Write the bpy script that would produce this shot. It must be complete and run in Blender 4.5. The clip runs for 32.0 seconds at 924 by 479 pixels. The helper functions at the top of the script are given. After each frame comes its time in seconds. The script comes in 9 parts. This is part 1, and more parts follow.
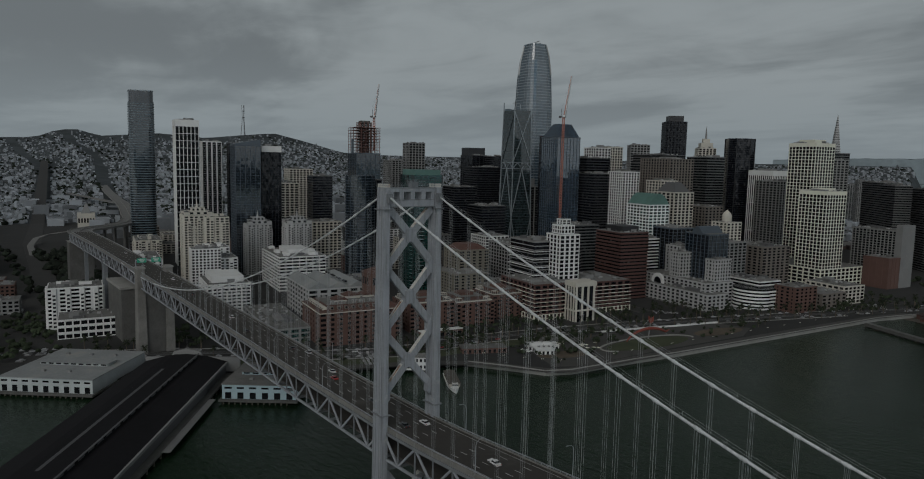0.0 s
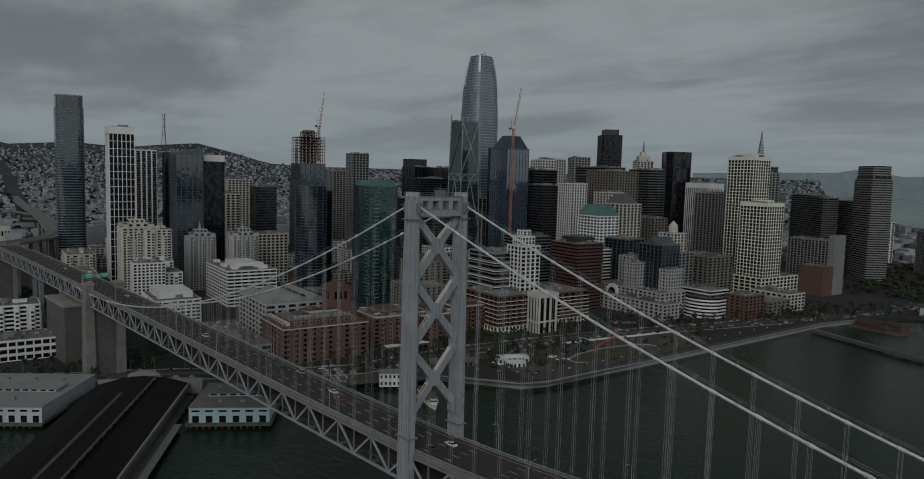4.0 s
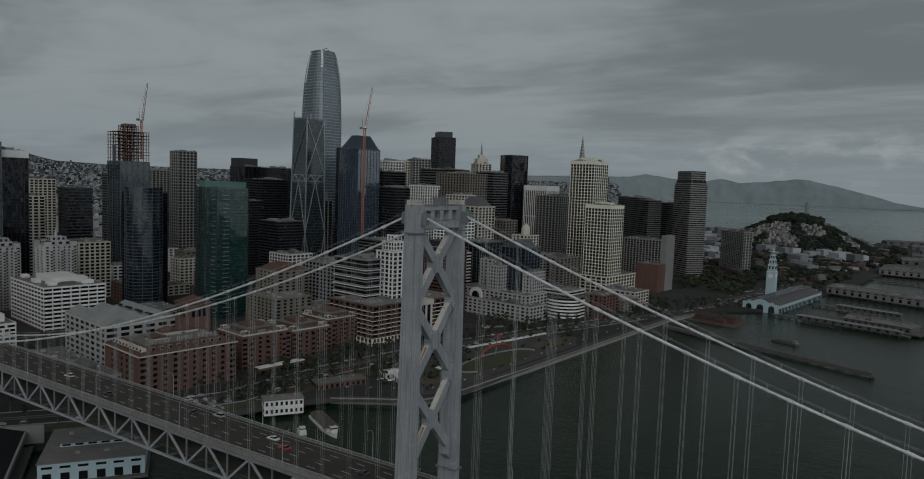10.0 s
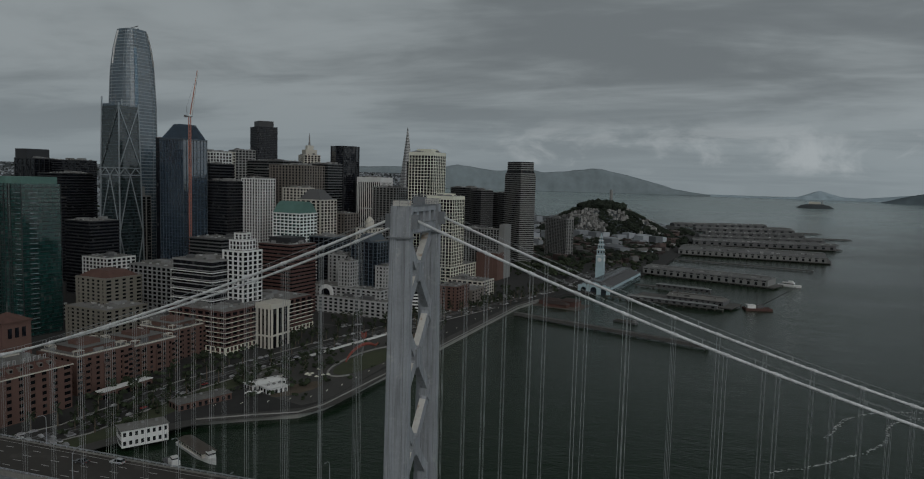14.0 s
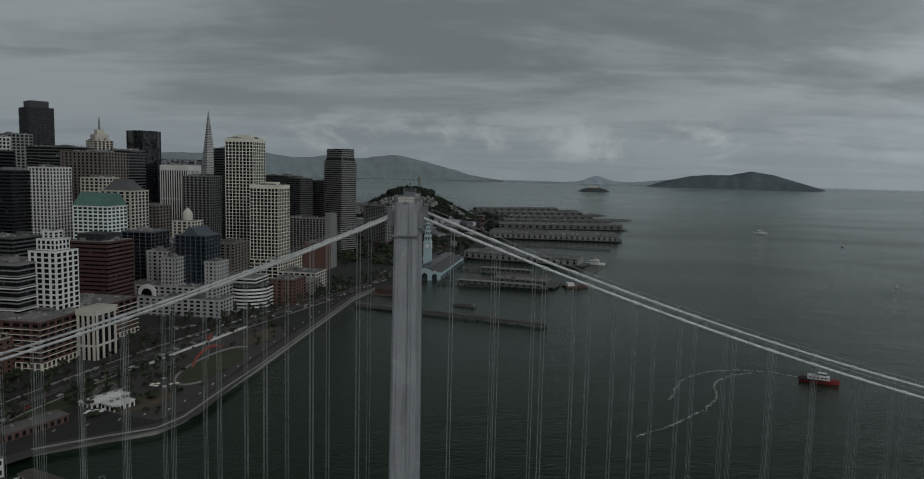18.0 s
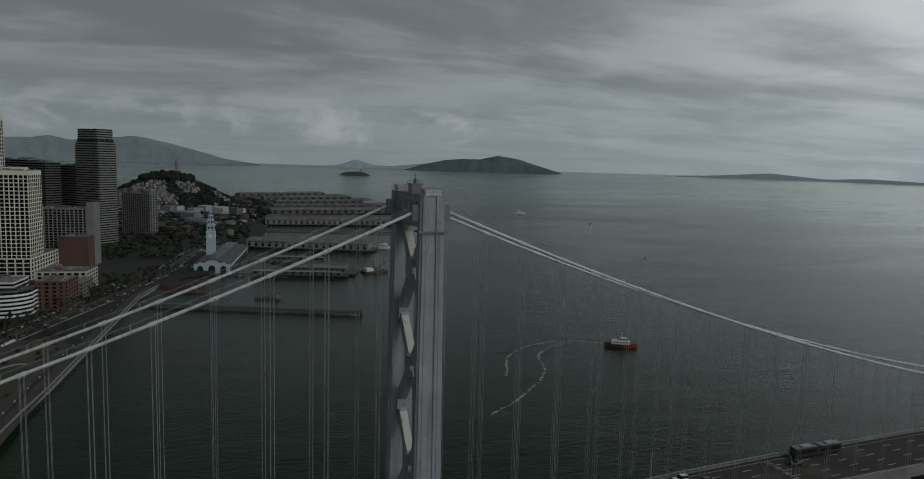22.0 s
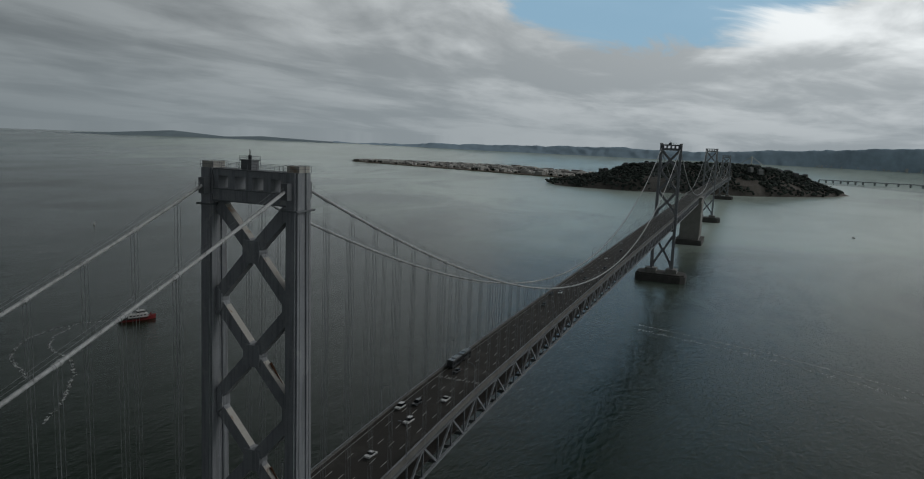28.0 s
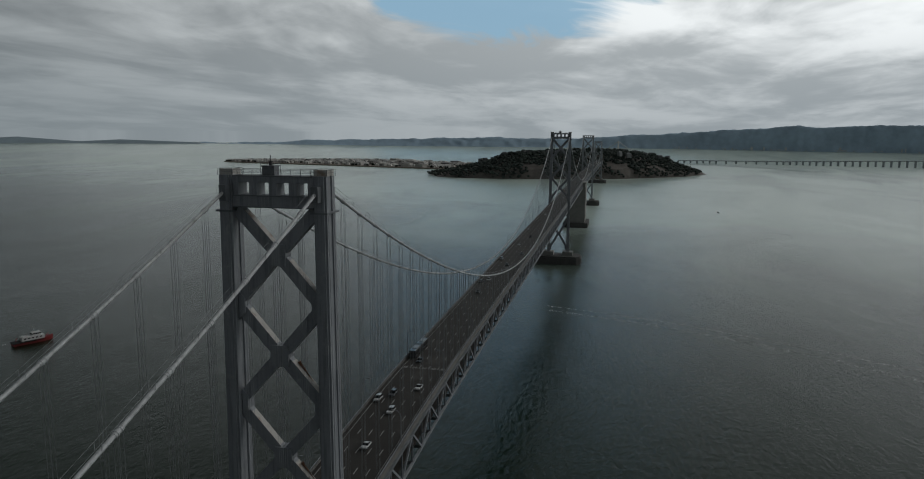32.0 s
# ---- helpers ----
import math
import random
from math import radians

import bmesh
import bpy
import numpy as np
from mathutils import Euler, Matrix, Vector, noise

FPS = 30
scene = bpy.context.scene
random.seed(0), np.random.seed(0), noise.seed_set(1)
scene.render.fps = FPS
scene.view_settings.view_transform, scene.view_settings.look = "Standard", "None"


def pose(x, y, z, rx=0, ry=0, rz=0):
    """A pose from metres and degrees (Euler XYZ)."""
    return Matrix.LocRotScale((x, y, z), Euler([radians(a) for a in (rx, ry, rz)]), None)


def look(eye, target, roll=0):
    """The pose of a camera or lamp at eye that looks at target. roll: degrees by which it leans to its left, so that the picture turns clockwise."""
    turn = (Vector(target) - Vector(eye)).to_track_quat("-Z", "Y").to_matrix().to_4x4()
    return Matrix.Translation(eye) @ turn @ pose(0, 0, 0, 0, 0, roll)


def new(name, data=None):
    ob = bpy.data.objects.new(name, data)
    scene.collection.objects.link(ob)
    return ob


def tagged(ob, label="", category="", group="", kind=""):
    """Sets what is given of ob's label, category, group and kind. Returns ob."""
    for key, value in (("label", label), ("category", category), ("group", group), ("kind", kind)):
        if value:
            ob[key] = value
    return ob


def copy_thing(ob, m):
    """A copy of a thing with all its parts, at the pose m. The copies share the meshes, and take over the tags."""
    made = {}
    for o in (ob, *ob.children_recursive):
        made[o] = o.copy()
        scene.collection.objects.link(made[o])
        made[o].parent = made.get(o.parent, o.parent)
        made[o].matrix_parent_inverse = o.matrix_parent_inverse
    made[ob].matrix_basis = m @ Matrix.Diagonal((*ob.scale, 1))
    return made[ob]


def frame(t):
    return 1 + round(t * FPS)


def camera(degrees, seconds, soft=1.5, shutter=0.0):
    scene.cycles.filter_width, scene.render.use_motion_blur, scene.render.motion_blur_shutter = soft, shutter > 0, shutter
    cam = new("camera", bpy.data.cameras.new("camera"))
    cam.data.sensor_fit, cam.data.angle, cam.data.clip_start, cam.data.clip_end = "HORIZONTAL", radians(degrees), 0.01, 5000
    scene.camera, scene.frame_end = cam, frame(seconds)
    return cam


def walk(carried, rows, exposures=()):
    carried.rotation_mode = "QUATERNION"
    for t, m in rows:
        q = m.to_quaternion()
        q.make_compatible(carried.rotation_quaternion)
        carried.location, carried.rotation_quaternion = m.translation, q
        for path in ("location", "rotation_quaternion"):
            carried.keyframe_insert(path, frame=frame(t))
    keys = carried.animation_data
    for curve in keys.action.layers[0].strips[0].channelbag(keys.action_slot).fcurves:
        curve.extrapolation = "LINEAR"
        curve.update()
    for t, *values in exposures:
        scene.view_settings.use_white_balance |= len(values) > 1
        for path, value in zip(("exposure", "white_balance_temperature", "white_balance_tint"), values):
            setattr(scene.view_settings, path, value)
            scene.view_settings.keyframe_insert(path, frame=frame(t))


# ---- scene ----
cam = camera(66.57, 32.0, soft=1.05)
PATH = [
    (0, (204.879, -131.897, 153.899), (203.293, -130.699, 153.678), 1.29),
    (1, (198.543, -137.735, 153.124), (196.971, -136.516, 152.910), 1.50),
    (2, (191.486, -143.356, 152.446), (189.942, -142.101, 152.237), 1.63),
    (3, (183.598, -148.380, 151.906), (182.096, -147.074, 151.711), 1.65),
    (6, (153.078, -155.049, 151.463), (151.736, -153.576, 151.296), 1.56),
    (7, (142.334, -156.885, 151.374), (141.056, -155.356, 151.210), 1.67),
    (8, (131.367, -158.747, 151.274), (130.155, -157.164, 151.112), 1.86),
    (9, (120.041, -160.791, 151.141), (118.897, -159.159, 150.979), 2.02),
    (10, (108.503, -162.530, 150.995), (107.459, -160.832, 150.833), 2.06),
    (11, (96.660, -163.747, 150.904), (95.744, -161.976, 150.743), 2.02),
    (12, (84.527, -164.322, 150.927), (83.709, -162.504, 150.763), 1.95),
    (13, (71.937, -164.303, 151.066), (71.239, -162.437, 150.898), 1.75),
    (14, (59.205, -164.072, 151.266), (58.651, -162.158, 151.094), 1.52),
    (17, (23.643, -167.197, 151.821), (23.528, -165.209, 151.630), 1.24),
    (18, (11.059, -165.511, 151.886), (11.077, -163.521, 151.690), 1.31),
    (19, (-2.115, -162.718, 151.913), (-1.963, -160.734, 151.712), 1.40),
    (20, (-16.038, -158.512, 151.892), (-15.720, -156.548, 151.684), 1.47),
    (21, (-30.093, -152.812, 151.861), (-29.601, -150.886, 151.646), 1.51),
    (22, (-43.833, -145.796, 151.866), (-43.136, -143.935, 151.641), 1.54),
    (23, (-57.014, -137.874, 151.954), (-56.122, -136.099, 151.722), 1.60),
    (24, (-69.720, -129.591, 152.073), (-68.615, -127.943, 151.827), 1.73),
    (25, (-81.937, -121.179, 152.184), (-80.620, -119.696, 151.926), 1.86),
    (28, (-113.995, -92.829, 152.807), (-112.168, -92.069, 152.518), 2.36),
    (29, (-122.726, -82.058, 152.983), (-120.826, -81.508, 152.688), 1.92),
    (30, (-128.833, -73.671, 153.138), (-126.924, -73.156, 152.840), 1.35),
    (31, (-131.789, -69.731, 153.270), (-129.873, -69.242, 152.974), 0.80),
    (32, (-132.902, -68.803, 153.365), (-130.972, -68.372, 153.065), 0.31),
]
EXPOSURES = [(0, -0.32), (14, -0.32), (20, -0.38), (25, -0.6), (28, -0.75), (32, -0.75)]
walk(cam, [(t, look(eye, aim, roll)) for t, eye, aim, roll in PATH], EXPOSURES)


# ---- world and light ----
SUN_ANGLE, SUN_HEIGHT = radians(-52), radians(36)
TOWARD_SUN = Vector((math.cos(SUN_ANGLE) * math.cos(SUN_HEIGHT), math.sin(SUN_ANGLE) * math.cos(SUN_HEIGHT), math.sin(SUN_HEIGHT)))


def link(tree, a, b):
    tree.links.new(a, b)


def math_node(tree, op, a, b=None, clamp=False):
    n = tree.nodes.new("ShaderNodeMath")
    n.operation, n.use_clamp = op, clamp
    for i, v in enumerate((a, b)):
        if v is None:
            continue
        if isinstance(v, (int, float)):
            n.inputs[i].default_value = v
        else:
            link(tree, v, n.inputs[i])
    return n.outputs[0]


def mix_node(tree, factor, a, b, blend="MIX"):
    n = tree.nodes.new("ShaderNodeMix")
    n.data_type, n.blend_type = "RGBA", blend
    for sock, v in ((n.inputs[0], factor), (n.inputs[6], a), (n.inputs[7], b)):
        if isinstance(v, (int, float)):
            sock.default_value = v
        elif isinstance(v, tuple):
            sock.default_value = (*v[:3], 1)
        else:
            link(tree, v, sock)
    return n.outputs[2]


def noise_node(tree, vector, scale, detail=4.0, rough=0.55, distort=0.0):
    n = tree.nodes.new("ShaderNodeTexNoise")
    n.inputs["Scale"].default_value, n.inputs["Detail"].default_value = scale, detail
    n.inputs["Roughness"].default_value, n.inputs["Distortion"].default_value = rough, distort
    if vector is not None:
        link(tree, vector, n.inputs["Vector"])
    return n.outputs["Fac"]


def remap(tree, value, lo, hi, to_lo=0.0, to_hi=1.0, smooth=True):
    n = tree.nodes.new("ShaderNodeMapRange")
    n.interpolation_type = "SMOOTHSTEP" if smooth else "LINEAR"
    n.clamp = True if not smooth else n.clamp
    link(tree, value, n.inputs["Value"])
    for k, v in zip(("From Min", "From Max", "To Min", "To Max"), (lo, hi, to_lo, to_hi)):
        n.inputs[k].default_value = v
    return n.outputs["Result"]


def make_world():
    world = bpy.data.worlds.new("overcast_sky")
    world.use_nodes = True
    scene.world = world
    t = world.node_tree
    t.nodes.clear()
    out = t.nodes.new("ShaderNodeOutputWorld")
    bg = t.nodes.new("ShaderNodeBackground")
    sky = t.nodes.new("ShaderNodeTexSky")
    sky.sky_type, sky.sun_disc = "NISHITA", False
    sky.sun_elevation, sky.sun_rotation = SUN_HEIGHT, math.pi / 2 - SUN_ANGLE
    coord = t.nodes.new("ShaderNodeTexCoord").outputs["Generated"]
    sep = t.nodes.new("ShaderNodeSeparateXYZ")
    link(t, coord, sep.inputs[0])
    x, y, z = sep.outputs
    up = math_node(t, "ADD", math_node(t, "MAXIMUM", z, 0.0), 0.10)
    flat = t.nodes.new("ShaderNodeCombineXYZ")
    link(t, math_node(t, "DIVIDE", x, up), flat.inputs[0])
    link(t, math_node(t, "DIVIDE", y, up), flat.inputs[1])
    # layers of cloud, drawn out by the wind
    turn = t.nodes.new("ShaderNodeMapping")
    turn.inputs["Rotation"].default_value = (0, 0, radians(35))
    turn.inputs["Scale"].default_value = (0.62, 1.0, 1)
    link(t, flat.outputs[0], turn.inputs[0])
    big = noise_node(t, turn.outputs[0], 0.55, 5, 0.55, 0.4)
    fine = noise_node(t, turn.outputs[0], 1.7, 6, 0.6, 0.6)
    tone = math_node(t, "ADD", math_node(t, "MULTIPLY", big, 0.76), math_node(t, "MULTIPLY", fine, 0.24))
    tone = remap(t, tone, 0.405, 0.60)
    # the veil is thinner towards the sun
    toward = math_node(t, "ADD", math_node(t, "MULTIPLY", x, math.cos(SUN_ANGLE + 0.12)), math_node(t, "MULTIPLY", y, math.sin(SUN_ANGLE + 0.12)))
    thin = remap(t, toward, -0.30, 0.95)
    dark = mix_node(t, thin, (0.33, 0.375, 0.40), (0.96, 1.04, 1.08))
    light = mix_node(t, thin, (0.585, 0.655, 0.685), (2.15, 2.24, 2.27))
    cloud = mix_node(t, tone, dark, light)
    low = remap(t, z, 0.0, 0.16, 1.0, 0.0)
    haze = mix_node(t, thin, (0.49, 0.575, 0.62), (0.58, 0.67, 0.73))
    cloud = mix_node(t, math_node(t, "MULTIPLY", low, 0.75), cloud, haze)
    # heaped cloud low over the strait
    heap = t.nodes.new("ShaderNodeMapping")
    heap.inputs["Scale"].default_value = (9.0, 9.0, 22.0)
    link(t, coord, heap.inputs[0])
    puff = remap(t, noise_node(t, heap.outputs[0], 1.0, 5, 0.6, 0.5), 0.44, 0.66)
    strait = remap(t, math_node(t, "ADD", math_node(t, "MULTIPLY", x, 0.12), math_node(t, "MULTIPLY", y, 0.993)), 0.86, 0.985)
    belt = math_node(t, "MULTIPLY", remap(t, z, 0.005, 0.03), remap(t, z, 0.045, 0.10, 1.0, 0.0))
    puff = math_node(t, "MULTIPLY", math_node(t, "MULTIPLY", puff, strait), math_node(t, "MULTIPLY", belt, 0.5))
    cloud = mix_node(t, puff, cloud, (0.98, 1.05, 1.08))
    # the cloud deck is heaviest overhead, away from the sun
    heavy = remap(t, z, 0.22, 0.60, 1.0, 0.20)
    heavy = math_node(t, "ADD", heavy, math_node(t, "MULTIPLY", math_node(t, "SUBTRACT", 1.0, heavy), math_node(t, "MULTIPLY", thin, 0.85)))
    # the cover is brighter over the eastern bay
    east = remap(t, math_node(t, "ADD", math_node(t, "MULTIPLY", x, 0.995), math_node(t, "MULTIPLY", y, 0.10)), 0.15, 0.92, 1.0, 1.34)
    heavy = math_node(t, "MULTIPLY", heavy, east)
    shade = t.nodes.new("ShaderNodeCombineColor")
    for i in range(3):
        link(t, heavy, shade.inputs[i])
    cloud = mix_node(t, 1.0, cloud, shade.outputs[0], "MULTIPLY")
    # a rift of open sky
    gap = radians(8)
    along = math_node(t, "DIVIDE", math_node(t, "ADD", math_node(t, "MULTIPLY", x, -math.sin(gap)), math_node(t, "MULTIPLY", y, math.cos(gap))), 0.25)
    above = math_node(t, "DIVIDE", math_node(t, "SUBTRACT", z, 0.255), 0.125)
    ahead = math_node(t, "ADD", math_node(t, "MULTIPLY", x, math.cos(gap)), math_node(t, "MULTIPLY", y, math.sin(gap)))
    oval = math_node(t, "ADD", math_node(t, "MULTIPLY", along, along), math_node(t, "MULTIPLY", above, above))
    oval = math_node(t, "ADD", oval, math_node(t, "MULTIPLY", math_node(t, "SUBTRACT", fine, 0.5), 2.2))
    rift = math_node(t, "MULTIPLY", remap(t, oval, 0.70, 1.15, 1.0, 0.0), math_node(t, "GREATER_THAN", ahead, 0.0))
    blue = mix_node(t, 0.8, mix_node(t, 1.0, sky.outputs[0], (0.16, 0.16, 0.16), "MULTIPLY"), (0.82, 1.42, 1.92))
    link(t, mix_node(t, math_node(t, "MULTIPLY", rift, 0.95), cloud, blue), bg.inputs[0])
    bg.inputs[1].default_value = 0.55
    link(t, bg.outputs[0], out.inputs[0])
    sun = bpy.data.lights.new("sun", "SUN")
    sun.energy, sun.angle, sun.color = 0.62, radians(25), (1.0, 0.97, 0.93)
    new("sun", sun).matrix_world = look(TOWARD_SUN * 900, (0, 0, 0))


make_world()


# ---- materials ----
def surface(name, color, rough=0.7, metal=0.0, spots=0.25, scale=0.12, grain=1.5, bump=0.0, each=0.0, island=0.0, tint=None, spec=0.5):
    """A painted, stone or metal surface: broad stains and fine grain at real size, a little different from piece to piece."""
    m = bpy.data.materials.new(name)
    m.use_nodes = True
    t = m.node_tree
    b = t.nodes["Principled BSDF"]
    geo = t.nodes.new("ShaderNodeNewGeometry")
    broad = noise_node(t, geo.outputs["Position"], scale, 4, 0.6, 0.3)
    small = noise_node(t, geo.outputs["Position"], grain, 3, 0.6)
    v = math_node(t, "ADD", math_node(t, "MULTIPLY", math_node(t, "SUBTRACT", broad, 0.5), spots * 2.2), math_node(t, "MULTIPLY", math_node(t, "SUBTRACT", small, 0.5), spots * 1.2))
    if each:
        info = t.nodes.new("ShaderNodeObjectInfo")
        v = math_node(t, "ADD", v, math_node(t, "MULTIPLY", math_node(t, "SUBTRACT", info.outputs["Random"], 0.5), each))
    if island:
        v = math_node(t, "ADD", v, math_node(t, "MULTIPLY", math_node(t, "SUBTRACT", geo.outputs["Random Per Island"], 0.5), island))
    lo = tuple(c * 0.35 for c in color)
    hi = tuple(min(1, c * 1.65) for c in color)
    f = math_node(t, "ADD", v, 0.5, True)
    c = mix_node(t, f, lo, hi)
    if tint:
        c = mix_node(t, remap(t, broad, 0.55, 0.7), c, tint)
    link(t, c, b.inputs["Base Color"])
    b.inputs["Roughness"].default_value, b.inputs["Metallic"].default_value = rough, metal
    b.inputs["Specular IOR Level"].default_value = spec
    if bump:
        bp = t.nodes.new("ShaderNodeBump")
        bp.inputs["Strength"].default_value, bp.inputs["Distance"].default_value = bump, 0.1
        link(t, small, bp.inputs["Height"])
        link(t, bp.outputs[0], b.inputs["Normal"])
    return m


def weathered_steel(name, color, pale, rust):
    """Old bridge paint: broad fading, streaks running down, chalky patches and a few rust spots."""
    m = surface(name, color, 0.6, 0.0, 0.2, 0.12, 1.6, 0.15)
    t = m.node_tree
    b = t.nodes["Principled BSDF"]
    base = b.inputs["Base Color"].links[0].from_socket
    geo = t.nodes.new("ShaderNodeNewGeometry")
    drawn = t.nodes.new("ShaderNodeMapping")
    drawn.inputs["Scale"].default_value = (1.0, 1.0, 0.05)
    link(t, geo.outputs["Position"], drawn.inputs[0])
    streak = noise_node(t, drawn.outputs[0], 1.3, 4, 0.65)
    c = mix_node(t, remap(t, streak, 0.46, 0.68, 0.0, 0.7), base, tuple(a * 0.55 for a in color))
    chalk = noise_node(t, geo.outputs["Position"], 0.33, 5, 0.7, 0.5)
    c = mix_node(t, remap(t, chalk, 0.55, 0.72, 0.0, 0.6), c, pale)
    spot = noise_node(t, geo.outputs["Position"], 0.8, 5, 0.75, 0.8)
    c = mix_node(t, remap(t, spot, 0.66, 0.73, 0.0, 0.8), c, rust)
    link(t, c, b.inputs["Base Color"])
    return m


def glazing(name, color, rough=0.12, cell=(3.0, 3.9), lit=0.12, spec=0.5, tilt=0.04, ior=1.5):
    """Window glass before dark rooms; every bay differs a little in blind and reflection."""
    m = bpy.data.materials.new(name)
    m.use_nodes = True
    t = m.node_tree
    b = t.nodes["Principled BSDF"]
    pos = t.nodes.new("ShaderNodeTexCoord").outputs["Object"]
    div = t.nodes.new("ShaderNodeVectorMath")
    div.operation = "DIVIDE"
    link(t, pos, div.inputs[0])
    div.inputs[1].default_value = (cell[0], cell[0], cell[1])
    fl = t.nodes.new("ShaderNodeVectorMath")
    fl.operation = "FLOOR"
    link(t, div.outputs[0], fl.inputs[0])
    wn = t.nodes.new("ShaderNodeTexWhiteNoise")
    link(t, fl.outputs[0], wn.inputs["Vector"])
    v = wn.outputs["Value"]
    blind = remap(t, v, 1 - lit, 1.0)
    c = mix_node(t, v, tuple(a * 0.7 for a in color), tuple(a * 1.3 for a in color))
    c = mix_node(t, math_node(t, "MULTIPLY", blind, 0.5), c, (0.11, 0.11, 0.105))
    link(t, c, b.inputs["Base Color"])
    b.inputs["Roughness"].default_value = rough
    b.inputs["Specular IOR Level"].default_value, b.inputs["IOR"].default_value = spec, ior
    # every pane hangs a little out of true
    lean = t.nodes.new("ShaderNodeVectorMath")
    lean.operation = "MULTIPLY_ADD"
    link(t, wn.outputs["Color"], lean.inputs[0])
    lean.inputs[1].default_value = (tilt, tilt, tilt * 1.6)
    base = t.nodes.new("ShaderNodeVectorMath")
    base.operation = "SUBTRACT"
    link(t, t.nodes.new("ShaderNodeNewGeometry").outputs["Normal"], base.inputs[0])
    base.inputs[1].default_value = (tilt / 2, tilt / 2, tilt * 0.6)
    link(t, base.outputs[0], lean.inputs[2])
    unit = t.nodes.new("ShaderNodeVectorMath")
    unit.operation = "NORMALIZE"
    link(t, lean.outputs[0], unit.inputs[0])
    link(t, unit.outputs[0], b.inputs["Normal"])
    return m


def water_material():
    m = bpy.data.materials.new("bay_water")
    m.use_nodes = True
    t = m.node_tree
    b = t.nodes["Principled BSDF"]
    geo = t.nodes.new("ShaderNodeNewGeometry")
    p = geo.outputs["Position"]
    stretch = t.nodes.new("ShaderNodeMapping")
    stretch.inputs["Rotation"].default_value = (0, 0, radians(-25))
    stretch.inputs["Scale"].default_value = (1.0, 2.2, 1)
    link(t, p, stretch.inputs[0])
    chop = noise_node(t, stretch.outputs[0], 0.16, 5, 0.62, 0.6)
    swell = noise_node(t, stretch.outputs[0], 0.018, 3, 0.5, 0.3)
    patch = noise_node(t, stretch.outputs[0], 0.0016, 4, 0.55, 0.8)
    b.inputs["Roughness"].default_value = 0.16
    link(t, remap(t, patch, 0.35, 0.65, 0.10, 0.20), b.inputs["Roughness"])
    b.inputs["IOR"].default_value = 1.33
    b.inputs["Specular IOR Level"].default_value = 0.21
    # silt lightens the shallow eastern bay; reflected sky is painted in with it
    sep = t.nodes.new("ShaderNodeSeparateXYZ")
    link(t, p, sep.inputs[0])
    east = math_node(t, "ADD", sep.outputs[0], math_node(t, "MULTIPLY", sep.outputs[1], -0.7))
    silt_sheen = remap(t, math_node(t, "ADD", east, math_node(t, "MULTIPLY", math_node(t, "SUBTRACT", patch, 0.5), 1500)), 150, 1450)
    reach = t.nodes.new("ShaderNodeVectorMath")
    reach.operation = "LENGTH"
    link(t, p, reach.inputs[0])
    silt_sheen = math_node(t, "MULTIPLY", silt_sheen, remap(t, reach.outputs["Value"], 100, 1450))
    # far water paled by distance: sky reflection put into the base colour
    far_sheen = remap(t, reach.outputs["Value"], 1700, 4000)
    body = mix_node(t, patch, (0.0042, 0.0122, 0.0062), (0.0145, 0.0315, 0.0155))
    body = mix_node(t, far_sheen, body, (0.27, 0.335, 0.335))
    link(t, mix_node(t, silt_sheen, body, (0.64, 0.75, 0.67)), b.inputs["Base Color"])
    h = math_node(t, "ADD", math_node(t, "MULTIPLY", chop, 0.6), swell)
    bp = t.nodes.new("ShaderNodeBump")
    bp.inputs["Strength"].default_value, bp.inputs["Distance"].default_value = 0.75, 0.9
    link(t, h, bp.inputs["Height"])
    link(t, bp.outputs[0], b.inputs["Normal"])
    return m


def foliage(name, color):
    return surface(name, color, 0.9, spots=0.45, scale=0.05, grain=0.6, island=0.7, spec=0.15)


WATER = water_material()
STEEL = surface("grey_bridge_paint", (0.262, 0.277, 0.297), 0.55, 0.0, 0.16, 0.10, 1.2, 0.1, tint=(0.30, 0.31, 0.32))
TOWER_STEEL = weathered_steel("weathered_tower_paint", (0.27, 0.285, 0.305), (0.40, 0.405, 0.40), (0.17, 0.11, 0.075))
PALE_STEEL = surface("pale_brace_paint", (0.50, 0.485, 0.45), 0.8, 0, 0.22, 0.25, 1.5, tint=(0.30, 0.22, 0.16))
STEEL_DARK = surface("weathered_bridge_steel", (0.15, 0.16, 0.17), 0.6, 0.0, 0.25, 0.2, 1.5, each=0.15)
RUST = surface("rust_streak", (0.24, 0.12, 0.07), 0.85, 0, 0.4, 0.6, 3)
ROPE = surface("galvanised_rope", (0.25, 0.265, 0.27), 0.5, 0.0, 0.15, 0.2, 2)
CABLE = weathered_steel("painted_cable", (0.54, 0.555, 0.56), (0.66, 0.66, 0.64), (0.30, 0.22, 0.16))
ASPHALT = surface("asphalt", (0.029, 0.028, 0.0265), 0.9, 0, 0.22, 0.05, 0.8)
DECK_ROAD = surface("bridge_asphalt", (0.038, 0.034, 0.0295), 0.9, 0, 0.2, 0.08, 0.9, tint=(0.064, 0.060, 0.053))
PAINT_WHITE = surface("road_marking", (0.42, 0.42, 0.40), 0.8, 0, 0.25, 0.5, 3)
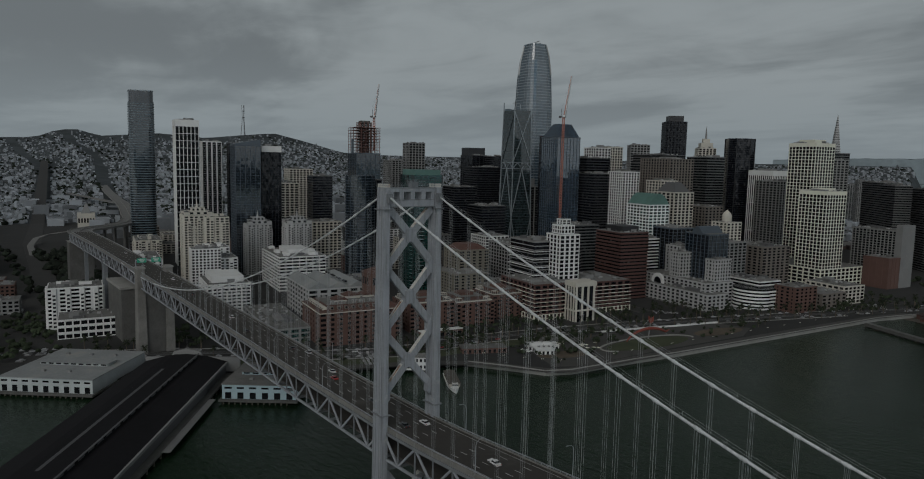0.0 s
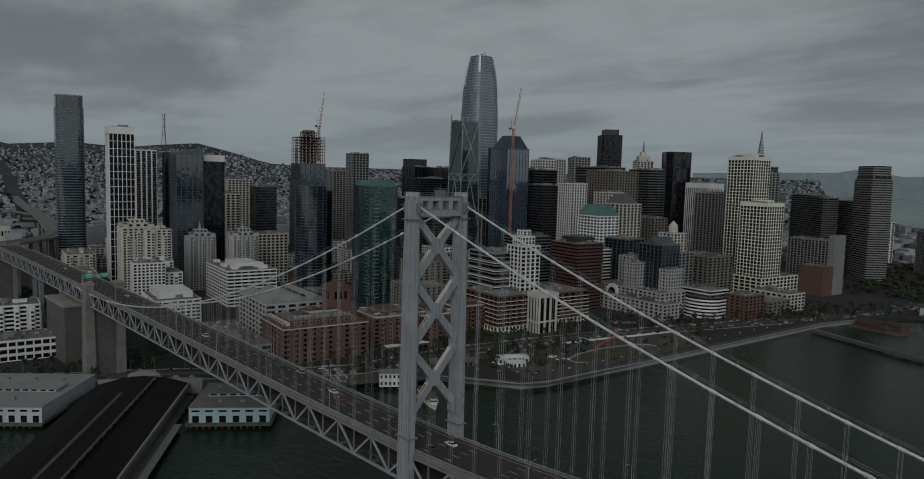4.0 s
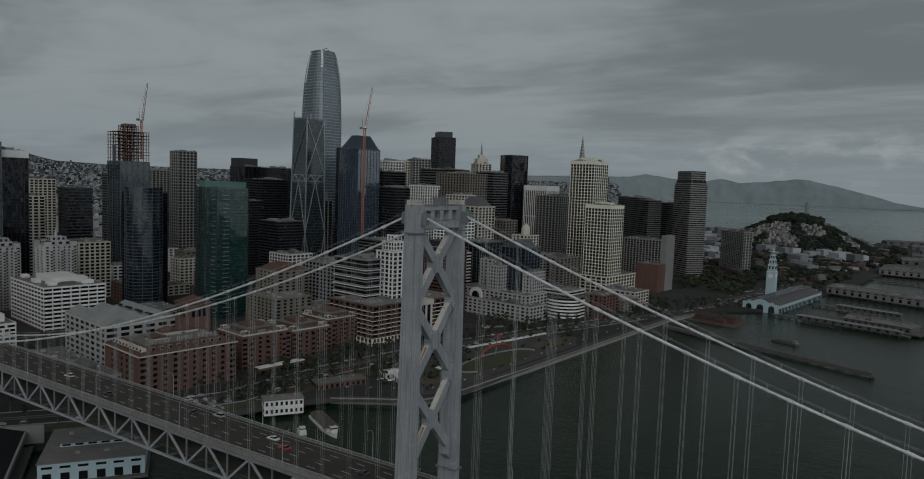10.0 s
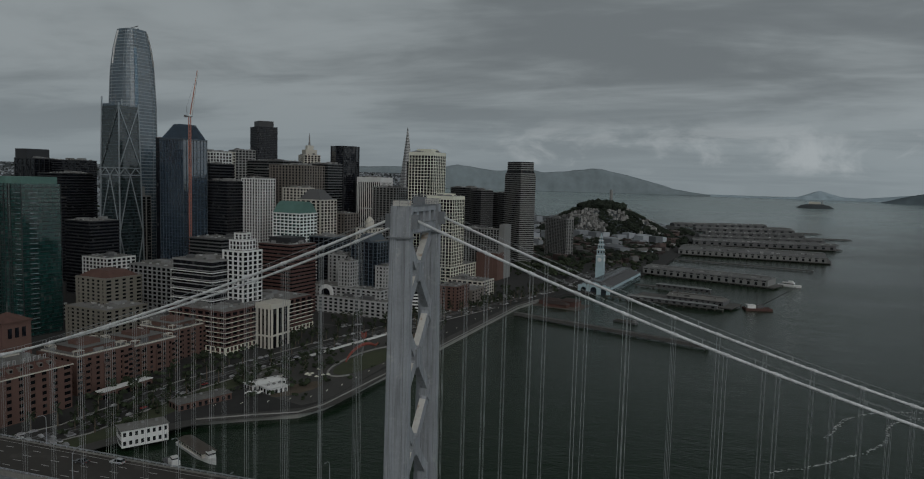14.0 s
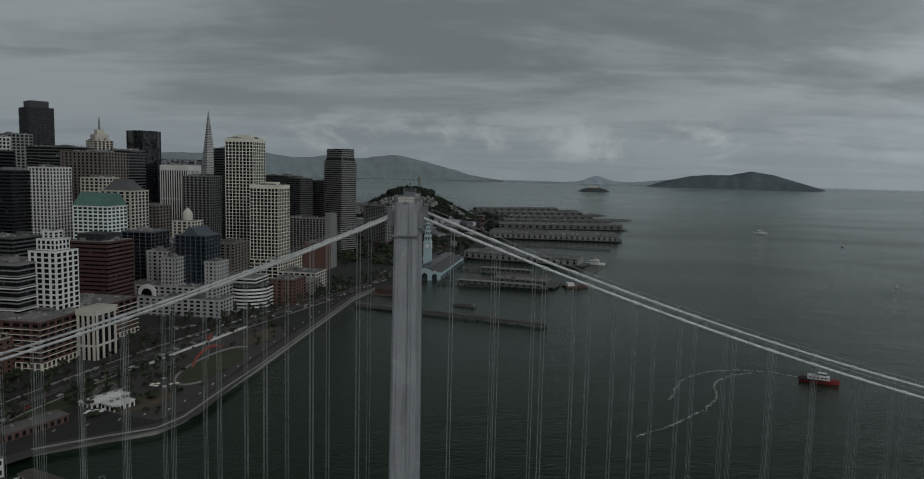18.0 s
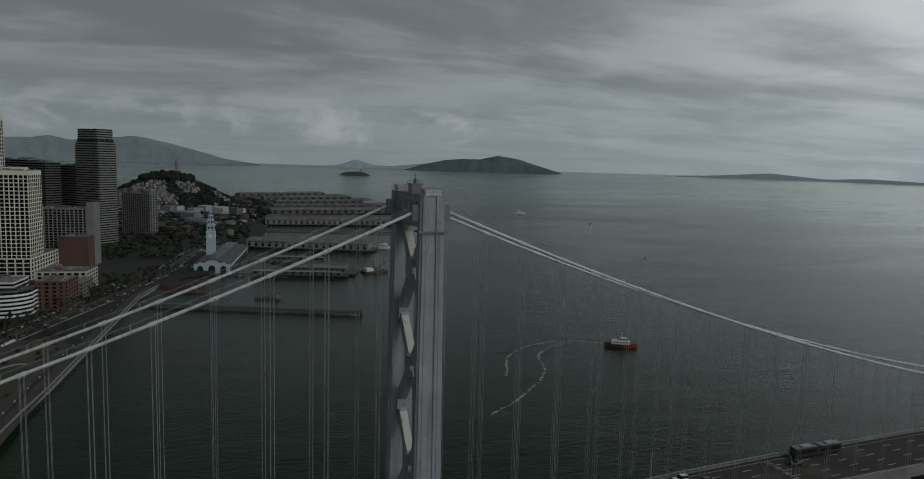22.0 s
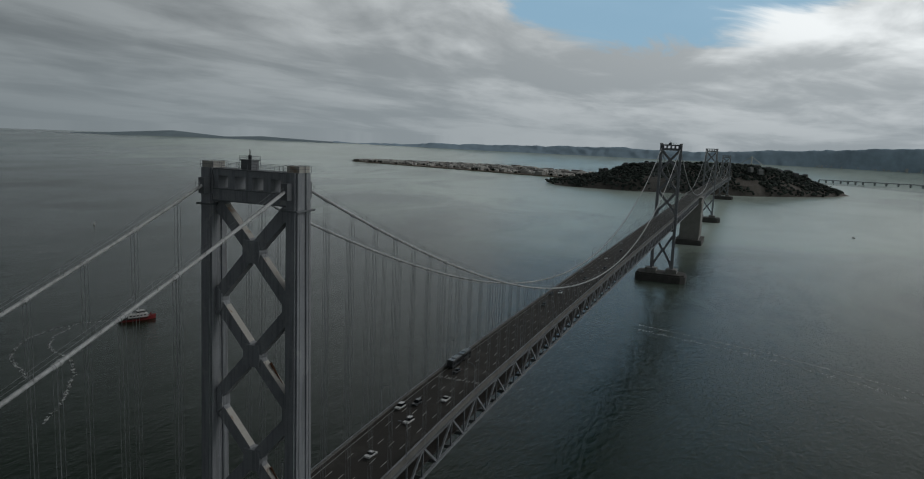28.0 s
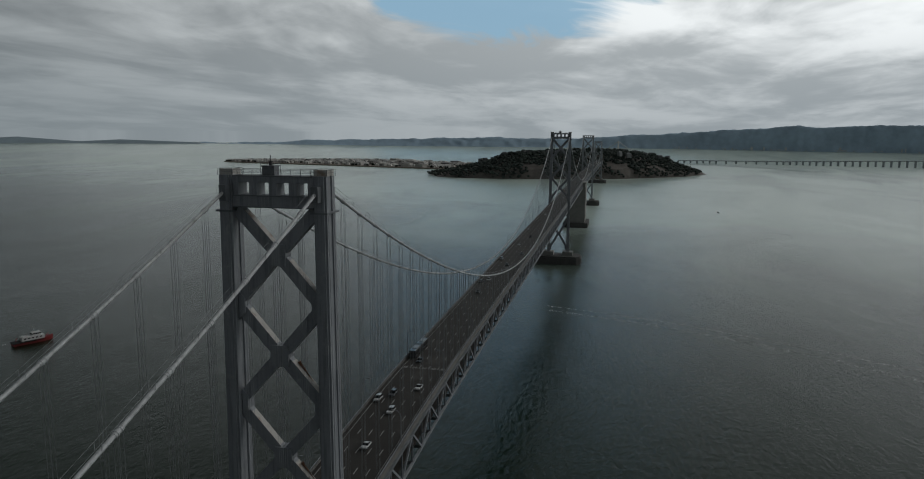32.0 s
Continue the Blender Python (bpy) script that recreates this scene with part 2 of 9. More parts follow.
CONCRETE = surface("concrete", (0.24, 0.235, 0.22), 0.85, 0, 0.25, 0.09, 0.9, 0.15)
# concrete paled and blued, with far-off haze painted into its colour
HAZY_CONCRETE = surface("hazed_concrete", (0.36, 0.385, 0.40), 0.9, 0, 0.12, 0.02, 0.2)
# stained concrete, its base also darkened for the shore pier's shadowed face
PIER_CONCRETE = surface("weathered_dim_concrete", (0.165, 0.16, 0.148), 0.9, 0, 0.35, 0.1, 0.9, 0.2)
CONCRETE_DARK = surface("stained_concrete", (0.085, 0.083, 0.078), 0.9, 0, 0.35, 0.12, 0.8, 0.2)
PAVING = surface("paving", (0.052, 0.050, 0.046), 0.9, 0, 0.25, 0.06, 0.7)
CITY_GROUND = surface("city_ground", (0.021, 0.0205, 0.0195), 0.95, 0, 0.4, 0.02, 0.2)
GRASS = surface("grass", (0.040, 0.048, 0.022), 0.95, 0, 0.35, 0.08, 1.0)
PALE_HOUSES = surface("pale_house_walls", (0.54, 0.52, 0.49), 0.9, 0, 0.12, 0.02, 0.2, island=1.0)
BARE_SOIL = surface("bare_sandy_ground", (0.24, 0.20, 0.16), 0.95, 0, 0.3, 0.01, 0.1)
SOIL = surface("dry_ground", (0.085, 0.066, 0.046), 0.95, 0, 0.35, 0.05, 0.5)
TREE = foliage("tree_leaves", (0.028, 0.037, 0.021))
TREE_DARK = foliage("dark_tree_leaves", (0.017, 0.022, 0.0155))
ISLAND_WOOD = foliage("island_woodland", (0.056, 0.068, 0.060))
BLUFF = surface("brown_bluff", (0.15, 0.135, 0.12), 0.95, 0, 0.45, 0.03, 0.2)
BARK = surface("bark", (0.10, 0.08, 0.06), 0.95, 0, 0.3, 0.4, 3)
# distance haze is mixed into the colours of these four hill materials
HAZED_HILL = surface("hazed_hill", (0.40, 0.52, 0.68), 1.0, 0, 0.24, 0.006, 0.03, spec=0.0)
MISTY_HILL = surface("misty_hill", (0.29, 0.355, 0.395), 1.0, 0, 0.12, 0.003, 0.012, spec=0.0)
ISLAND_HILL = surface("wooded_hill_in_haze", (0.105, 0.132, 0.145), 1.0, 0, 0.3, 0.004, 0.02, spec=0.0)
HAZED_GREEN_HILL = surface("hazed_grassy_hill", (0.19, 0.225, 0.24), 1.0, 0, 0.2, 0.006, 0.03, spec=0.0)
HILLSIDE = surface("hillside", (0.060, 0.068, 0.072), 1.0, 0, 0.45, 0.004, 0.03, spec=0.1)
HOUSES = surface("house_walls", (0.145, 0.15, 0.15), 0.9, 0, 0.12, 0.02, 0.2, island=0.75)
# house walls again, lightened and blued to paint in the haze of distance
FAR_HOUSES = surface("hazed_house_walls", (0.205, 0.22, 0.235), 0.9, 0, 0.12, 0.02, 0.2, island=1.0)
HILL_HOUSES = surface("hillside_house_walls", (0.175, 0.172, 0.165), 0.9, 0, 0.12, 0.02, 0.2, island=1.2)
DARK_ROOFS = surface("dull_red_brown_roofs", (0.052, 0.036, 0.032), 0.95, 0, 0.3, 0.03, 0.3, island=0.9)
APT_GREY = surface("pale_grey_stucco", (0.33, 0.33, 0.325), 0.8, 0, 0.2, 0.06, 0.8, each=0.12)
BAND_BLUE = surface("blue_grey_balcony_edge", (0.115, 0.145, 0.16), 0.5, 0.1, 0.15, 0.05, 0.5)
WHARF_ROOF = surface("weathered_wharf_roof", (0.125, 0.127, 0.125), 0.9, 0, 0.5, 0.02, 0.2, each=0.5)
QUAY_PAINT = surface("chalky_quay_paint", (0.40, 0.43, 0.43), 0.8, 0, 0.2, 0.08, 0.8)
FREEWAY = surface("freeway_concrete", (0.15, 0.148, 0.142), 0.9, 0, 0.2, 0.05, 0.5)
ROOF_UNIT = surface("roof_machine_housings", (0.22, 0.22, 0.215), 0.8, 0, 0.15, 0.1, 0.8, island=1.1)
FLAT_ROOF = surface("gravel_roof", (0.13, 0.127, 0.12), 0.95, 0, 0.3, 0.12, 0.9, each=0.4)
WHITE = surface("white_stucco", (0.61, 0.61, 0.595), 0.75, 0, 0.12, 0.06, 0.8, each=0.1)
CREAM = surface("cream_stone", (0.46, 0.435, 0.38), 0.8, 0, 0.16, 0.06, 0.8, each=0.1)
TAN = surface("tan_stone", (0.150, 0.137, 0.113), 0.8, 0, 0.2, 0.06, 0.8, each=0.1)
GREY_STONE = surface("grey_stone", (0.19, 0.19, 0.186), 0.8, 0, 0.16, 0.05, 0.7, each=0.1)
GREY_DARK = surface("dark_grey_cladding", (0.082, 0.082, 0.084), 0.6, 0, 0.18, 0.05, 0.6, each=0.1)
BROWN = surface("brown_cladding", (0.138, 0.12, 0.106), 0.75, 0, 0.18, 0.05, 0.7, each=0.1)
CREAM_WHITE = surface("pale_cream_panels", (0.66, 0.61, 0.51), 0.75, 0, 0.12, 0.06, 0.8)
BRICK = surface("red_brick", (0.100, 0.055, 0.044), 0.9, 0, 0.22, 0.07, 1.2, 0.1, each=0.15)
BRICK_RED = surface("dark_red_granite", (0.072, 0.032, 0.026), 0.75, 0, 0.15, 0.05, 0.8, each=0.1)
BLACK = surface("black_cladding", (0.020, 0.020, 0.022), 0.5, 0, 0.2, 0.05, 0.7, each=0.1)
BLUE_STEEL = surface("blue_grey_mullion", (0.075, 0.092, 0.11), 0.5, 0.2, 0.15, 0.05, 0.5, each=0.1)
SILVER = surface("silver_mullion", (0.27, 0.30, 0.32), 0.4, 0.3, 0.1, 0.05, 0.5, each=0.08)
GREEN_METAL = surface("green_copper_roof", (0.075, 0.15, 0.13), 0.7, 0, 0.2, 0.1, 0.8)
RED_TILE = surface("red_tile_roof", (0.085, 0.043, 0.034), 0.9, 0, 0.25, 0.2, 1.2)
PALE_BLUE = surface("pale_blue_paint", (0.33, 0.43, 0.465), 0.75, 0, 0.14, 0.1, 0.8)
TAR = surface("black_tar_roof", (0.0095, 0.009, 0.0105), 0.9, 0, 0.35, 0.05, 0.4, spec=0.2)
PALE_ROOF = surface("pale_membrane_roof", (0.22, 0.23, 0.23), 0.85, 0, 0.22, 0.06, 0.6, tint=(0.28, 0.27, 0.25))
TIMBER = surface("weathered_timber", (0.075, 0.064, 0.053), 0.9, 0, 0.3, 0.3, 2)
SIGN_GREEN = surface("green_road_sign", (0.02, 0.28, 0.17), 0.6, 0, 0.1)
CRANE_RED = surface("red_crane_paint", (0.36, 0.13, 0.09), 0.6, 0, 0.15)
IRON = surface("raw_steel_frame", (0.17, 0.09, 0.075), 0.8, 0, 0.3, 0.2, 1)
BOW_RED = surface("sculpture_red", (0.19, 0.042, 0.028), 0.5, 0, 0.12)
RUBBER = surface("tyre_rubber", (0.02, 0.02, 0.02), 0.9, 0, 0.1)
GLASS_DARK = glazing("dark_window_glass", (0.008, 0.009, 0.0105), 0.15, (3.0, 3.9), 0.05, 0.15)
GLASS_BLUE = glazing("blue_tower_glass", (0.008, 0.014, 0.021), 0.06, (3.0, 3.9), 0.01, 0.8, 0.007, 1.6)
GLASS_PALE = glazing("silver_blue_glass", (0.068, 0.098, 0.122), 0.08, (2.4, 4.6), 0.05, 0.8, 0.007, 1.6)
GLASS_GREEN = glazing("green_tower_glass", (0.010, 0.042, 0.038), 0.06, (2.4, 3.3), 0.05, 0.8, 0.007, 1.6)
GLASS_BLACK = glazing("black_tower_glass", (0.006, 0.007, 0.010), 0.08, (2.4, 3.9), 0.02, 0.3, 0.05)
GLASS_SKY = glazing("mirrored_blue_glass", (0.028, 0.046, 0.068), 0.05, (3.0, 4.2), 0.01, 0.9, 0.01, 1.85)
GLASS_TEAL = glazing("grey_green_glass", (0.022, 0.034, 0.036), 0.07, (2.6, 4.2), 0.04, 0.7, 0.007, 1.6)
GLASS_SHOP = glazing("plain_glass", (0.014, 0.016, 0.018), 0.14, (2.2, 3.4), 0.15, 0.25)


# ---- making parts ----
def root(name, x=0.0, y=0.0, z=0.0, turn=0.0, label="", category="", group="", kind=""):
    ob = new(name)
    if category in ("building", "crane"):
        z -= 0.0062 * max(0, math.hypot(x - 90, y + 160) - 300)  # basements: inland blocks reach below the streets
    ob.matrix_basis = pose(x, y, z, 0, 0, turn)
    return tagged(ob, label, category, group, kind)


def part(name, bm, material, parent, label="", smooth=False):
    me = bpy.data.meshes.new(name)
    bm.to_mesh(me)
    bm.free()
    me.materials.append(material)
    if smooth:
        me.polygons.foreach_set("use_smooth", [True] * len(me.polygons))
    ob = new(name, me)
    if parent:
        ob.parent = parent
    return tagged(ob, label)


def add_box(bm, x0, y0, z0, x1, y1, z1):
    v = [bm.verts.new((x, y, z)) for z in (z0, z1) for x, y in ((x0, y0), (x1, y0), (x1, y1), (x0, y1))]
    for f in ((3, 2, 1, 0), (4, 5, 6, 7), (0, 1, 5, 4), (1, 2, 6, 5), (2, 3, 7, 6), (3, 0, 4, 7)):
        bm.faces.new([v[i] for i in f])
    return v


def add_bar(bm, a, b, w, h, up=(0, 0, 1), w2=None, h2=None):
    """A bar of rectangular section between two points."""
    a, b = Vector(a), Vector(b)
    d = (b - a).normalized()
    side = d.cross(Vector(up))
    side = side.normalized() if side.length > 1e-4 else Vector((1, 0, 0))
    top = side.cross(d).normalized()
    v = []
    for p, ww, hh in ((a, w, h), (b, w2 or w, h2 or h)):
        for i, j in ((-1, -1), (1, -1), (1, 1), (-1, 1)):
            v.append(bm.verts.new(p + side * (i * ww / 2) + top * (j * hh / 2)))
    for f in ((3, 2, 1, 0), (4, 5, 6, 7), (0, 1, 5, 4), (1, 2, 6, 5), (2, 3, 7, 6), (3, 0, 4, 7)):
        bm.faces.new([v[i] for i in f])


def add_prism(bm, pts, z0, z1, top_pts=None, cap=True):
    lo = [bm.verts.new((x, y, z0)) for x, y in pts]
    hi = [bm.verts.new((x, y, z1)) for x, y in (top_pts or pts)]
    n = len(pts)
    for i in range(n):
        bm.faces.new((lo[i], lo[(i + 1) % n], hi[(i + 1) % n], hi[i]))
    if cap:
        bm.faces.new(hi)
        bm.faces.new(lo[::-1])


def add_tube(bm, pts, r, sides=8, cap=True):
    rings = []
    for i, p in enumerate(pts):
        p = Vector(p)
        d = (Vector(pts[min(i + 1, len(pts) - 1)]) - Vector(pts[max(i - 1, 0)])).normalized()
        s = d.cross(Vector((0, 1, 0)) if abs(d.y) < 0.9 else Vector((1, 0, 0))).normalized()
        u = s.cross(d)
        rr = r[i] if isinstance(r, (list, tuple)) else r
        rings.append([bm.verts.new(p + s * (rr * math.cos(2 * math.pi * k / sides)) + u * (rr * math.sin(2 * math.pi * k / sides))) for k in range(sides)])
    for a, b in zip(rings, rings[1:]):
        for k in range(sides):
            bm.faces.new((a[k], a[(k + 1) % sides], b[(k + 1) % sides], b[k]))
    if cap:
        bm.faces.new(rings[0][::-1])
        bm.faces.new(rings[-1])


def box_part(name, dims, material, parent, label=""):
    bm = bmesh.new()
    add_box(bm, *dims)
    return part(name, bm, material, parent, label)


SHARED = {}


def piece(name, size, material, parent, x, y, z, turn=0.0):
    """One of many alike blocks, centred on its place, on a mesh that all of its size share."""
    key = (name, tuple(round(s, 3) for s in size), material.name)
    me = SHARED.get(key)
    if me is None:
        bm = bmesh.new()
        a, b, c = (s / 2 for s in size)
        add_box(bm, -a, -b, -c, a, b, c)
        me = bpy.data.meshes.new(name)
        bm.to_mesh(me)
        bm.free()
        me.materials.append(material)
        SHARED[key] = me
    ob = new(name, me)
    ob.parent = parent
    ob.matrix_basis = pose(x, y, z, 0, 0, turn)
    return ob


def shared_piece(name, key, build, material, parent, m):
    me = SHARED.get((name, key))
    if me is None:
        bm = bmesh.new()
        build(bm)
        me = bpy.data.meshes.new(name)
        bm.to_mesh(me)
        bm.free()
        me.materials.append(material)
        SHARED[(name, key)] = me
    ob = new(name, me)
    ob.parent = parent
    ob.matrix_basis = m
    return ob


def ramp(table, x):
    xs = [a for a, _ in table]
    return float(np.interp(x, xs, [b for _, b in table]))


# ---- water and land ----
LIFT = [(-180, 86), (-60, 60), (-40, 50), (-14, 53), (-6, 58), (11, 62), (20, 66), (33, 80), (44, 86), (180, 86)]
LIFT_FROM = [(-180, 3600), (-60, 3600), (-45, 3900), (20, 3900), (33, 3600), (180, 3600)]


def water_z(r, az=90):
    """Far off the sheet lifts towards the eye's level, where the true horizon lies."""
    lift, start = ramp(LIFT, az), ramp(LIFT_FROM, az)
    return 0.0 if r <= start else lift * min(1, (r - start) / (4740 - start)) ** 1.15


def make_water():
    bm = bmesh.new()
    radii = [0, 60, 120, 200, 300, 450, 700, 1000, 1500, 2200, 3000, 3600, 3900, 4200, 4500, 4800, 5100, 5400]
    n = 96
    rings = []
    for r in radii[1:]:
        rings.append([bm.verts.new((r * math.cos(2 * math.pi * k / n), r * math.sin(2 * math.pi * k / n), water_z(r, (360 * k / n + 180) % 360 - 180))) for k in range(n)])
    c = bm.verts.new((0, 0, 0))
    for k in range(n):
        bm.faces.new((c, rings[0][k], rings[0][(k + 1) % n]))
    for a, b in zip(rings, rings[1:]):
        for k in range(n):
            bm.faces.new((a[k], b[k], b[(k + 1) % n], a[(k + 1) % n]))
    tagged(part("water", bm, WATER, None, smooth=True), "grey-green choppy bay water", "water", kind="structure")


make_water()
LAND = 3.4
SHORE = [(-430, -900), (-345, -260), (-322, -120), (-300, -40), (-268, 40), (-246, 95), (-226, 150), (-205, 186), (-178, 205),
         (-155, 219), (-147, 238), (-140, 300), (-134, 345), (-124, 444), (-104, 640), (-88, 700), (-62, 760), (-20, 800), (20, 990),
         (60, 1180), (92, 1400), (130, 1650), (165, 2000), (140, 2300), (30, 2560), (-160, 2700)]
INLAND = [(-700, 2900), (-1400, 3000), (-2600, 3300), (-4700, 3300), (-5100, 0), (-4800, -2600), (-2600, -2600), (-900, -1900)]


def polygon_slab(name, pts, z0, z1, material, parent=None):
    bm = bmesh.new()
    lo = [bm.verts.new((x, y, z0)) for x, y in pts]
    hi = [bm.verts.new((x, y, z1)) for x, y in pts]
    n = len(pts)
    for i in range(n):
        bm.faces.new((lo[i], lo[(i + 1) % n], hi[(i + 1) % n], hi[i]))
    bm.faces.new(hi)
    bmesh.ops.recalc_face_normals(bm, faces=bm.faces)
    bmesh.ops.triangulate(bm, faces=[f for f in bm.faces if len(f.verts) > 4])
    return part(name, bm, material, parent)


tagged(polygon_slab("ground", SHORE + INLAND, -4, LAND, CITY_GROUND), "dark built-up city ground of streets and yards", "ground", kind="structure")


def strip(name, pts, width, z, material, label, category, thick=0.25, offset=0.0):
    """A road or path of even width along a line, with depth."""
    bm = bmesh.new()
    rows = []
    for i, p in enumerate(pts):
        p = Vector(p).to_2d() if len(p) > 2 else Vector(p)
        a, b = Vector(pts[max(i - 1, 0)][:2]), Vector(pts[min(i + 1, len(pts) - 1)][:2])
        d = (b - a).normalized()
        s = Vector((-d.y, d.x))
        zz = pts[i][2] if len(pts[i]) > 2 else z
        l, r = p + s * (width / 2 + offset), p - s * (width / 2 - offset)
        rows.append([bm.verts.new(v) for v in ((l.x, l.y, zz), (r.x, r.y, zz), (r.x, r.y, zz - thick), (l.x, l.y, zz - thick))])
    for a, b in zip(rows, rows[1:]):
        for k in range(4):
            bm.faces.new((a[k], a[(k + 1) % 4], b[(k + 1) % 4], b[k]))
    bm.faces.new(rows[0][::-1])
    bm.faces.new(rows[-1])
    bmesh.ops.recalc_face_normals(bm, faces=bm.faces)
    return tagged(part(name, bm, material, None), label, category, kind="structure")


# ---- far land ----
def polar(az, r, z=0.0):
    return Vector((r * math.cos(radians(az)), r * math.sin(radians(az)), z))


WEST = [(108, 50), (108.7, 177), (149.1, 180), (153.0, 192), (155.9, 255), (158.5, 305), (161.5, 283), (163.8, 262), (167.2, 282), (171.3, 256), (173.1, 295), (174.4, 273), (175.5, 236), (177.3, 231), (182, 211), (190, 190), (200, 120)]


def west_height(az, r):
    k = min(1, max(0, (r - 1500) / 3000))
    top = ramp(WEST, az) - LAND
    n = noise.noise(Vector((az * 0.35, r * 0.0022, 3.0)))
    # a middle ridge of lower hills before the skyline
    return LAND + 0.2 + top * (0.62 * k ** 1.15 + 0.38 * k ** 3) * (1 + 0.16 * n * (1 - k ** 6))


def make_hillside():
    bm = bmesh.new()
    azs = [108 + i * 0.8 for i in range(116)]
    rs = [1500 + i * 150 for i in range(21)] + [4620, 4700]
    grid = [[bm.verts.new(polar(a, r, west_height(a, min(r, 4500)) - (0 if r <= 4500 else (r - 4500) * 0.4))) for r in rs] for a in azs]
    for a, b in zip(grid, grid[1:]):
        for k in range(len(rs) - 1):
            bm.faces.new((a[k], a[k + 1], b[k + 1], b[k]))
    bmesh.ops.recalc_face_normals(bm, faces=bm.faces)
    tagged(part("hillside", bm, HILLSIDE, None, smooth=True), "distant built-up hills rising to a dark ridge", "hill", kind="structure")


make_hillside()


def ridge(name, table, r, depth, base, material, label, category="hill", rough=0.06, step=0.4, wave=0.0):
    """A far range of hills: its skyline by bearing and height, sloping to the water on the near side."""
    bm = bmesh.new()
    a0, a1 = table[0][0], table[-1][0]
    n = max(6, int(abs(a1 - a0) / step))
    rows = []
    for i in range(n + 1):
        az = a0 + (a1 - a0) * i / n
        top = ramp(table, az) + wave * (noise.noise(Vector((az * 0.55, 3, r * 0.01))) + 0.55 * noise.noise(Vector((az * 1.7, 8, 1))) + 0.3 * noise.noise(Vector((az * 4.1, 2, 5))))
        floor = water_z(r, az) - 3 if base is None else base
        row = []
        for j in range(9):
            k = j / 8
            z = floor + (top - floor) * math.sin(k * math.pi / 2) ** 1.3
            z += (top - floor) * rough * (noise.noise(Vector((az * 1.4, k * 4.0, 1.0))) * (4 * k * (1 - k) + 0.35 * k) + 0.15 * k * noise.noise(Vector((az * 6.0, k * 9.0, 4.0))))
            row.append(bm.verts.new(polar(az, r + depth * k + 14 * noise.noise(Vector((az * 2, k * 3, 7))), max(z, floor))))
        row.append(bm.verts.new(polar(az, min(r + depth * 1.25, 5390), floor)))
        rows.append(row)
    for a, b in zip(rows, rows[1:]):
        for k in range(9):
            bm.faces.new((a[k], a[k + 1], b[k + 1], b[k]))
    bmesh.ops.recalc_face_normals(bm, faces=bm.faces)
    return tagged(part(name, bm, material, None, smooth=True), label, category, kind="structure")


def elev(deg, r):
    return 150 + r * math.tan(radians(deg))


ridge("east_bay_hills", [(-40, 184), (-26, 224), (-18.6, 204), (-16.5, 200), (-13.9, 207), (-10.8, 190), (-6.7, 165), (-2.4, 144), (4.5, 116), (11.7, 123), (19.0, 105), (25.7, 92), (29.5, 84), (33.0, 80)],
      4750, 100, None, HAZED_HILL, "hazy blue wooded hills beyond the bay", rough=0.05, step=0.15, wave=9)
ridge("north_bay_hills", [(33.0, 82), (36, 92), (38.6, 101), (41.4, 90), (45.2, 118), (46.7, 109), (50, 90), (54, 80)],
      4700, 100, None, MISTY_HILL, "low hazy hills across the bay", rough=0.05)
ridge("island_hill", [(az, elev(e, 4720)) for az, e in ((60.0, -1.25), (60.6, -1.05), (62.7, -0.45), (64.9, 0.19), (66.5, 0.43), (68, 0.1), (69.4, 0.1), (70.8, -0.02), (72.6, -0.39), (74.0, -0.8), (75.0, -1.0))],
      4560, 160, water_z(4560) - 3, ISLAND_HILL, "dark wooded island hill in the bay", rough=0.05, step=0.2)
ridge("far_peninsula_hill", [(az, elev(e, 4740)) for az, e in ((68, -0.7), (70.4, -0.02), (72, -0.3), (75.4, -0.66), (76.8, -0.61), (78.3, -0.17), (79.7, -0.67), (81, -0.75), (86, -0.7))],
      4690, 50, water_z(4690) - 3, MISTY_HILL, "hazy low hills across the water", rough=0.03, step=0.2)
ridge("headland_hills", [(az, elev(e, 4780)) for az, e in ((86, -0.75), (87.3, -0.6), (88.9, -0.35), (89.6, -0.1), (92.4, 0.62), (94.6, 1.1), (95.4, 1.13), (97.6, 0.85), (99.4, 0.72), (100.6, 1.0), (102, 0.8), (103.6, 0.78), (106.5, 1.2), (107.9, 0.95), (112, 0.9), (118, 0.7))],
      4720, 60, water_z(4720) - 3, HAZED_GREEN_HILL, "misty grass headlands at the strait", rough=0.06, step=0.25)


# ---- the bridge ----
ROAD = [(-1200, 58), (-900, 64), (-560, 66), (-354, 65), (-150, 62.6), (-75, 61.4), (0, 61), (25, 61.7), (50, 63.2), (80, 65.0), (110, 66.1), (200, 67.5), (350, 69.0), (704, 72.0), (1058, 75), (1412, 74), (2116, 66), (2470, 60)]
DEPTH = 10.8


def road_z(x):
    return ramp(ROAD, x)


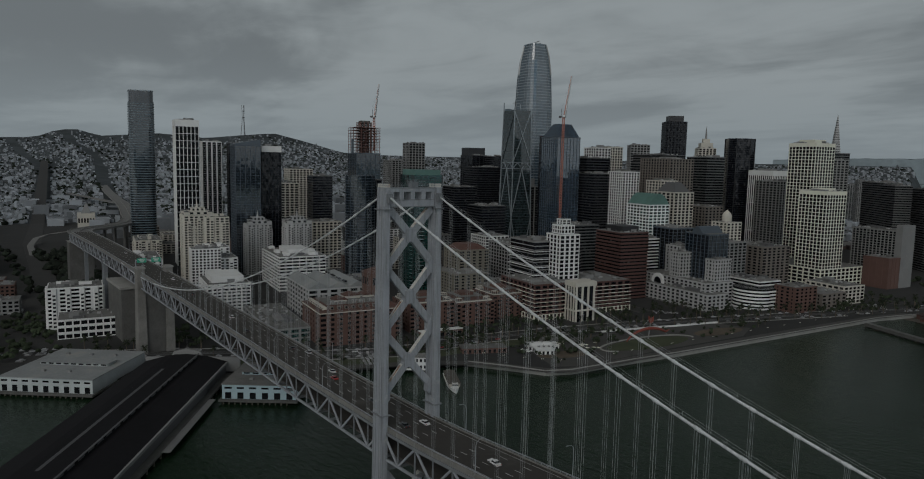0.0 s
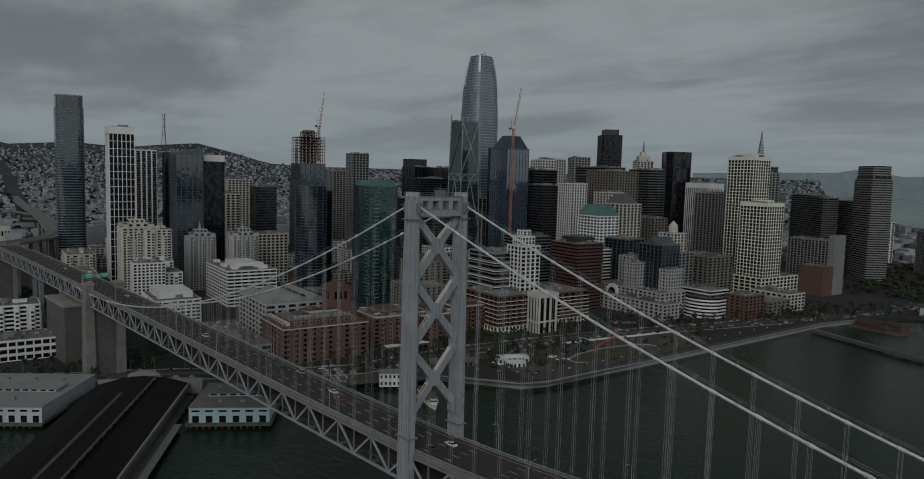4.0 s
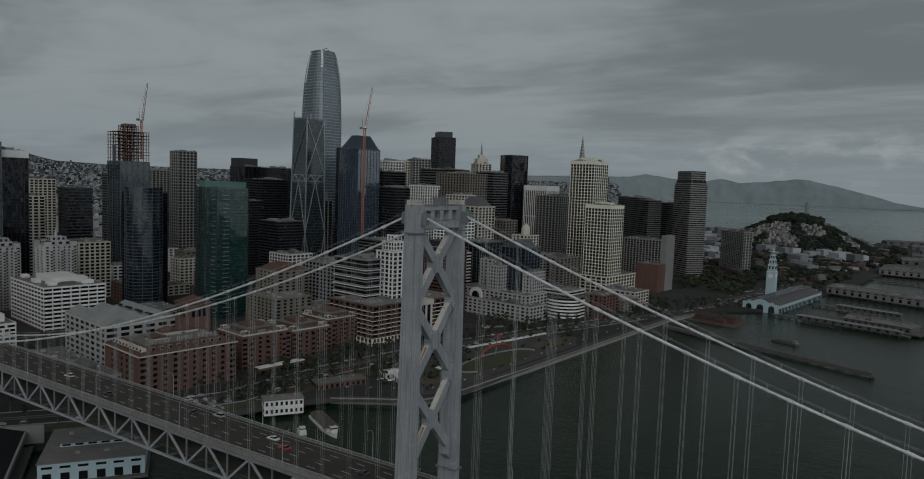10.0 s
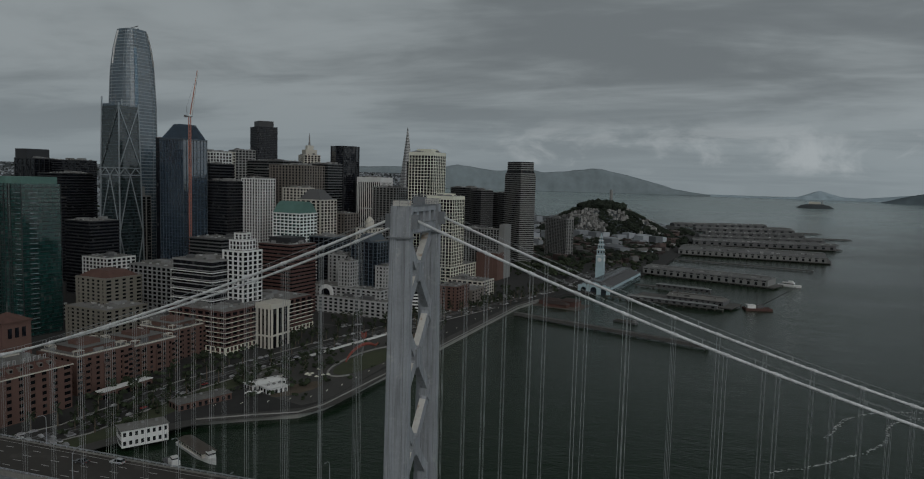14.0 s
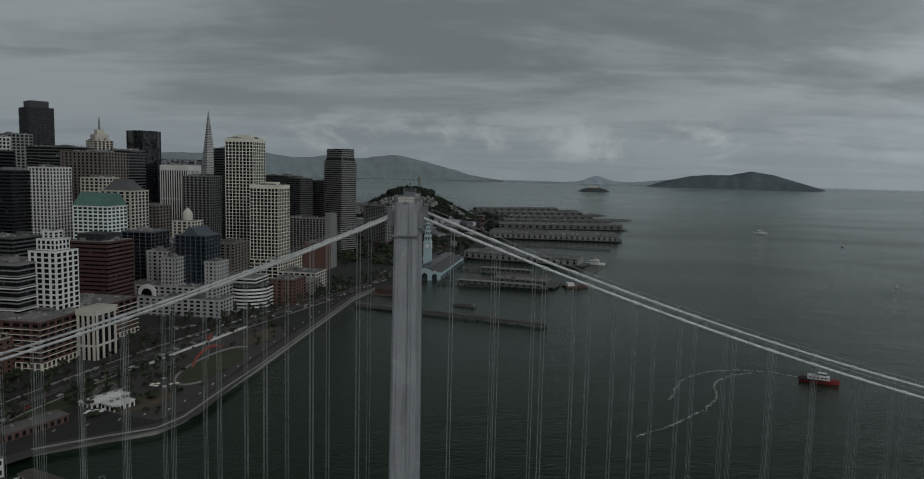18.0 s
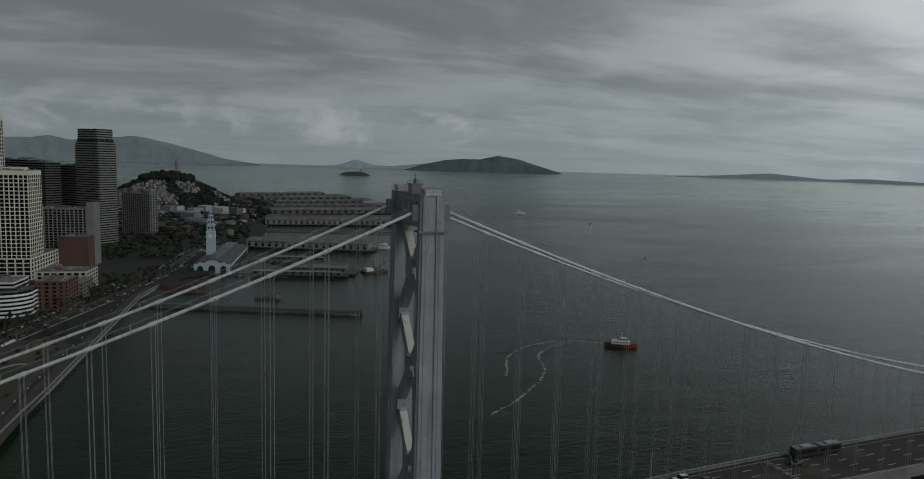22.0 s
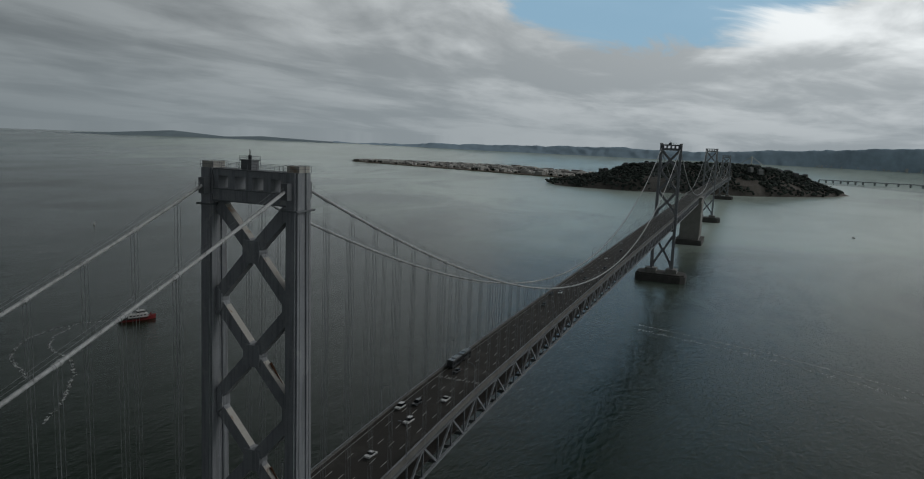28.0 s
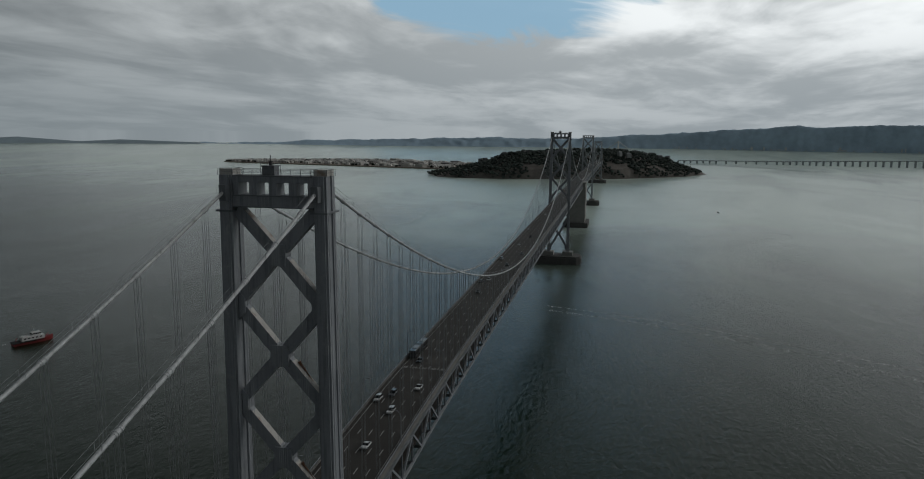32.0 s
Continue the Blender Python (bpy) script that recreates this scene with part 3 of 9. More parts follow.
def cable_z(x):
    if x < 0:
        return 142.7 - 0.45 * -x + 6.3e-4 * x * x
    if x <= 704:
        k = x / 704
        return 142.7 + 7.6 * k - 4 * 74.0 * k * (1 - k)
    if x <= 1058:
        k = (x - 704) / 354
        return 150.3 + (79 - 150.3) * k - 4 * 19 * k * (1 - k)
    if x <= 1412:
        k = (x - 1058) / 354
        return 79 + (147.5 - 79) * k - 4 * 19 * k * (1 - k)
    if x <= 2116:
        k = (x - 1412) / 704
        return 147.5 + (128 - 147.5) * k - 4 * 64 * k * (1 - k)
    k = (x - 2116) / 354
    return 128 + (62 - 128) * k - 4 * 19 * k * (1 - k)


def leg_section(wx, wy):
    """Outline of a tower leg: a box with cut corners and a shallow recess down each face."""
    a, b = wx / 2, wy / 2
    c, r = 0.42, 0.28
    return [(-a, -b + c), (-a + c, -b + c), (-a + c, -b), (-a * 0.3, -b), (-a * 0.3, -b + r), (a * 0.3, -b + r), (a * 0.3, -b), (a - c, -b), (a - c, -b + c), (a, -b + c),
            (a, b - c), (a - c, b - c), (a - c, b), (a * 0.3, b), (a * 0.3, b - r), (-a * 0.3, b - r), (-a * 0.3, b), (-a + c, b), (-a + c, b - c), (-a, b - c)]


def add_plate(bm, pts, x0, x1):
    lo = [bm.verts.new((x0, y, z)) for y, z in pts]
    hi = [bm.verts.new((x1, y, z)) for y, z in pts]
    n = len(pts)
    for i in range(n):
        bm.faces.new((lo[i], lo[(i + 1) % n], hi[(i + 1) % n], hi[i]))
    bm.faces.new(hi)
    bm.faces.new(lo[::-1])


def suspension_tower(x, top, foot, nodes, label, detail=True, pier=True):
    t = root("suspension_tower", x, 0, 0, 0, label, "bridge tower", "towers of the suspension bridge")
    lean = 0.8
    legs = {}
    for s in (-1, 1):
        bm = bmesh.new()
        lo, hi = leg_section(6.9, 3.1), leg_section(5.0, 2.75)
        add_prism(bm, [(u, v + s * (10.45 + lean)) for u, v in lo], foot, top - 0.2, [(u, v + s * 10.45) for u, v in hi])
        leg = part("tower_leg", bm, TOWER_STEEL, t)
        legs[s] = leg
        for z in (top - 7.6, nodes[2] - 17.5):
            k = (top - z) / (top - foot)
            w, d, c = 5.0 + 1.9 * k, 2.75 + 0.35 * k, s * (10.45 + lean * k)
            bm = bmesh.new()
            add_box(bm, -w / 2 - 0.5, c - d / 2 - 0.45, z - 0.15, w / 2 + 0.5, c + d / 2 + 0.45, z + 0.2)
            part("collar", bm, STEEL_DARK, leg)
        if detail:
            bm = bmesh.new()
            add_box(bm, -1.7, s * 10.45 - 1.45, top - 0.2, 1.7, s * 10.45 + 1.45, top + 1.0)
            part("leg_cap", bm, PALE_STEEL, leg, "pale weathered cap plate")
            for j in (-1, 1):
                bm = bmesh.new()
                add_prism(bm, [(j * 2.5, s * 10.06 - 0.9), (j * 2.5, s * 10.06 + 0.9), (j * 4.0, s * 10.06 + 0.75), (j * 4.0, s * 10.06 - 0.75)][::-j], top - 5.4, top - 2.2)
                part("saddle_housing", bm, STEEL_DARK, leg)
            # handrails round the leg's head
            bm = bmesh.new()
            for zz in (1.5, 2.1):
                for j in (-1, 1):
                    add_bar(bm, (-2.1, s * 10.45 + j * 1.6, top + zz - 1), (2.1, s * 10.45 + j * 1.6, top + zz - 1), 0.06, 0.06)
                    add_bar(bm, (j * 2.1, s * 10.45 - 1.6, top + zz - 1), (j * 2.1, s * 10.45 + 1.6, top + zz - 1), 0.06, 0.06)
            for j in (-1, 1):
                for i in (-1, 0, 1):
                    add_bar(bm, (i * 2.1, s * 10.45 + j * 1.6, top - 0.3), (i * 2.1, s * 10.45 + j * 1.6, top + 1.15), 0.07, 0.07, (1, 0, 0))
            part("head_railing", bm, STEEL_DARK, leg)
            # rivet seams down the leg's faces
            for j in (-1, 1):
                bm = bmesh.new()
                add_bar(bm, (j * 1.45, s * 11.86, top - 8), (j * 2.0, s * 12.82, foot + 1), 0.1, 0.12, (0, 1, 0))
                part("seam_strip", bm, STEEL_DARK, leg)
    # portal beam at the head
    zb, zt = top - 6.6, top - 0.4
    beam = bmesh.new()
    for z0, z1 in ((zb, zb + 2.1), (zt - 1.3, zt)):
        add_box(beam, -1.9, -8.95, z0, 1.9, 8.95, z1)
    beam = part("portal_beam", beam, TOWER_STEEL, t)
    for i in range(5):
        y = -8.8 + 17.6 * i / 4
        bm = bmesh.new()
        w = 0.85 if 0 < i < 4 else 1.1
        add_box(bm, -1.8, max(-8.8, y - w), zb + 2.1, 1.8, min(8.8, y + w), zt - 1.3)
        part("portal_post", bm, TOWER_STEEL, beam)
    bm = bmesh.new()
    add_box(bm, -2.2, -8.8, zb - 0.25, 2.2, 8.8, zb)
    add_box(bm, -2.1, -8.8, zb + 2.1, 2.1, 8.8, zb + 2.3)
    add_box(bm, -2.1, -8.8, zt - 0.05, 2.1, 8.8, zt + 0.14)
    part("portal_flange", bm, STEEL_DARK, beam)
    if detail:
        bm = bmesh.new()
        for j in (-1, 1):
            for zz in (0.75, 1.3):
                add_bar(bm, (j * 2.2, -8.7, zt + zz), (j * 2.2, 8.7, zt + zz), 0.06, 0.06)
            for i in range(9):
                add_bar(bm, (j * 2.2, -8.6 + i * 2.15, zt), (j * 2.2, -8.6 + i * 2.15, zt + 1.3), 0.06, 0.06, (1, 0, 0))
        part("portal_railing", bm, STEEL_DARK, beam)
        bm = bmesh.new()
        add_box(bm, -1.1, -0.1, zt - 1.2, 1.1, 2.5, zt + 2.1)
        add_box(bm, -1.3, -0.3, zt + 1.9, 1.3, 2.7, zt + 2.15)
        part("beacon_house", bm, STEEL_DARK, t, "small dark beacon cabin")
        bm = bmesh.new()
        add_tube(bm, [(0, 1.2, zt + 2.1), (0, 1.2, zt + 3.0)], 0.35, 8)
        add_tube(bm, [(0, 1.2, zt + 3.0), (0, 1.2, zt + 4.2)], 0.1, 6)
        part("beacon", bm, BLACK, t)
        bm = bmesh.new()
        for zz in (0.8, 1.4):
            for j in (-1, 1):
                add_bar(bm, (-1.4, 1.2 + j * 1.5, zt + 2.0 + zz * 0.6), (1.4, 1.2 + j * 1.5, zt + 2.0 + zz * 0.6), 0.05, 0.05)
                add_bar(bm, (j * 1.4, -0.3, zt + 2.0 + zz * 0.6), (j * 1.4, 2.7, zt + 2.0 + zz * 0.6), 0.05, 0.05)
        for i in (-1, 1):
            for j in (-1, 1):
                add_bar(bm, (i * 1.4, 1.2 + j * 1.5, zt + 0.1), (i * 1.4, 1.2 + j * 1.5, zt + 2.9), 0.06, 0.06, (1, 0, 0))
        part("beacon_railing", bm, STEEL_DARK, t)
    # crossed bracing between the legs
    spans = []
    half = (nodes[0] - nodes[-1]) / (len(nodes) - 1) / 2
    for i, zc in enumerate(nodes):
        h0 = half * (0.94 if i == 0 else 1.0)
        spans.append((zc + h0, zc, zc - half))
    if foot < 30:
        spans += [(46, 32, 18)] if top < 150 else [(52, 35, 18)]
    for z1, zc, z0 in spans:
        y1, y0 = (8.72 + lean * (top - z) / (top - foot) * 0.9 for z in (z1, z0))
        for s in (-1, 1):
            for ya, za in ((y1, z1 - 1.2), (y0, z0 + 1.2)):
                bm = bmesh.new()
                add_bar(bm, (0, s * ya, za), (0, s * 1.2, zc + (1.25 if za > zc else -1.25)), 2.5, 1.75, (1, 0, 0))
                arm = part("brace", bm, TOWER_STEEL, t)
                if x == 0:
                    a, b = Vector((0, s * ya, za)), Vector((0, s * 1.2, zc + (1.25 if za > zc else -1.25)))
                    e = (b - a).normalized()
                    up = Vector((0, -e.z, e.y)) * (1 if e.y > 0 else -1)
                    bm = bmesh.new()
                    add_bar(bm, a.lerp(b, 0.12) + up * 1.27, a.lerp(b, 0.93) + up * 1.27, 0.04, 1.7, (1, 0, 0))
                    part("top_plate", bm, PALE_STEEL, arm, "pale and rust-stained upper plate")
        bm = bmesh.new()
        add_plate(bm, [(-1.9, -2.3), (1.9, -2.3), (2.1, 0), (1.9, 2.3), (-1.9, 2.3), (-2.1, 0)], -1.35, 1.35)
        for v in bm.verts:
            v.co.z += zc
        part("brace_node", bm, TOWER_STEEL, t)
        for s in (-1, 1):
            bm = bmesh.new()
            w = y0
            add_plate(bm, [(s * (w + 0.1), z0 - 3.1), (s * (w - 1.25), z0 - 1.6), (s * (w - 1.25), z0 + 1.6), (s * (w + 0.1), z0 + 3.1)][::s], -1.3, 1.3)
            part("gusset", bm, TOWER_STEEL, t)
    if detail:
        for z1, zc, z0 in spans[1:3]:
            bm = bmesh.new()
            add_bar(bm, (0.4, -3.4, zc - 1.5), (0.4, -7.0, z0 + 4.2), 0.02, 1.2, (0, 1, 1))
            part("rust_patch", bm, RUST, t, "rust-stained patch on a brace")
    z_strut = road_z(x) - DEPTH - 3
    bm = bmesh.new()
    add_box(bm, -1.9, -10.2, z_strut - 1.6, 1.9, 10.2, z_strut + 1.2)
    part("deck_strut", bm, STEEL_DARK, t)
    if pier:
        p = root("bridge_pier", x, 0, 0, 0, "broad dark concrete pier standing in the water", "pier", "piers of the bridge")
        for z0, z1, a, b in ((-6, 7.5, 15, 27.5), (7.5, 9.5, 14, 26.3)):
            bm = bmesh.new()
            add_prism(bm, [(-a, -b + 5), (-a + 5, -b), (a - 5, -b), (a, -b + 5), (a, b - 5), (a - 5, b), (-a + 5, b), (-a, b - 5)], z0, z1)
            part("fender" if z0 < 0 else "pier_ledge", bm, CONCRETE_DARK, p)
        for s in (-1, 1):
            bm = bmesh.new()
            add_box(bm, -6.5, s * 11.3 - 6, 9.5, 6.5, s * 11.3 + 6, foot)
            part("pedestal", bm, CONCRETE, p)
    return t


suspension_tower(0, 144.8, 14, (128.1, 106.4, 83.6), "grey steel suspension tower with crossed bracing and riveted legs")
suspension_tower(704, 153.8, 14, (136.4, 113.3, 89.6), "distant grey steel suspension tower on a water pier", detail=True)
suspension_tower(1412, 149.5, 14, (132, 109, 86), "far grey suspension tower beyond the anchorage", detail=False)
suspension_tower(2116, 130, 14, (113, 91, 70), "far grey suspension tower near the wooded island", detail=False)


def anchorage():
    a = root("anchorage", 1058, 0, 0, 0, "massive pale concrete central anchorage of the bridge", "anchorage")
    box_part("block", (-24, -14.5, 8, 24, 14.5, 72), CONCRETE, a)
    bm = bmesh.new()
    add_prism(bm, [(-32, -20), (32, -20), (32, 20), (-32, 20)], -6, 8)
    part("footing", bm, CONCRETE_DARK, a)
    for s in (-1, 1):
        bm = bmesh.new()
        add_box(bm, -20, s * 14.5 - 0.6, 14, 20, s * 14.5 + 0.6, 66)
        part("face_panel", bm, CONCRETE, a)
    box_part("cornice", (-25.5, -15.6, 72, 25.5, 15.6, 74), CONCRETE, a)


anchorage()


def shore_pier():
    p = root("shore_pier", -357, 0, 0, 0, "tall pale concrete shore pier carrying the deck", "pier", "piers of the bridge")
    for s in (-1, 1):
        bm = bmesh.new()
        add_prism(bm, [(-5.5, s * 10 - 3.2), (5.5, s * 10 - 3.2), (5.5, s * 10 + 3.2), (-5.5, s * 10 + 3.2)], LAND, 68.5,
                  [(-4.2, s * 10 - 2.6), (4.2, s * 10 - 2.6), (4.2, s * 10 + 2.6), (-4.2, s * 10 + 2.6)])
        leg = part("pier_leg", bm, PIER_CONCRETE, p)
        box_part("leg_cap", (-4.8, s * 10 - 3.1, 68.5, 4.8, s * 10 + 3.1, 69.6), CONCRETE, leg)
    box_part("cross_wall", (-3.2, -7, LAND, 3.2, 7, 50), CONCRETE_DARK, p)
    b = root("anchor_block", -425, 0, 0, 0, "large dark concrete cable anchor block on the shore", "anchorage")
    box_part("block", (-26, -15, LAND, 26, 15, 46), CONCRETE_DARK, b)
    box_part("ledge", (-27, -16, 46, 27, 16, 48), CONCRETE, b)
    a = root("viaduct_abutment", -690, 0, 0, 0, "dark concrete abutment at the viaduct's end", "abutment")
    box_part("wall_block", (-9, -12, LAND, 9, 12, road_z(-690) - 11.2), CONCRETE_DARK, a)
    box_part("bearing_ledge", (-10, -12.6, road_z(-690) - 11.2, 10, 12.6, road_z(-690) - 10.9), CONCRETE, a)
    for x in (-500, -600):
        v = root("viaduct_bent", x, 0, 0, 0, "concrete bent under the approach viaduct", "pier", "bents of the approach viaduct")
        for s in (-1, 1):
            box_part("column", (-1.8, s * 8 - 1.6, LAND, 1.8, s * 8 + 1.6, road_z(x) - 12), STEEL_DARK, v)
        box_part("cap_beam", (-2, -11, road_z(x) - 12, 2, 11, road_z(x) - 10.2), STEEL_DARK, v)


shore_pier()


# main cables: one thing each, with their bands
def main_cable(s):
    label = "thick pale grey main suspension cable with clamped bands"
    c = root("main_cable", 0, -10.1 if s < 0 else 10.1, 0, 0, label, "cable", "main cables of the bridge")
    for name, xs in (("side_span_cable", np.linspace(-420, 0, 40)), ("main_span_cable", np.linspace(0, 704, 70)), ("far_span_cable", np.linspace(704, 1058, 30)),
                     ("far_span_cable", np.linspace(1058, 1412, 30)), ("far_span_cable", np.linspace(1412, 2116, 50)), ("far_span_cable", np.linspace(2116, 2470, 24))):
        bm = bmesh.new()
        add_tube(bm, [(x, 0, cable_z(x)) for x in xs], 0.33, 10)
        part(name, bm, CABLE, c, smooth=True)
    # hand ropes over the cable, on short stays
    for j in (-1, 1):
        bm = bmesh.new()
        for x0, x1, n in ((-340, -5, 34), (5, 560, 54)):
            xs = np.linspace(x0, x1, n)
            add_tube(bm, [(x, j * 0.55, cable_z(x) + 1.35) for x in xs], 0.028, 4)
            for x in xs:
                add_bar(bm, (x, j * 0.5, cable_z(x) + 0.3), (x, j * 0.55, cable_z(x) + 1.36), 0.07, 0.07, (1, 0, 0))
        part("hand_rope", bm, ROPE, c)
    return c


def band_mesh(bm):
    add_tube(bm, [(k, 0, 0) for k in (-0.85, -0.8, -0.5, -0.45, -0.3, -0.25, 0.25, 0.3, 0.45, 0.5, 0.8, 0.85)], [0.35, 0.41, 0.41, 0.5, 0.5, 0.41, 0.41, 0.5, 0.5, 0.41, 0.41, 0.35], 10)


CABLES = {s: main_cable(s) for s in (-1, 1)}
STATIONS = [-354 + 354 / 34 * i for i in range(1, 34)] + [704 / 68 * i for i in range(1, 68)]
FAR_STATIONS = [704 + 354 / 34 * i for i in range(1, 34)] + [1058 + 354 / 34 * i for i in range(1, 34)] + [1412 + 704 / 68 * i for i in range(1, 68)] + [2116 + 354 / 34 * i for i in range(1, 20)]
for s, cable in CABLES.items():
    for x in STATIONS:
        slope = math.degrees(math.atan2(cable_z(x + 1) - cable_z(x - 1), 2))
        shared_piece("cable_band", 0, band_mesh, CABLE, cable, pose(x, 0, cable_z(x), 0, -slope, 0))
        drop = cable_z(x) - (road_z(x) - 1.2)
        if drop > 1.0:
            bm = bmesh.new()
            for i in (-1, 1):
                for j in (-1, 1):
                    add_tube(bm, [(i * 0.36, j * 0.42, -0.2), (i * 0.36, j * 0.42, -drop)], 0.036, 4, False)
            h = part("hanger", bm, ROPE, cable)
            h.location = (x, 0, cable_z(x))
    bm = bmesh.new()
    for x in FAR_STATIONS:
        if cable_z(x) > road_z(x) + 1:
            for i in (-0.36, 0.36):
                add_tube(bm, [(x + i, 0, cable_z(x)), (x + i, 0, road_z(x) - 1)], 0.05, 3, False)
    tagged(part("far_hanger_rigging", bm, ROPE, cable), kind="stuff")


# the double deck
def deck():
    d = root("bridge_deck", 0, 0, 0, 0, "double-deck steel truss roadway in weathered grey", "bridge deck")
    xs = [-800 + 20 * i for i in range(23)] + [-354 + 354 / 34 * i for i in range(35)] + [704 / 68 * i for i in range(1, 69)] + [704 + 354 / 34 * i for i in range(1, 69)] + [1412 + 704 / 68 * i for i in range(1, 69)] + [2116 + 25 * i for i in range(1, 16)]

    def ribbon(name, y0, y1, dz0, dz1, material, lo=-695, hi=2600, label=""):
        bm = bmesh.new()
        rows = []
        for x in xs:
            if lo <= x <= hi:
                z = road_z(x)
                rows.append([bm.verts.new(v) for v in ((x, y0, z + dz0), (x, y1, z + dz0), (x, y1, z + dz1), (x, y0, z + dz1))])
        for a, b in zip(rows, rows[1:]):
            for k in range(4):
                bm.faces.new((a[k], b[k], b[(k + 1) % 4], a[(k + 1) % 4]))
        bm.faces.new(rows[0])
        bm.faces.new(rows[-1][::-1])
        bmesh.ops.recalc_face_normals(bm, faces=bm.faces)
        return part(name, bm, material, d, label)

    ribbon("upper_roadway", -8.9, 8.9, -0.7, 0.0, DECK_ROAD, label="dark brown-grey asphalt upper roadway")
    ribbon("lower_roadway", -8.9, 8.9, -8.6, -8.0, DECK_ROAD)
    for s in (-1, 1):
        a, b = sorted((s * 8.9, s * 9.5))
        ribbon("kerb", a, b, -0.8, 0.2, DECK_ROAD)
        a, b = sorted((s * 9.5, s * 9.85))
        ribbon("parapet", a, b, -0.94, 0.7, PIER_CONCRETE)
        a, b = sorted((s * 9.75, s * 10.45))
        ribbon("top_chord", a, b, -1.9, -0.95, STEEL_DARK)
        ribbon("bottom_chord", a, b, -DEPTH - 0.4, -DEPTH + 0.4, STEEL)
        a, b = sorted((s * 9.64, s * 9.74))
        ribbon("guard_rail", a, b, 1.25, 1.4, STEEL)
        ribbon("guard_rail", a, b, 1.0, 1.1, STEEL)
    # truss: verticals and diagonals, each a member of its own near the tower
    rest = bmesh.new()
    posts = bmesh.new()
    beams = bmesh.new()
    stations = [-354 + 354 / 34 * i for i in range(35)] + [704 / 68 * i for i in range(1, 69)] + [704 + 354 / 34 * i for i in range(1, 69)] + [1412 + 704 / 68 * i for i in range(1, 69)] + [2116 + 354 / 34 * i for i in range(1, 30)]
    stations = [-354 - 10.6 * i for i in range(32, 0, -1)] + stations
    for i, (xa, xb) in enumerate(zip(stations, stations[1:])):
        za, zb = road_z(xa) - 1.4, road_z(xb) - 1.4
        near = -215 < xa < 265
        for s in (-1, 1):
            y = s * 10.0
            up = i % 2 == 0
            p, q = ((xa, y, za), (xb, y, zb - DEPTH + 1.4)) if up else ((xa, y, za - DEPTH + 1.4), (xb, y, zb))
            if near:
                bm = bmesh.new()
                add_bar(bm, p, q, 0.55, 0.7)
                part("diagonal", bm, STEEL, d)
                bm = bmesh.new()
                add_bar(bm, (xa, y, za), (xa, y, za - DEPTH + 1.2), 0.42, 0.5, (1, 0, 0))
                part("truss_post", bm, STEEL_DARK, d)
            else:
                add_bar(rest, p, q, 0.55, 0.7)
                add_bar(rest, (xa, y, za), (xa, y, za - DEPTH + 1.2), 0.42, 0.5, (1, 0, 0))
        add_bar(beams, (xa, -9.6, za - 0.4), (xa, 9.6, za - 0.4), 0.5, 1.3)
        add_bar(beams, (xa, -9.6, za - DEPTH + 1.4), (xa, 9.6, za - DEPTH + 1.4), 0.5, 1.1)
        for s in (-1, 1):
            for k in range(4):
                x = xa + (xb - xa) * k / 4
                add_bar(posts, (x, s * 9.55, road_z(x) + 0.7), (x, s * 9.55, road_z(x) + 1.3), 0.14, 0.14, (1, 0, 0))
    tagged(part("far_truss_lattice", rest, STEEL, d), kind="stuff")
    tagged(part("floor_framing", beams, STEEL_DARK, d), kind="stuff")
    tagged(part("rail_posting", posts, STEEL, d), kind="stuff")
    # lane lines
    near_dashes = 0
    far = bmesh.new()
    for lane in range(1, 5):
        y = -8.9 + 17.8 * lane / 5
        x = -685.0
        while x < 2400:
            z = road_z(x + 1.5) + 0.012
            slope = math.degrees(math.atan2(road_z(x + 3) - road_z(x), 3))
            if -40 < x < 300 and near_dashes < 280:
                o = piece("lane_dash", (3.4, 0.24, 0.02), PAINT_WHITE, d, x + 1.7, y, z)
                o.matrix_basis = pose(x + 1.7, y, z, 0, -slope, 0)
                near_dashes += 1
            else:
                add_bar(far, (x, y, z), (x + 3.4, y, road_z(x + 3.4) + 0.012), 0.24, 0.02)
            x += 10.9
    tagged(part("far_lane_marking", far, PAINT_WHITE, d), kind="stuff")
    for s in (-1, 1):
        ribbon("edge_line", *sorted((s * 8.25, s * 8.42)), 0.004, 0.016, PAINT_WHITE)
    return d


DECK = deck()


def speed_marks():
    for lane in range(5):
        y = -8.9 + 17.8 * (lane + 0.5) / 5
        x = 111.0
        cu = bpy.data.curves.new("speed_mark", "FONT")
        cu.body, cu.size, cu.align_x, cu.align_y, cu.extrude = "50", 1.75, "CENTER", "CENTER", 0.008
        ob = new("speed_mark", cu)
        cu.materials.append(PAINT_WHITE)
        ob.parent = DECK
        ob.matrix_basis = pose(x, y, road_z(x) + 0.03, 0, -1, -90)
        ob.scale = (1, 1.5, 1)


speed_marks()


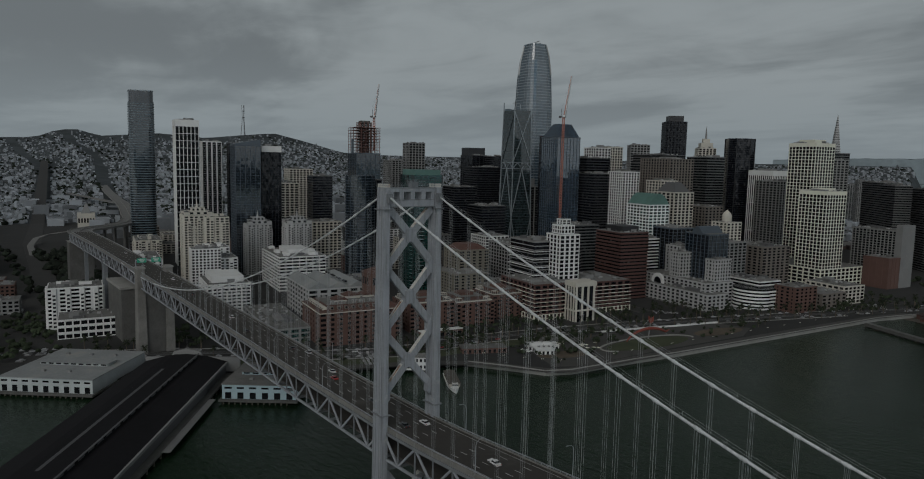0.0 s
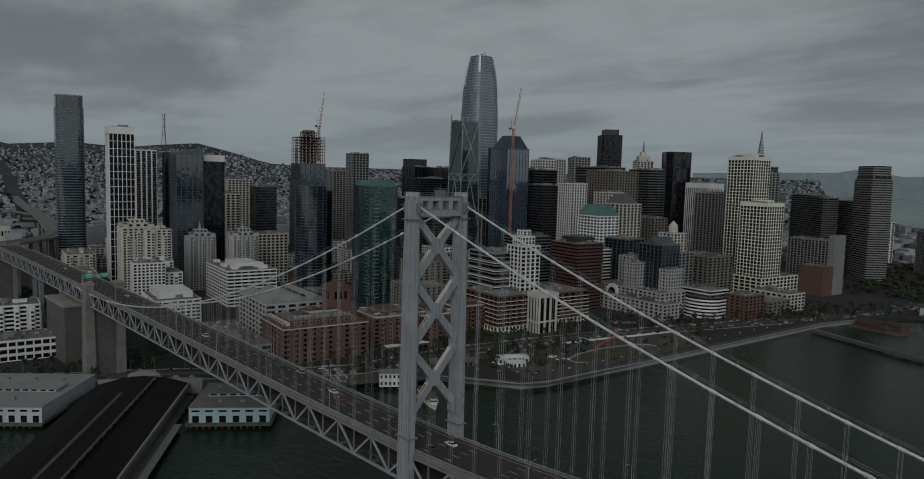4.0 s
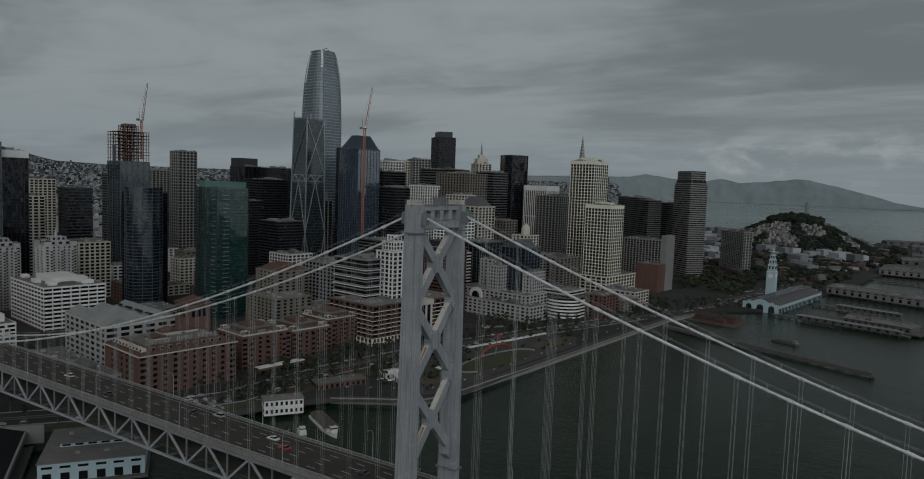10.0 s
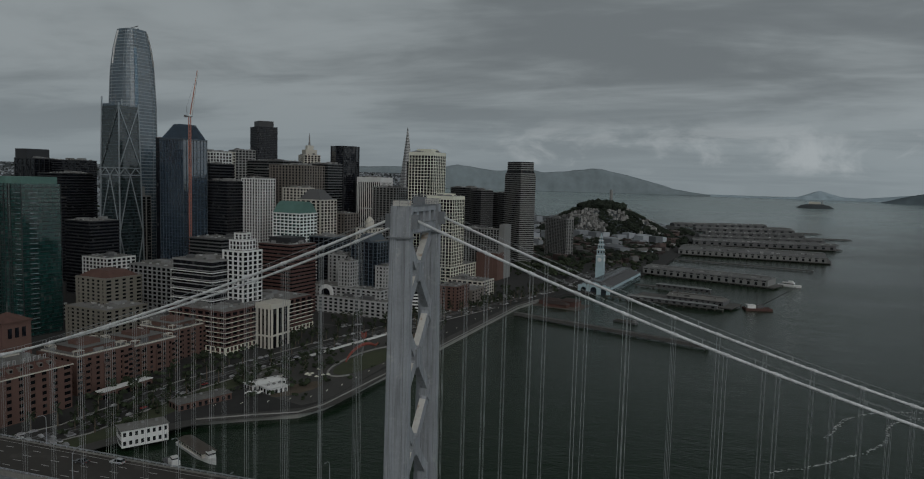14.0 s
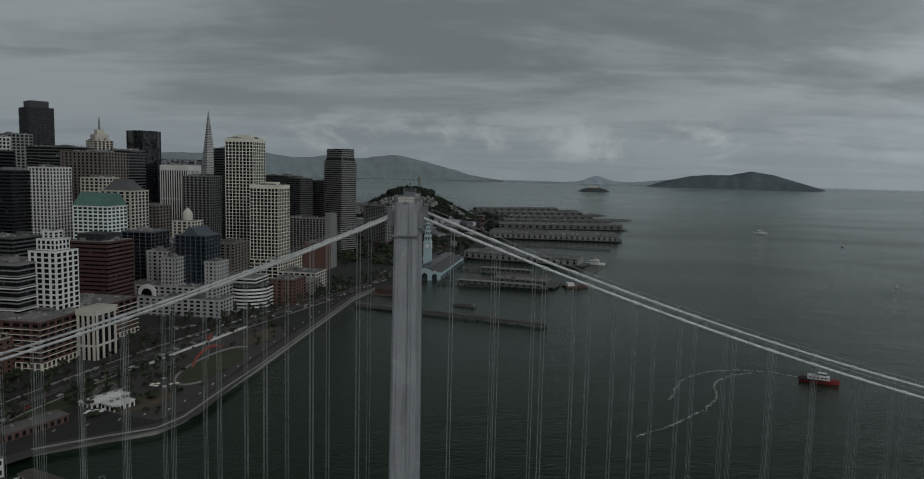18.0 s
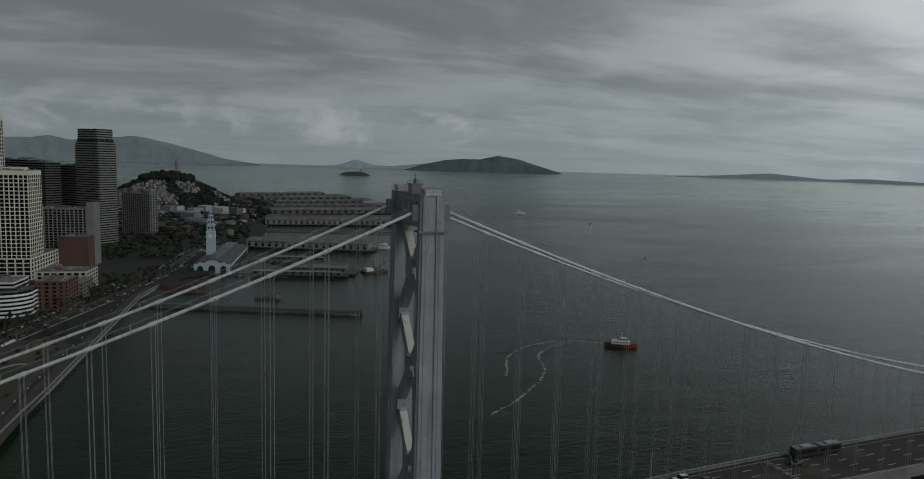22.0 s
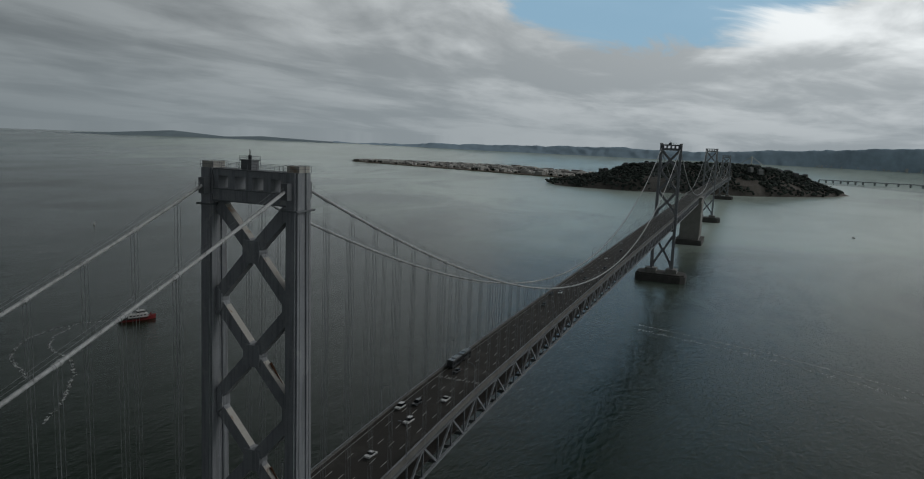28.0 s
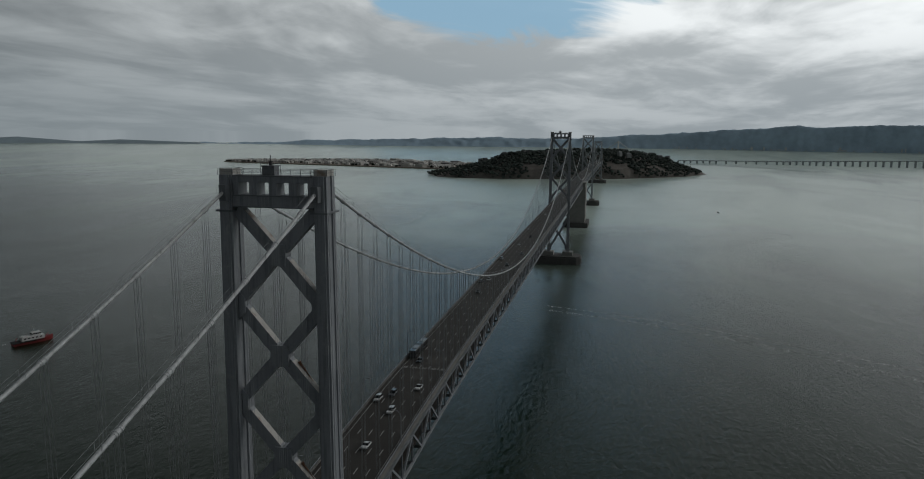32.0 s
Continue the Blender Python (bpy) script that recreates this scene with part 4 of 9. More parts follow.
def street_lamp_on_deck():
    def build(x, s):
        l = root("deck_lamp", x, s * 9.75, road_z(x) - 0.2, 0, "slim grey lamp post with curved arm on deck edge", "street lamp", "lamp posts along the bridge")
        bm = bmesh.new()
        add_tube(bm, [(0, 0, 0), (0, 0, 9.0), (0, -s * 0.3, 10.0), (0, -s * 1.1, 10.7), (0, -s * 2.2, 10.9)], [0.13, 0.09, 0.08, 0.07, 0.06], 6)
        part("post", bm, STEEL, l)
        bm = bmesh.new()
        add_box(bm, -0.2, min(-s * 2.2, -s * 3.0), 10.78, 0.2, max(-s * 2.2, -s * 3.0), 10.98)
        part("lamp_head", bm, STEEL_DARK, l)
        return l
    for s in (-1, 1):
        first = None
        for i in range(-7, 15):
            x = i * 50 + (22 if s > 0 else 2)
            if first is None:
                first = build(x, s)
            else:
                copy_thing(first, pose(x, s * 9.75, road_z(x) - 0.2))


street_lamp_on_deck()


# ---- buildings ----
PLACED = []


def tower_block(cx, cy, w, d, z1, turn=-9, fh=3.9, bays=(8, 8), band=0.4, pier=0.25, wall=GREY_STONE, glass=GLASS_DARK, base=LAND, label="", name="office_tower",
                proud=0.45, top=1.5, plant=True, cap=None, roof=FLAT_ROOF, max_floors=60, group="city buildings", parent=None, at=(0, 0), joined=False):
    """A building or a wing of one: a glazed core ringed by wall bands at each floor and by piers, with a parapet, a roof and plant on it."""
    if parent is None:
        b = root(name, cx, cy, base, turn, label, "building", group)
        PLACED.append((cx, cy, max(w, d) * 0.62))
        ox, oy, oz = 0, 0, 0
    else:
        b, (ox, oy), oz = parent, at, base - LAND
    h = z1 - base
    if wall in (WHITE, CREAM, CREAM_WHITE, GREY_STONE):
        band, pier = band * 0.8, pier * 0.75
    if bays[0] > 5 and fh < 5:
        bays = (max(4, round(bays[0] * 0.66)), max(3, round(bays[1] * 0.66)))
    box_part("glazed_body", (ox - w / 2 + proud, oy - d / 2 + proud, oz, ox + w / 2 - proud, oy + d / 2 - proud, oz + h - 0.3), glass, b)
    n = max(1, min(max_floors, round((h - top) / fh)))
    step = (h - top) / n
    far = joined or math.hypot(cx - 60, cy + 150) > 760
    grid = bmesh.new()

    def wall_block(name, size, x, y, z):
        """Near walls are built of single blocks; those across the town are joined."""
        if far:
            add_box(grid, x - size[0] / 2, y - size[1] / 2, z - size[2] / 2, x + size[0] / 2, y + size[1] / 2, z + size[2] / 2)
        else:
            piece(name, size, wall, b, x, y, z)

    if band > 0:
        for i in range(n):
            wall_block("floor_band", (w, d, step * band), ox, oy, oz + step * i + step * band / 2 + 0.01)
    if pier > 0 and bays[0]:
        pw, pd = w / bays[0] * pier, d / bays[1] * pier
        for i in range(bays[0] + 1):
            x = min(max(-w / 2 + w * i / bays[0], -w / 2 + pw / 2), w / 2 - pw / 2)
            for s in (-1, 1):
                wall_block("wall_pier", (pw, proud * 1.4, h - top), ox + x, oy + s * (d / 2 - proud * 0.6), oz + (h - top) / 2)
        for i in range(1, bays[1]):
            y = -d / 2 + d * i / bays[1]
            for s in (-1, 1):
                wall_block("wall_pier", (proud * 1.4, pd, h - top), ox + s * (w / 2 - proud * 0.6), oy + y, oz + (h - top) / 2)
    if far:
        tagged(part("facade_grid", grid, wall, b), kind="stuff")
    else:
        grid.free()
    box_part("parapet", (ox - w / 2 - 0.15, oy - d / 2 - 0.15, oz + h - top, ox + w / 2 + 0.15, oy + d / 2 + 0.15, oz + h), cap or wall, b)
    box_part("roof", (ox - w / 2 + 0.7, oy - d / 2 + 0.7, oz + h - 0.2, ox + w / 2 - 0.7, oy + d / 2 - 0.7, oz + h + 0.06), roof, b)
    if plant:
        rnd = random.Random(int(cx * 13 + cy * 7 + ox))
        for i in range(2 if w < 30 else 4):
            a, c, e = rnd.uniform(0.1, 0.25) * w, rnd.uniform(0.1, 0.25) * d, rnd.uniform(1.5, 3.5)
            x, y = ox + rnd.uniform(-0.3, 0.3) * w, oy + rnd.uniform(-0.3, 0.3) * d
            box_part("roof_plant", (x - a / 2, y - c / 2, oz + h, x + a / 2, y + c / 2, oz + h + e), rnd.choice((GREY_STONE, FLAT_ROOF, GREY_DARK, GREY_STONE)), b)
        units = bmesh.new()
        for i in range(int(5 + w * d / 90)):
            a, c, e = rnd.uniform(0.7, 2.6), rnd.uniform(0.7, 3.5), rnd.uniform(0.5, 1.8)
            x, y = ox + rnd.uniform(-0.43, 0.43) * w, oy + rnd.uniform(-0.43, 0.43) * d
            add_box(units, x - a / 2, y - c / 2, oz + h + 0.03, x + a / 2, y + c / 2, oz + h + e)
        tagged(part("roof_machinery", units, ROOF_UNIT, b), kind="stuff")
    return b


def rounded(a, b, r, n=5):
    pts = []
    for sx, sy, q in ((1, 1, 0), (-1, 1, 1), (-1, -1, 2), (1, -1, 3)):
        for k in range(n + 1):
            t = (q + k / n) * math.pi / 2
            pts.append((sx * (a - r) + r * math.cos(t), sy * (b - r) + r * math.sin(t)))
    return pts


def ring_tower(cx, cy, z1, outline, fh, band, wall, glass, label, turn=-9, name="office_tower", slices=14, ribs=0, rib=0.35):
    """A tower whose plan may change with height: outline(k) gives it for k from 0 at the foot to 1 at the top."""
    b = root(name, cx, cy, LAND, turn, label, "building", "city buildings")
    PLACED.append((cx, cy, 30))
    h = z1 - LAND
    bm = bmesh.new()
    rows = [[bm.verts.new((x * 0.985, y * 0.985, h * k / slices)) for x, y in outline(k / slices)] for k in range(slices + 1)]
    n = len(rows[0])
    for lo, hi in zip(rows, rows[1:]):
        for i in range(n):
            bm.faces.new((lo[i], lo[(i + 1) % n], hi[(i + 1) % n], hi[i]))
    bm.faces.new(rows[-1])
    part("glazed_body", bm, glass, b)
    floors = round(h / fh)
    far = math.hypot(cx - 60, cy + 150) > 1000 and z1 < 300
    rings = bmesh.new()
    for i in range(floors):
        bm = rings if far else bmesh.new()
        k0, k1 = i / floors, (i + band) / floors
        add_prism(bm, outline(k0), h * k0, h * k1, outline(k1))
        if not far:
            part("floor_band", bm, wall, b)
    if far:
        tagged(part("banding", rings, wall, b), kind="stuff")
    for i in range(ribs):
        j = round(i * n / ribs)
        bm = bmesh.new()
        pts = [(*outline(k / slices)[j], h * k / slices) for k in range(slices + 1)]
        for p, q in zip(pts, pts[1:]):
            add_bar(bm, p, q, rib, rib, (1, 0.3, 0))
        part("mullion", bm, wall, b)
    return b


T = tower_block
LOW = dict(name="office_block")
APT = dict(name="apartment_tower")
RES = dict(name="residential_tower")


def slim_banded_tower():
    plan = rounded(19, 17, 8)
    b = ring_tower(-894, 114, 232, lambda k: plan, 3.5, 0.34, BAND_BLUE, GLASS_BLUE, "slim dark tower with stacked pale balcony bands", **RES)
    bm = bmesh.new()
    add_prism(bm, rounded(18, 16, 7.4), 228.6, 244)
    part("crown", bm, GLASS_BLUE, b)
    bm = bmesh.new()
    add_prism(bm, rounded(18.3, 16.3, 7.5), 243.6, 245)
    part("crown_edge", bm, SILVER, b)


slim_banded_tower()
b = T(-802, 150, 34, 30, 205, -9, 9.5, (7, 6), 0.07, 0.2, WHITE, GLASS_DARK, label="tall tower with white vertical frames and dark glass", top=9, **RES)
box_part("side_wing", (-22, -11, 0, -17, 11, 190), GLASS_DARK, b)
T(-893, 212, 26, 28, 180, -9, 3.4, (6, 6), 0.1, 0.35, WHITE, GLASS_DARK, label="white finned residential tower", **RES)
T(-880, 246, 16, 24, 178, -9, 3.4, (3, 4), 0.1, 0.1, BLACK, GLASS_BLACK, label="narrow black glass tower", **RES)
b = T(-706, 198, 36, 32, 172, -9, 3.4, (9, 8), 0.08, 0.08, BLUE_STEEL, GLASS_BLUE, label="dark blue glass residential tower with a slanted crown", **RES)
bm = bmesh.new()
add_plate(bm, [(-16, 168.5), (16, 168.5), (16, 176), (-16, 170)], -18, 18)
part("slanted_crown", bm, BLUE_STEEL, b)
T(-717, 236, 20, 26, 172, -9, 3.4, (5, 6), 0.08, 0.08, BLACK, GLASS_BLACK, label="black glass tower with a white roof box", top=8, cap=WHITE, **RES)
b = T(-973, 789, 52, 44, 174, -9, 3.9, (8, 8), 0.1, 0.1, BLACK, GLASS_BLACK, label="black glass office tower with a stepped top")
box_part("upper_step", (-26, -20, 170, 4, 20, 186), BLACK, b)
T(-905, 800, 60, 40, 172, -9, 3.9, (0, 0), 0.3, 0, BLACK, GLASS_BLACK, label="black banded office tower")
T(-450, 739, 62, 46, 169, -9, 3.9, (16, 12), 0.35, 0.45, BROWN, GLASS_DARK, label="wide brown-grey office tower with a dense window grid")
b = T(-608, 1066, 34, 32, 196, -42, 3.9, (8, 8), 0.3, 0.5, CREAM, GLASS_DARK, label="pale stepped office tower with a small spire")
for i, (w, z) in enumerate(((22, 206), (12, 214))):
    box_part("setback", (-w / 2, -w / 2, 192, w / 2, w / 2, z - LAND), CREAM, b)
bm = bmesh.new()
add_tube(bm, [(0, 0, 208), (0, 0, 226), (0, 0, 234)], [2.4, 1.2, 0.3], 8)
part("spire", bm, GREY_STONE, b)
plan = [(-23, -12), (-12, -23), (12, -23), (23, -12), (23, 12), (12, 23), (-12, 23), (-23, 12)]
ring_tower(-522, 1044, 212, lambda k: plan, 3.9, 0.12, BLACK, GLASS_BLACK, "black faceted office tower with fine vertical ribs", -42, ribs=8, rib=1.2)
T(-455, 1030, 50, 42, 156, -9, 50, (12, 10), 0.03, 0.42, WHITE, GLASS_DARK, label="office tower with white vertical stripes", top=9, proud=0.9)
b = T(-292, 850, 42, 40, 194, -9, 4.5, (12, 11), 0.24, 0.27, CREAM_WHITE, GLASS_BLACK, label="tall cream office tower with a deep grid of windows", proud=0.38, top=5)
box_part("penthouse", (-12, -12, 190, 12, 12, 195.5), CREAM_WHITE, b)
b = T(-240, 784, 40, 38, 131, -9, 4.5, (12, 11), 0.24, 0.27, CREAM_WHITE, GLASS_BLACK, label="lower cream twin office tower with a deep window grid", proud=0.38, top=5)
box_part("penthouse", (-10, -10, 127, 10, 10, 131), CREAM_WHITE, b)
T(-265, 812, 100, 92, 33, -9, 4.6, (18, 16), 0.3, 0.22, CREAM_WHITE, GLASS_DARK, label="cream podium block with tall window bays", plant=False, proud=0.8, **LOW)
plan4 = rounded(25, 17, 3, 2)
ring_tower(-191, 1059, 189, lambda k: plan4 if k < 0.9 else [(x * 0.85, y * 0.85) for x, y in plan4], 3.6, 0.5, GREY_STONE, GLASS_DARK, "grey slab tower with fine horizontal bands", -42)
T(-300, 1100, 72, 28, 142, -42, 3.6, (0, 0), 0.5, 0, GREY_DARK, GLASS_DARK, label="wide dark grey banded office slab", cap=GREY_STONE)
T(-228, 1090, 46, 28, 134, -42, 3.6, (0, 0), 0.5, 0, GREY_DARK, GLASS_DARK, label="dark grey banded office slab in a row")
for cx, cy, w, z in ((-742, 1749, 24, 150), (-811, 1663, 20, 138), (-690, 1860, 26, 128), (-640, 1800, 18, 140), (-880, 1700, 24, 144)):
    T(cx, cy, w, w, z, -42, 3.2, (6, 6), 0.4, 0.4, GREY_STONE, GLASS_DARK, label="slim grey apartment tower on the far hill", name="apartment_tower")
T(-262, 1062, 40, 26, 138, -42, 3.6, (0, 0), 0.5, 0, GREY_DARK, GLASS_DARK, label="dark grey banded office slab")
b = T(-207, 879, 60, 26, 82, -9, 3.4, (18, 8), 0.3, 0.35, GREY_STONE, GLASS_DARK, label="grey hotel block with a fine grid front")
box_part("stair_tower", (30, -14, 0, 38, 14, 86), GREY_STONE, b)
T(-190, 850, 34, 24, 48, -9, 40, (4, 3), 0.02, 0.2, BRICK, BRICK, label="windowless tan and brick block", **LOW)
b = T(-145, 1237, 66, 18, 85, -42, 2.9, (20, 5), 0.4, 0.4, GREY_STONE, GLASS_DARK, label="pale slab of apartments with a gridded front", name="apartment_block")
T(-250, 1330, 30, 24, 95, -42, 2.9, (6, 6), 0.3, 0.5, WHITE, GLASS_DARK, label="white striped apartment tower", **APT)
T(-460, 656, 32, 30, 149, -9, 3.9, (10, 9), 0.35, 0.45, WHITE, GLASS_DARK, label="white gridded office tower")


def green_roof_block():
    b = T(-383, 616, 42, 34, 108, -9, 3.9, (10, 8), 0.45, 0.3, WHITE, GLASS_GREEN, label="white office block under a green glazed roof", plant=False)
    bm = bmesh.new()
    n = 8
    rows = [[(-21 + 0.5, -17 + 34 * i / n, 104.6 + 14 * math.sin(math.pi * i / n)) for i in range(n + 1)], [(20.5, -17 + 34 * i / n, 104.6 + 14 * math.sin(math.pi * i / n)) for i in range(n + 1)]]
    v = [[bm.verts.new(p) for p in r] for r in rows]
    for i in range(n):
        bm.faces.new((v[0][i], v[1][i], v[1][i + 1], v[0][i + 1]))
    bm.faces.new(v[0][::-1])
    bm.faces.new(v[1])
    bmesh.ops.recalc_face_normals(bm, faces=bm.faces)
    part("vaulted_roof", bm, GREEN_METAL, b, "green vaulted roof")
    for i in range(6):
        piece("roof_rib", (0.5, 33, 0.6), WHITE, b, -18 + 7.2 * i, 0, 104.9)


green_roof_block()
b = T(-376, 658, 40, 34, 124, -9, 3.9, (8, 8), 0.35, 0.45, CREAM, GLASS_DARK, label="cream office tower with a dark hipped top", plant=False)
bm = bmesh.new()
add_prism(bm, [(-17, -14), (17, -14), (17, 14), (-17, 14)], 120.6, 133, [(-7, -6), (7, -6), (7, 6), (-7, 6)])
part("hipped_roof", bm, GREY_DARK, b)
b = T(-325, 498, 44, 40, 82, -9, 3.9, (0, 0), 0.58, 0, BRICK_RED, GLASS_DARK, label="dark red granite office block with ribbon windows")
box_part("penthouse", (-14, -12, 78, 14, 12, 85), BLACK, b)
T(-376, 730, 36, 34, 104, -9, 3.9, (9, 8), 0.4, 0.4, BROWN, GLASS_DARK, label="brown masonry office tower")
b = T(-634, 625, 34, 32, 122, -9, 3.9, (6, 6), 0.12, 0.3, GREY_STONE, GLASS_DARK, label="grey stepped tower with vertical piers", plant=False)
box_part("setback", (-11, -11, 118, 11, 11, 131), GREY_STONE, b)


def articulate(b, w, d, h, wall, fh=3.1, n=(3, 3), out=1.5, seed=1, x=0, y=0):
    """Bay windows and balconies that stand proud of an apartment house's four faces, and small penthouses on its roof."""
    g = random.Random(seed)
    for side in range(4):
        wide, deep = (w, d) if side % 2 == 0 else (d, w)
        m = Matrix.Translation((x, y, 0)) @ Matrix.Rotation(side * math.pi / 2, 4, "Z") @ Matrix.Translation((0, -deep / 2, 0))
        floors = max(2, int(h / fh) - 1)
        glass, slabs = bmesh.new(), bmesh.new()
        for i in range(n[side % 2]):
            u = -wide / 2 + wide * (i + 0.5) / n[side % 2]
            bw, top = wide / n[side % 2] * 0.42, h - g.choice((0, 0, fh, 2 * fh)) - 0.5
            bm = bmesh.new()
            add_prism(bm, [(u - bw / 2, 0.4), (u - bw * 0.34, -out), (u + bw * 0.34, -out), (u + bw / 2, 0.4)], 0, top)
            bmesh.ops.transform(bm, matrix=m, verts=bm.verts)
            part("bay", bm, wall, b)
            for k in range(floors):
                z = fh * (k + 0.45)
                if z + 2 > top:
                    break
                add_box(glass, u - bw * 0.25, -out - 0.06, z, u + bw * 0.25, -out + 0.3, z + fh * 0.5)
                v = u + wide / n[side % 2] * 0.5
                if i < n[side % 2] - 1 and g.random() < 0.8:
                    add_box(slabs, v - bw * 0.5, -1.1, z - 0.6, v + bw * 0.5, 0.2, z - 0.35)
                    add_box(slabs, v - bw * 0.5, -1.1, z - 0.35, v + bw * 0.5, -1.0, z + 0.35)
        for bm, name, material in ((glass, "bay_glazing", GLASS_SHOP), (slabs, "balcony_edging", wall)):
            bmesh.ops.transform(bm, matrix=m, verts=bm.verts)
            if bm.verts:
                tagged(part(name, bm, material, b), kind="stuff")
            else:
                bm.free()
    for i in range(4):
        a, c = g.uniform(0.12, 0.24) * w, g.uniform(0.12, 0.24) * d
        u, v = x + g.uniform(-0.3, 0.3) * w, y + g.uniform(-0.3, 0.3) * d
        box_part("penthouse", (u - a / 2, v - c / 2, h - 0.2, u + a / 2, v + c / 2, h + g.uniform(1.8, 3.4)), wall, b)


def apartment_tower(cx, cy, w, d, z1, wall, label, wing=0):
    """An apartment tower with bays that step back at the top, round a pointed lantern."""
    b = T(cx, cy, w, d, z1 - 12, -9, 3.0, (10, 9), 0.45, 0.5, wall, GLASS_SHOP, label=label, plant=False, **APT)
    articulate(b, w, d, z1 - 12 - LAND, wall, 3.0, (3, 3), 1.7, int(-cx))
    if wing:
        tower_block(cx, cy, w * 0.7, d * 0.8, z1 - wing, -9, 3.0, (9, 8), 0.45, 0.5, wall, GLASS_SHOP, parent=b, at=(w * 0.3, d * 0.62), plant=False)
        articulate(b, w * 0.7, d * 0.8, z1 - wing - LAND, wall, 3.0, (2, 2), 1.5, 7, w * 0.3, d * 0.62)
    for i, k in enumerate((0.78, 0.5)):
        box_part("setback", (-w * k / 2, -d * k / 2, z1 - 12 - LAND, w * k / 2, d * k / 2, z1 - 8 + 4 * i - LAND), wall, b)
        for s in (-1, 1):
            for u in (-0.3, 0, 0.3):
                piece("dormer", (w * k * 0.14, 1.2, 2.4), GLASS_SHOP, b, u * w * k, s * (d * k / 2 - 0.2), z1 - 10 + 4 * i - LAND)
                piece("dormer", (1.2, d * k * 0.14, 2.4), GLASS_SHOP, b, s * (w * k / 2 - 0.2), u * d * k, z1 - 10 + 4 * i - LAND)
    for sx in (-1, 1):
        for sy in (-1, 1):
            x, y = sx * (w / 2 - 3.2), sy * (d / 2 - 3)
            bm = bmesh.new()
            add_prism(bm, [(x - 3, y - 3), (x + 3, y - 3), (x + 3, y + 3), (x - 3, y + 3)], z1 - 12 - LAND, z1 - 8.5 - LAND)
            turret = part("corner_turret", bm, wall, b)
            bm = bmesh.new()
            add_prism(bm, [(x - 3.3, y - 3.3), (x + 3.3, y - 3.3), (x + 3.3, y + 3.3), (x - 3.3, y + 3.3)], z1 - 8.5 - LAND, z1 - 6.6 - LAND, [(x - 0.4, y - 0.4), (x + 0.4, y - 0.4), (x + 0.4, y + 0.4), (x - 0.4, y + 0.4)])
            part("turret_roof", bm, GREY_DARK, turret)
    bm = bmesh.new()
    add_tube(bm, [(0, 0, z1 - 4 - LAND), (0, 0, z1 + 5 - LAND)], [1.6, 0.15], 6)
    part("lantern", bm, wall, b)
    return b


apartment_tower(-645, 117, 36, 32, 100, CREAM, "cream apartment tower with punched windows and turrets", wing=14)
apartment_tower(-678, 203, 32, 30, 84, APT_GREY, "pale grey apartment tower with a stepped top and spike")
apartment_tower(-637, 239, 32, 30, 87, APT_GREY, "pale grey apartment tower beside its twin, stepped top")
b = T(-575, 207, 86, 54, 46, -9, 3.9, (16, 10), 0.55, 0.12, WHITE, GLASS_DARK, label="long white block with ribbon windows", **LOW)
box_part("penthouse", (-20, -12, 42.5, 24, 14, 48), WHITE, b)
box_part("roof_terrace", (-38, -22, 42.6, -22, 22, 43.1), BROWN, b, "brown roof terrace")
for x, y, w, d in ((-32, -18, 8, 6), (-30, 12, 10, 8), (30, -16, 9, 7), (34, 14, 7, 9), (4, -20, 12, 5), (6, 20, 14, 5)):
    box_part("stair_head", (x - w / 2, y - d / 2, 42.5, x + w / 2, y + d / 2, 46), WHITE, b)


def gable(name, w, d, z0, z1, material, parent, x=0, y=0, over=0.6, label=""):
    bm = bmesh.new()
    add_plate(bm, [(-w / 2 - over, z0), (w / 2 + over, z0), (w / 2 + over, z0 + 0.4), (0, z1), (-w / 2 - over, z0 + 0.4)], -d / 2 - over, d / 2 + over)
    for v in bm.verts:
        v.co = Vector((v.co.x + x, v.co.y + y, v.co.z))
    return part(name, bm, material, parent, label)


b = T(-419, 174, 78, 58, 36, -9, 4.5, (12, 9), 0.4, 0.3, APT_GREY, GLASS_DARK, label="large pale grey block under long shed roofs", name="warehouse", roof=PALE_ROOF, plant=False)
for i in range(3):
    gable("shed_roof", 18.6, 76, 32.6, 38, PALE_ROOF, b, 0, -19 + 19 * i)
for i in range(4):
    piece("skylight", (10, 2, 1.2), GLASS_SHOP, b, -28 + 18 * i, 9.5, 36.5)


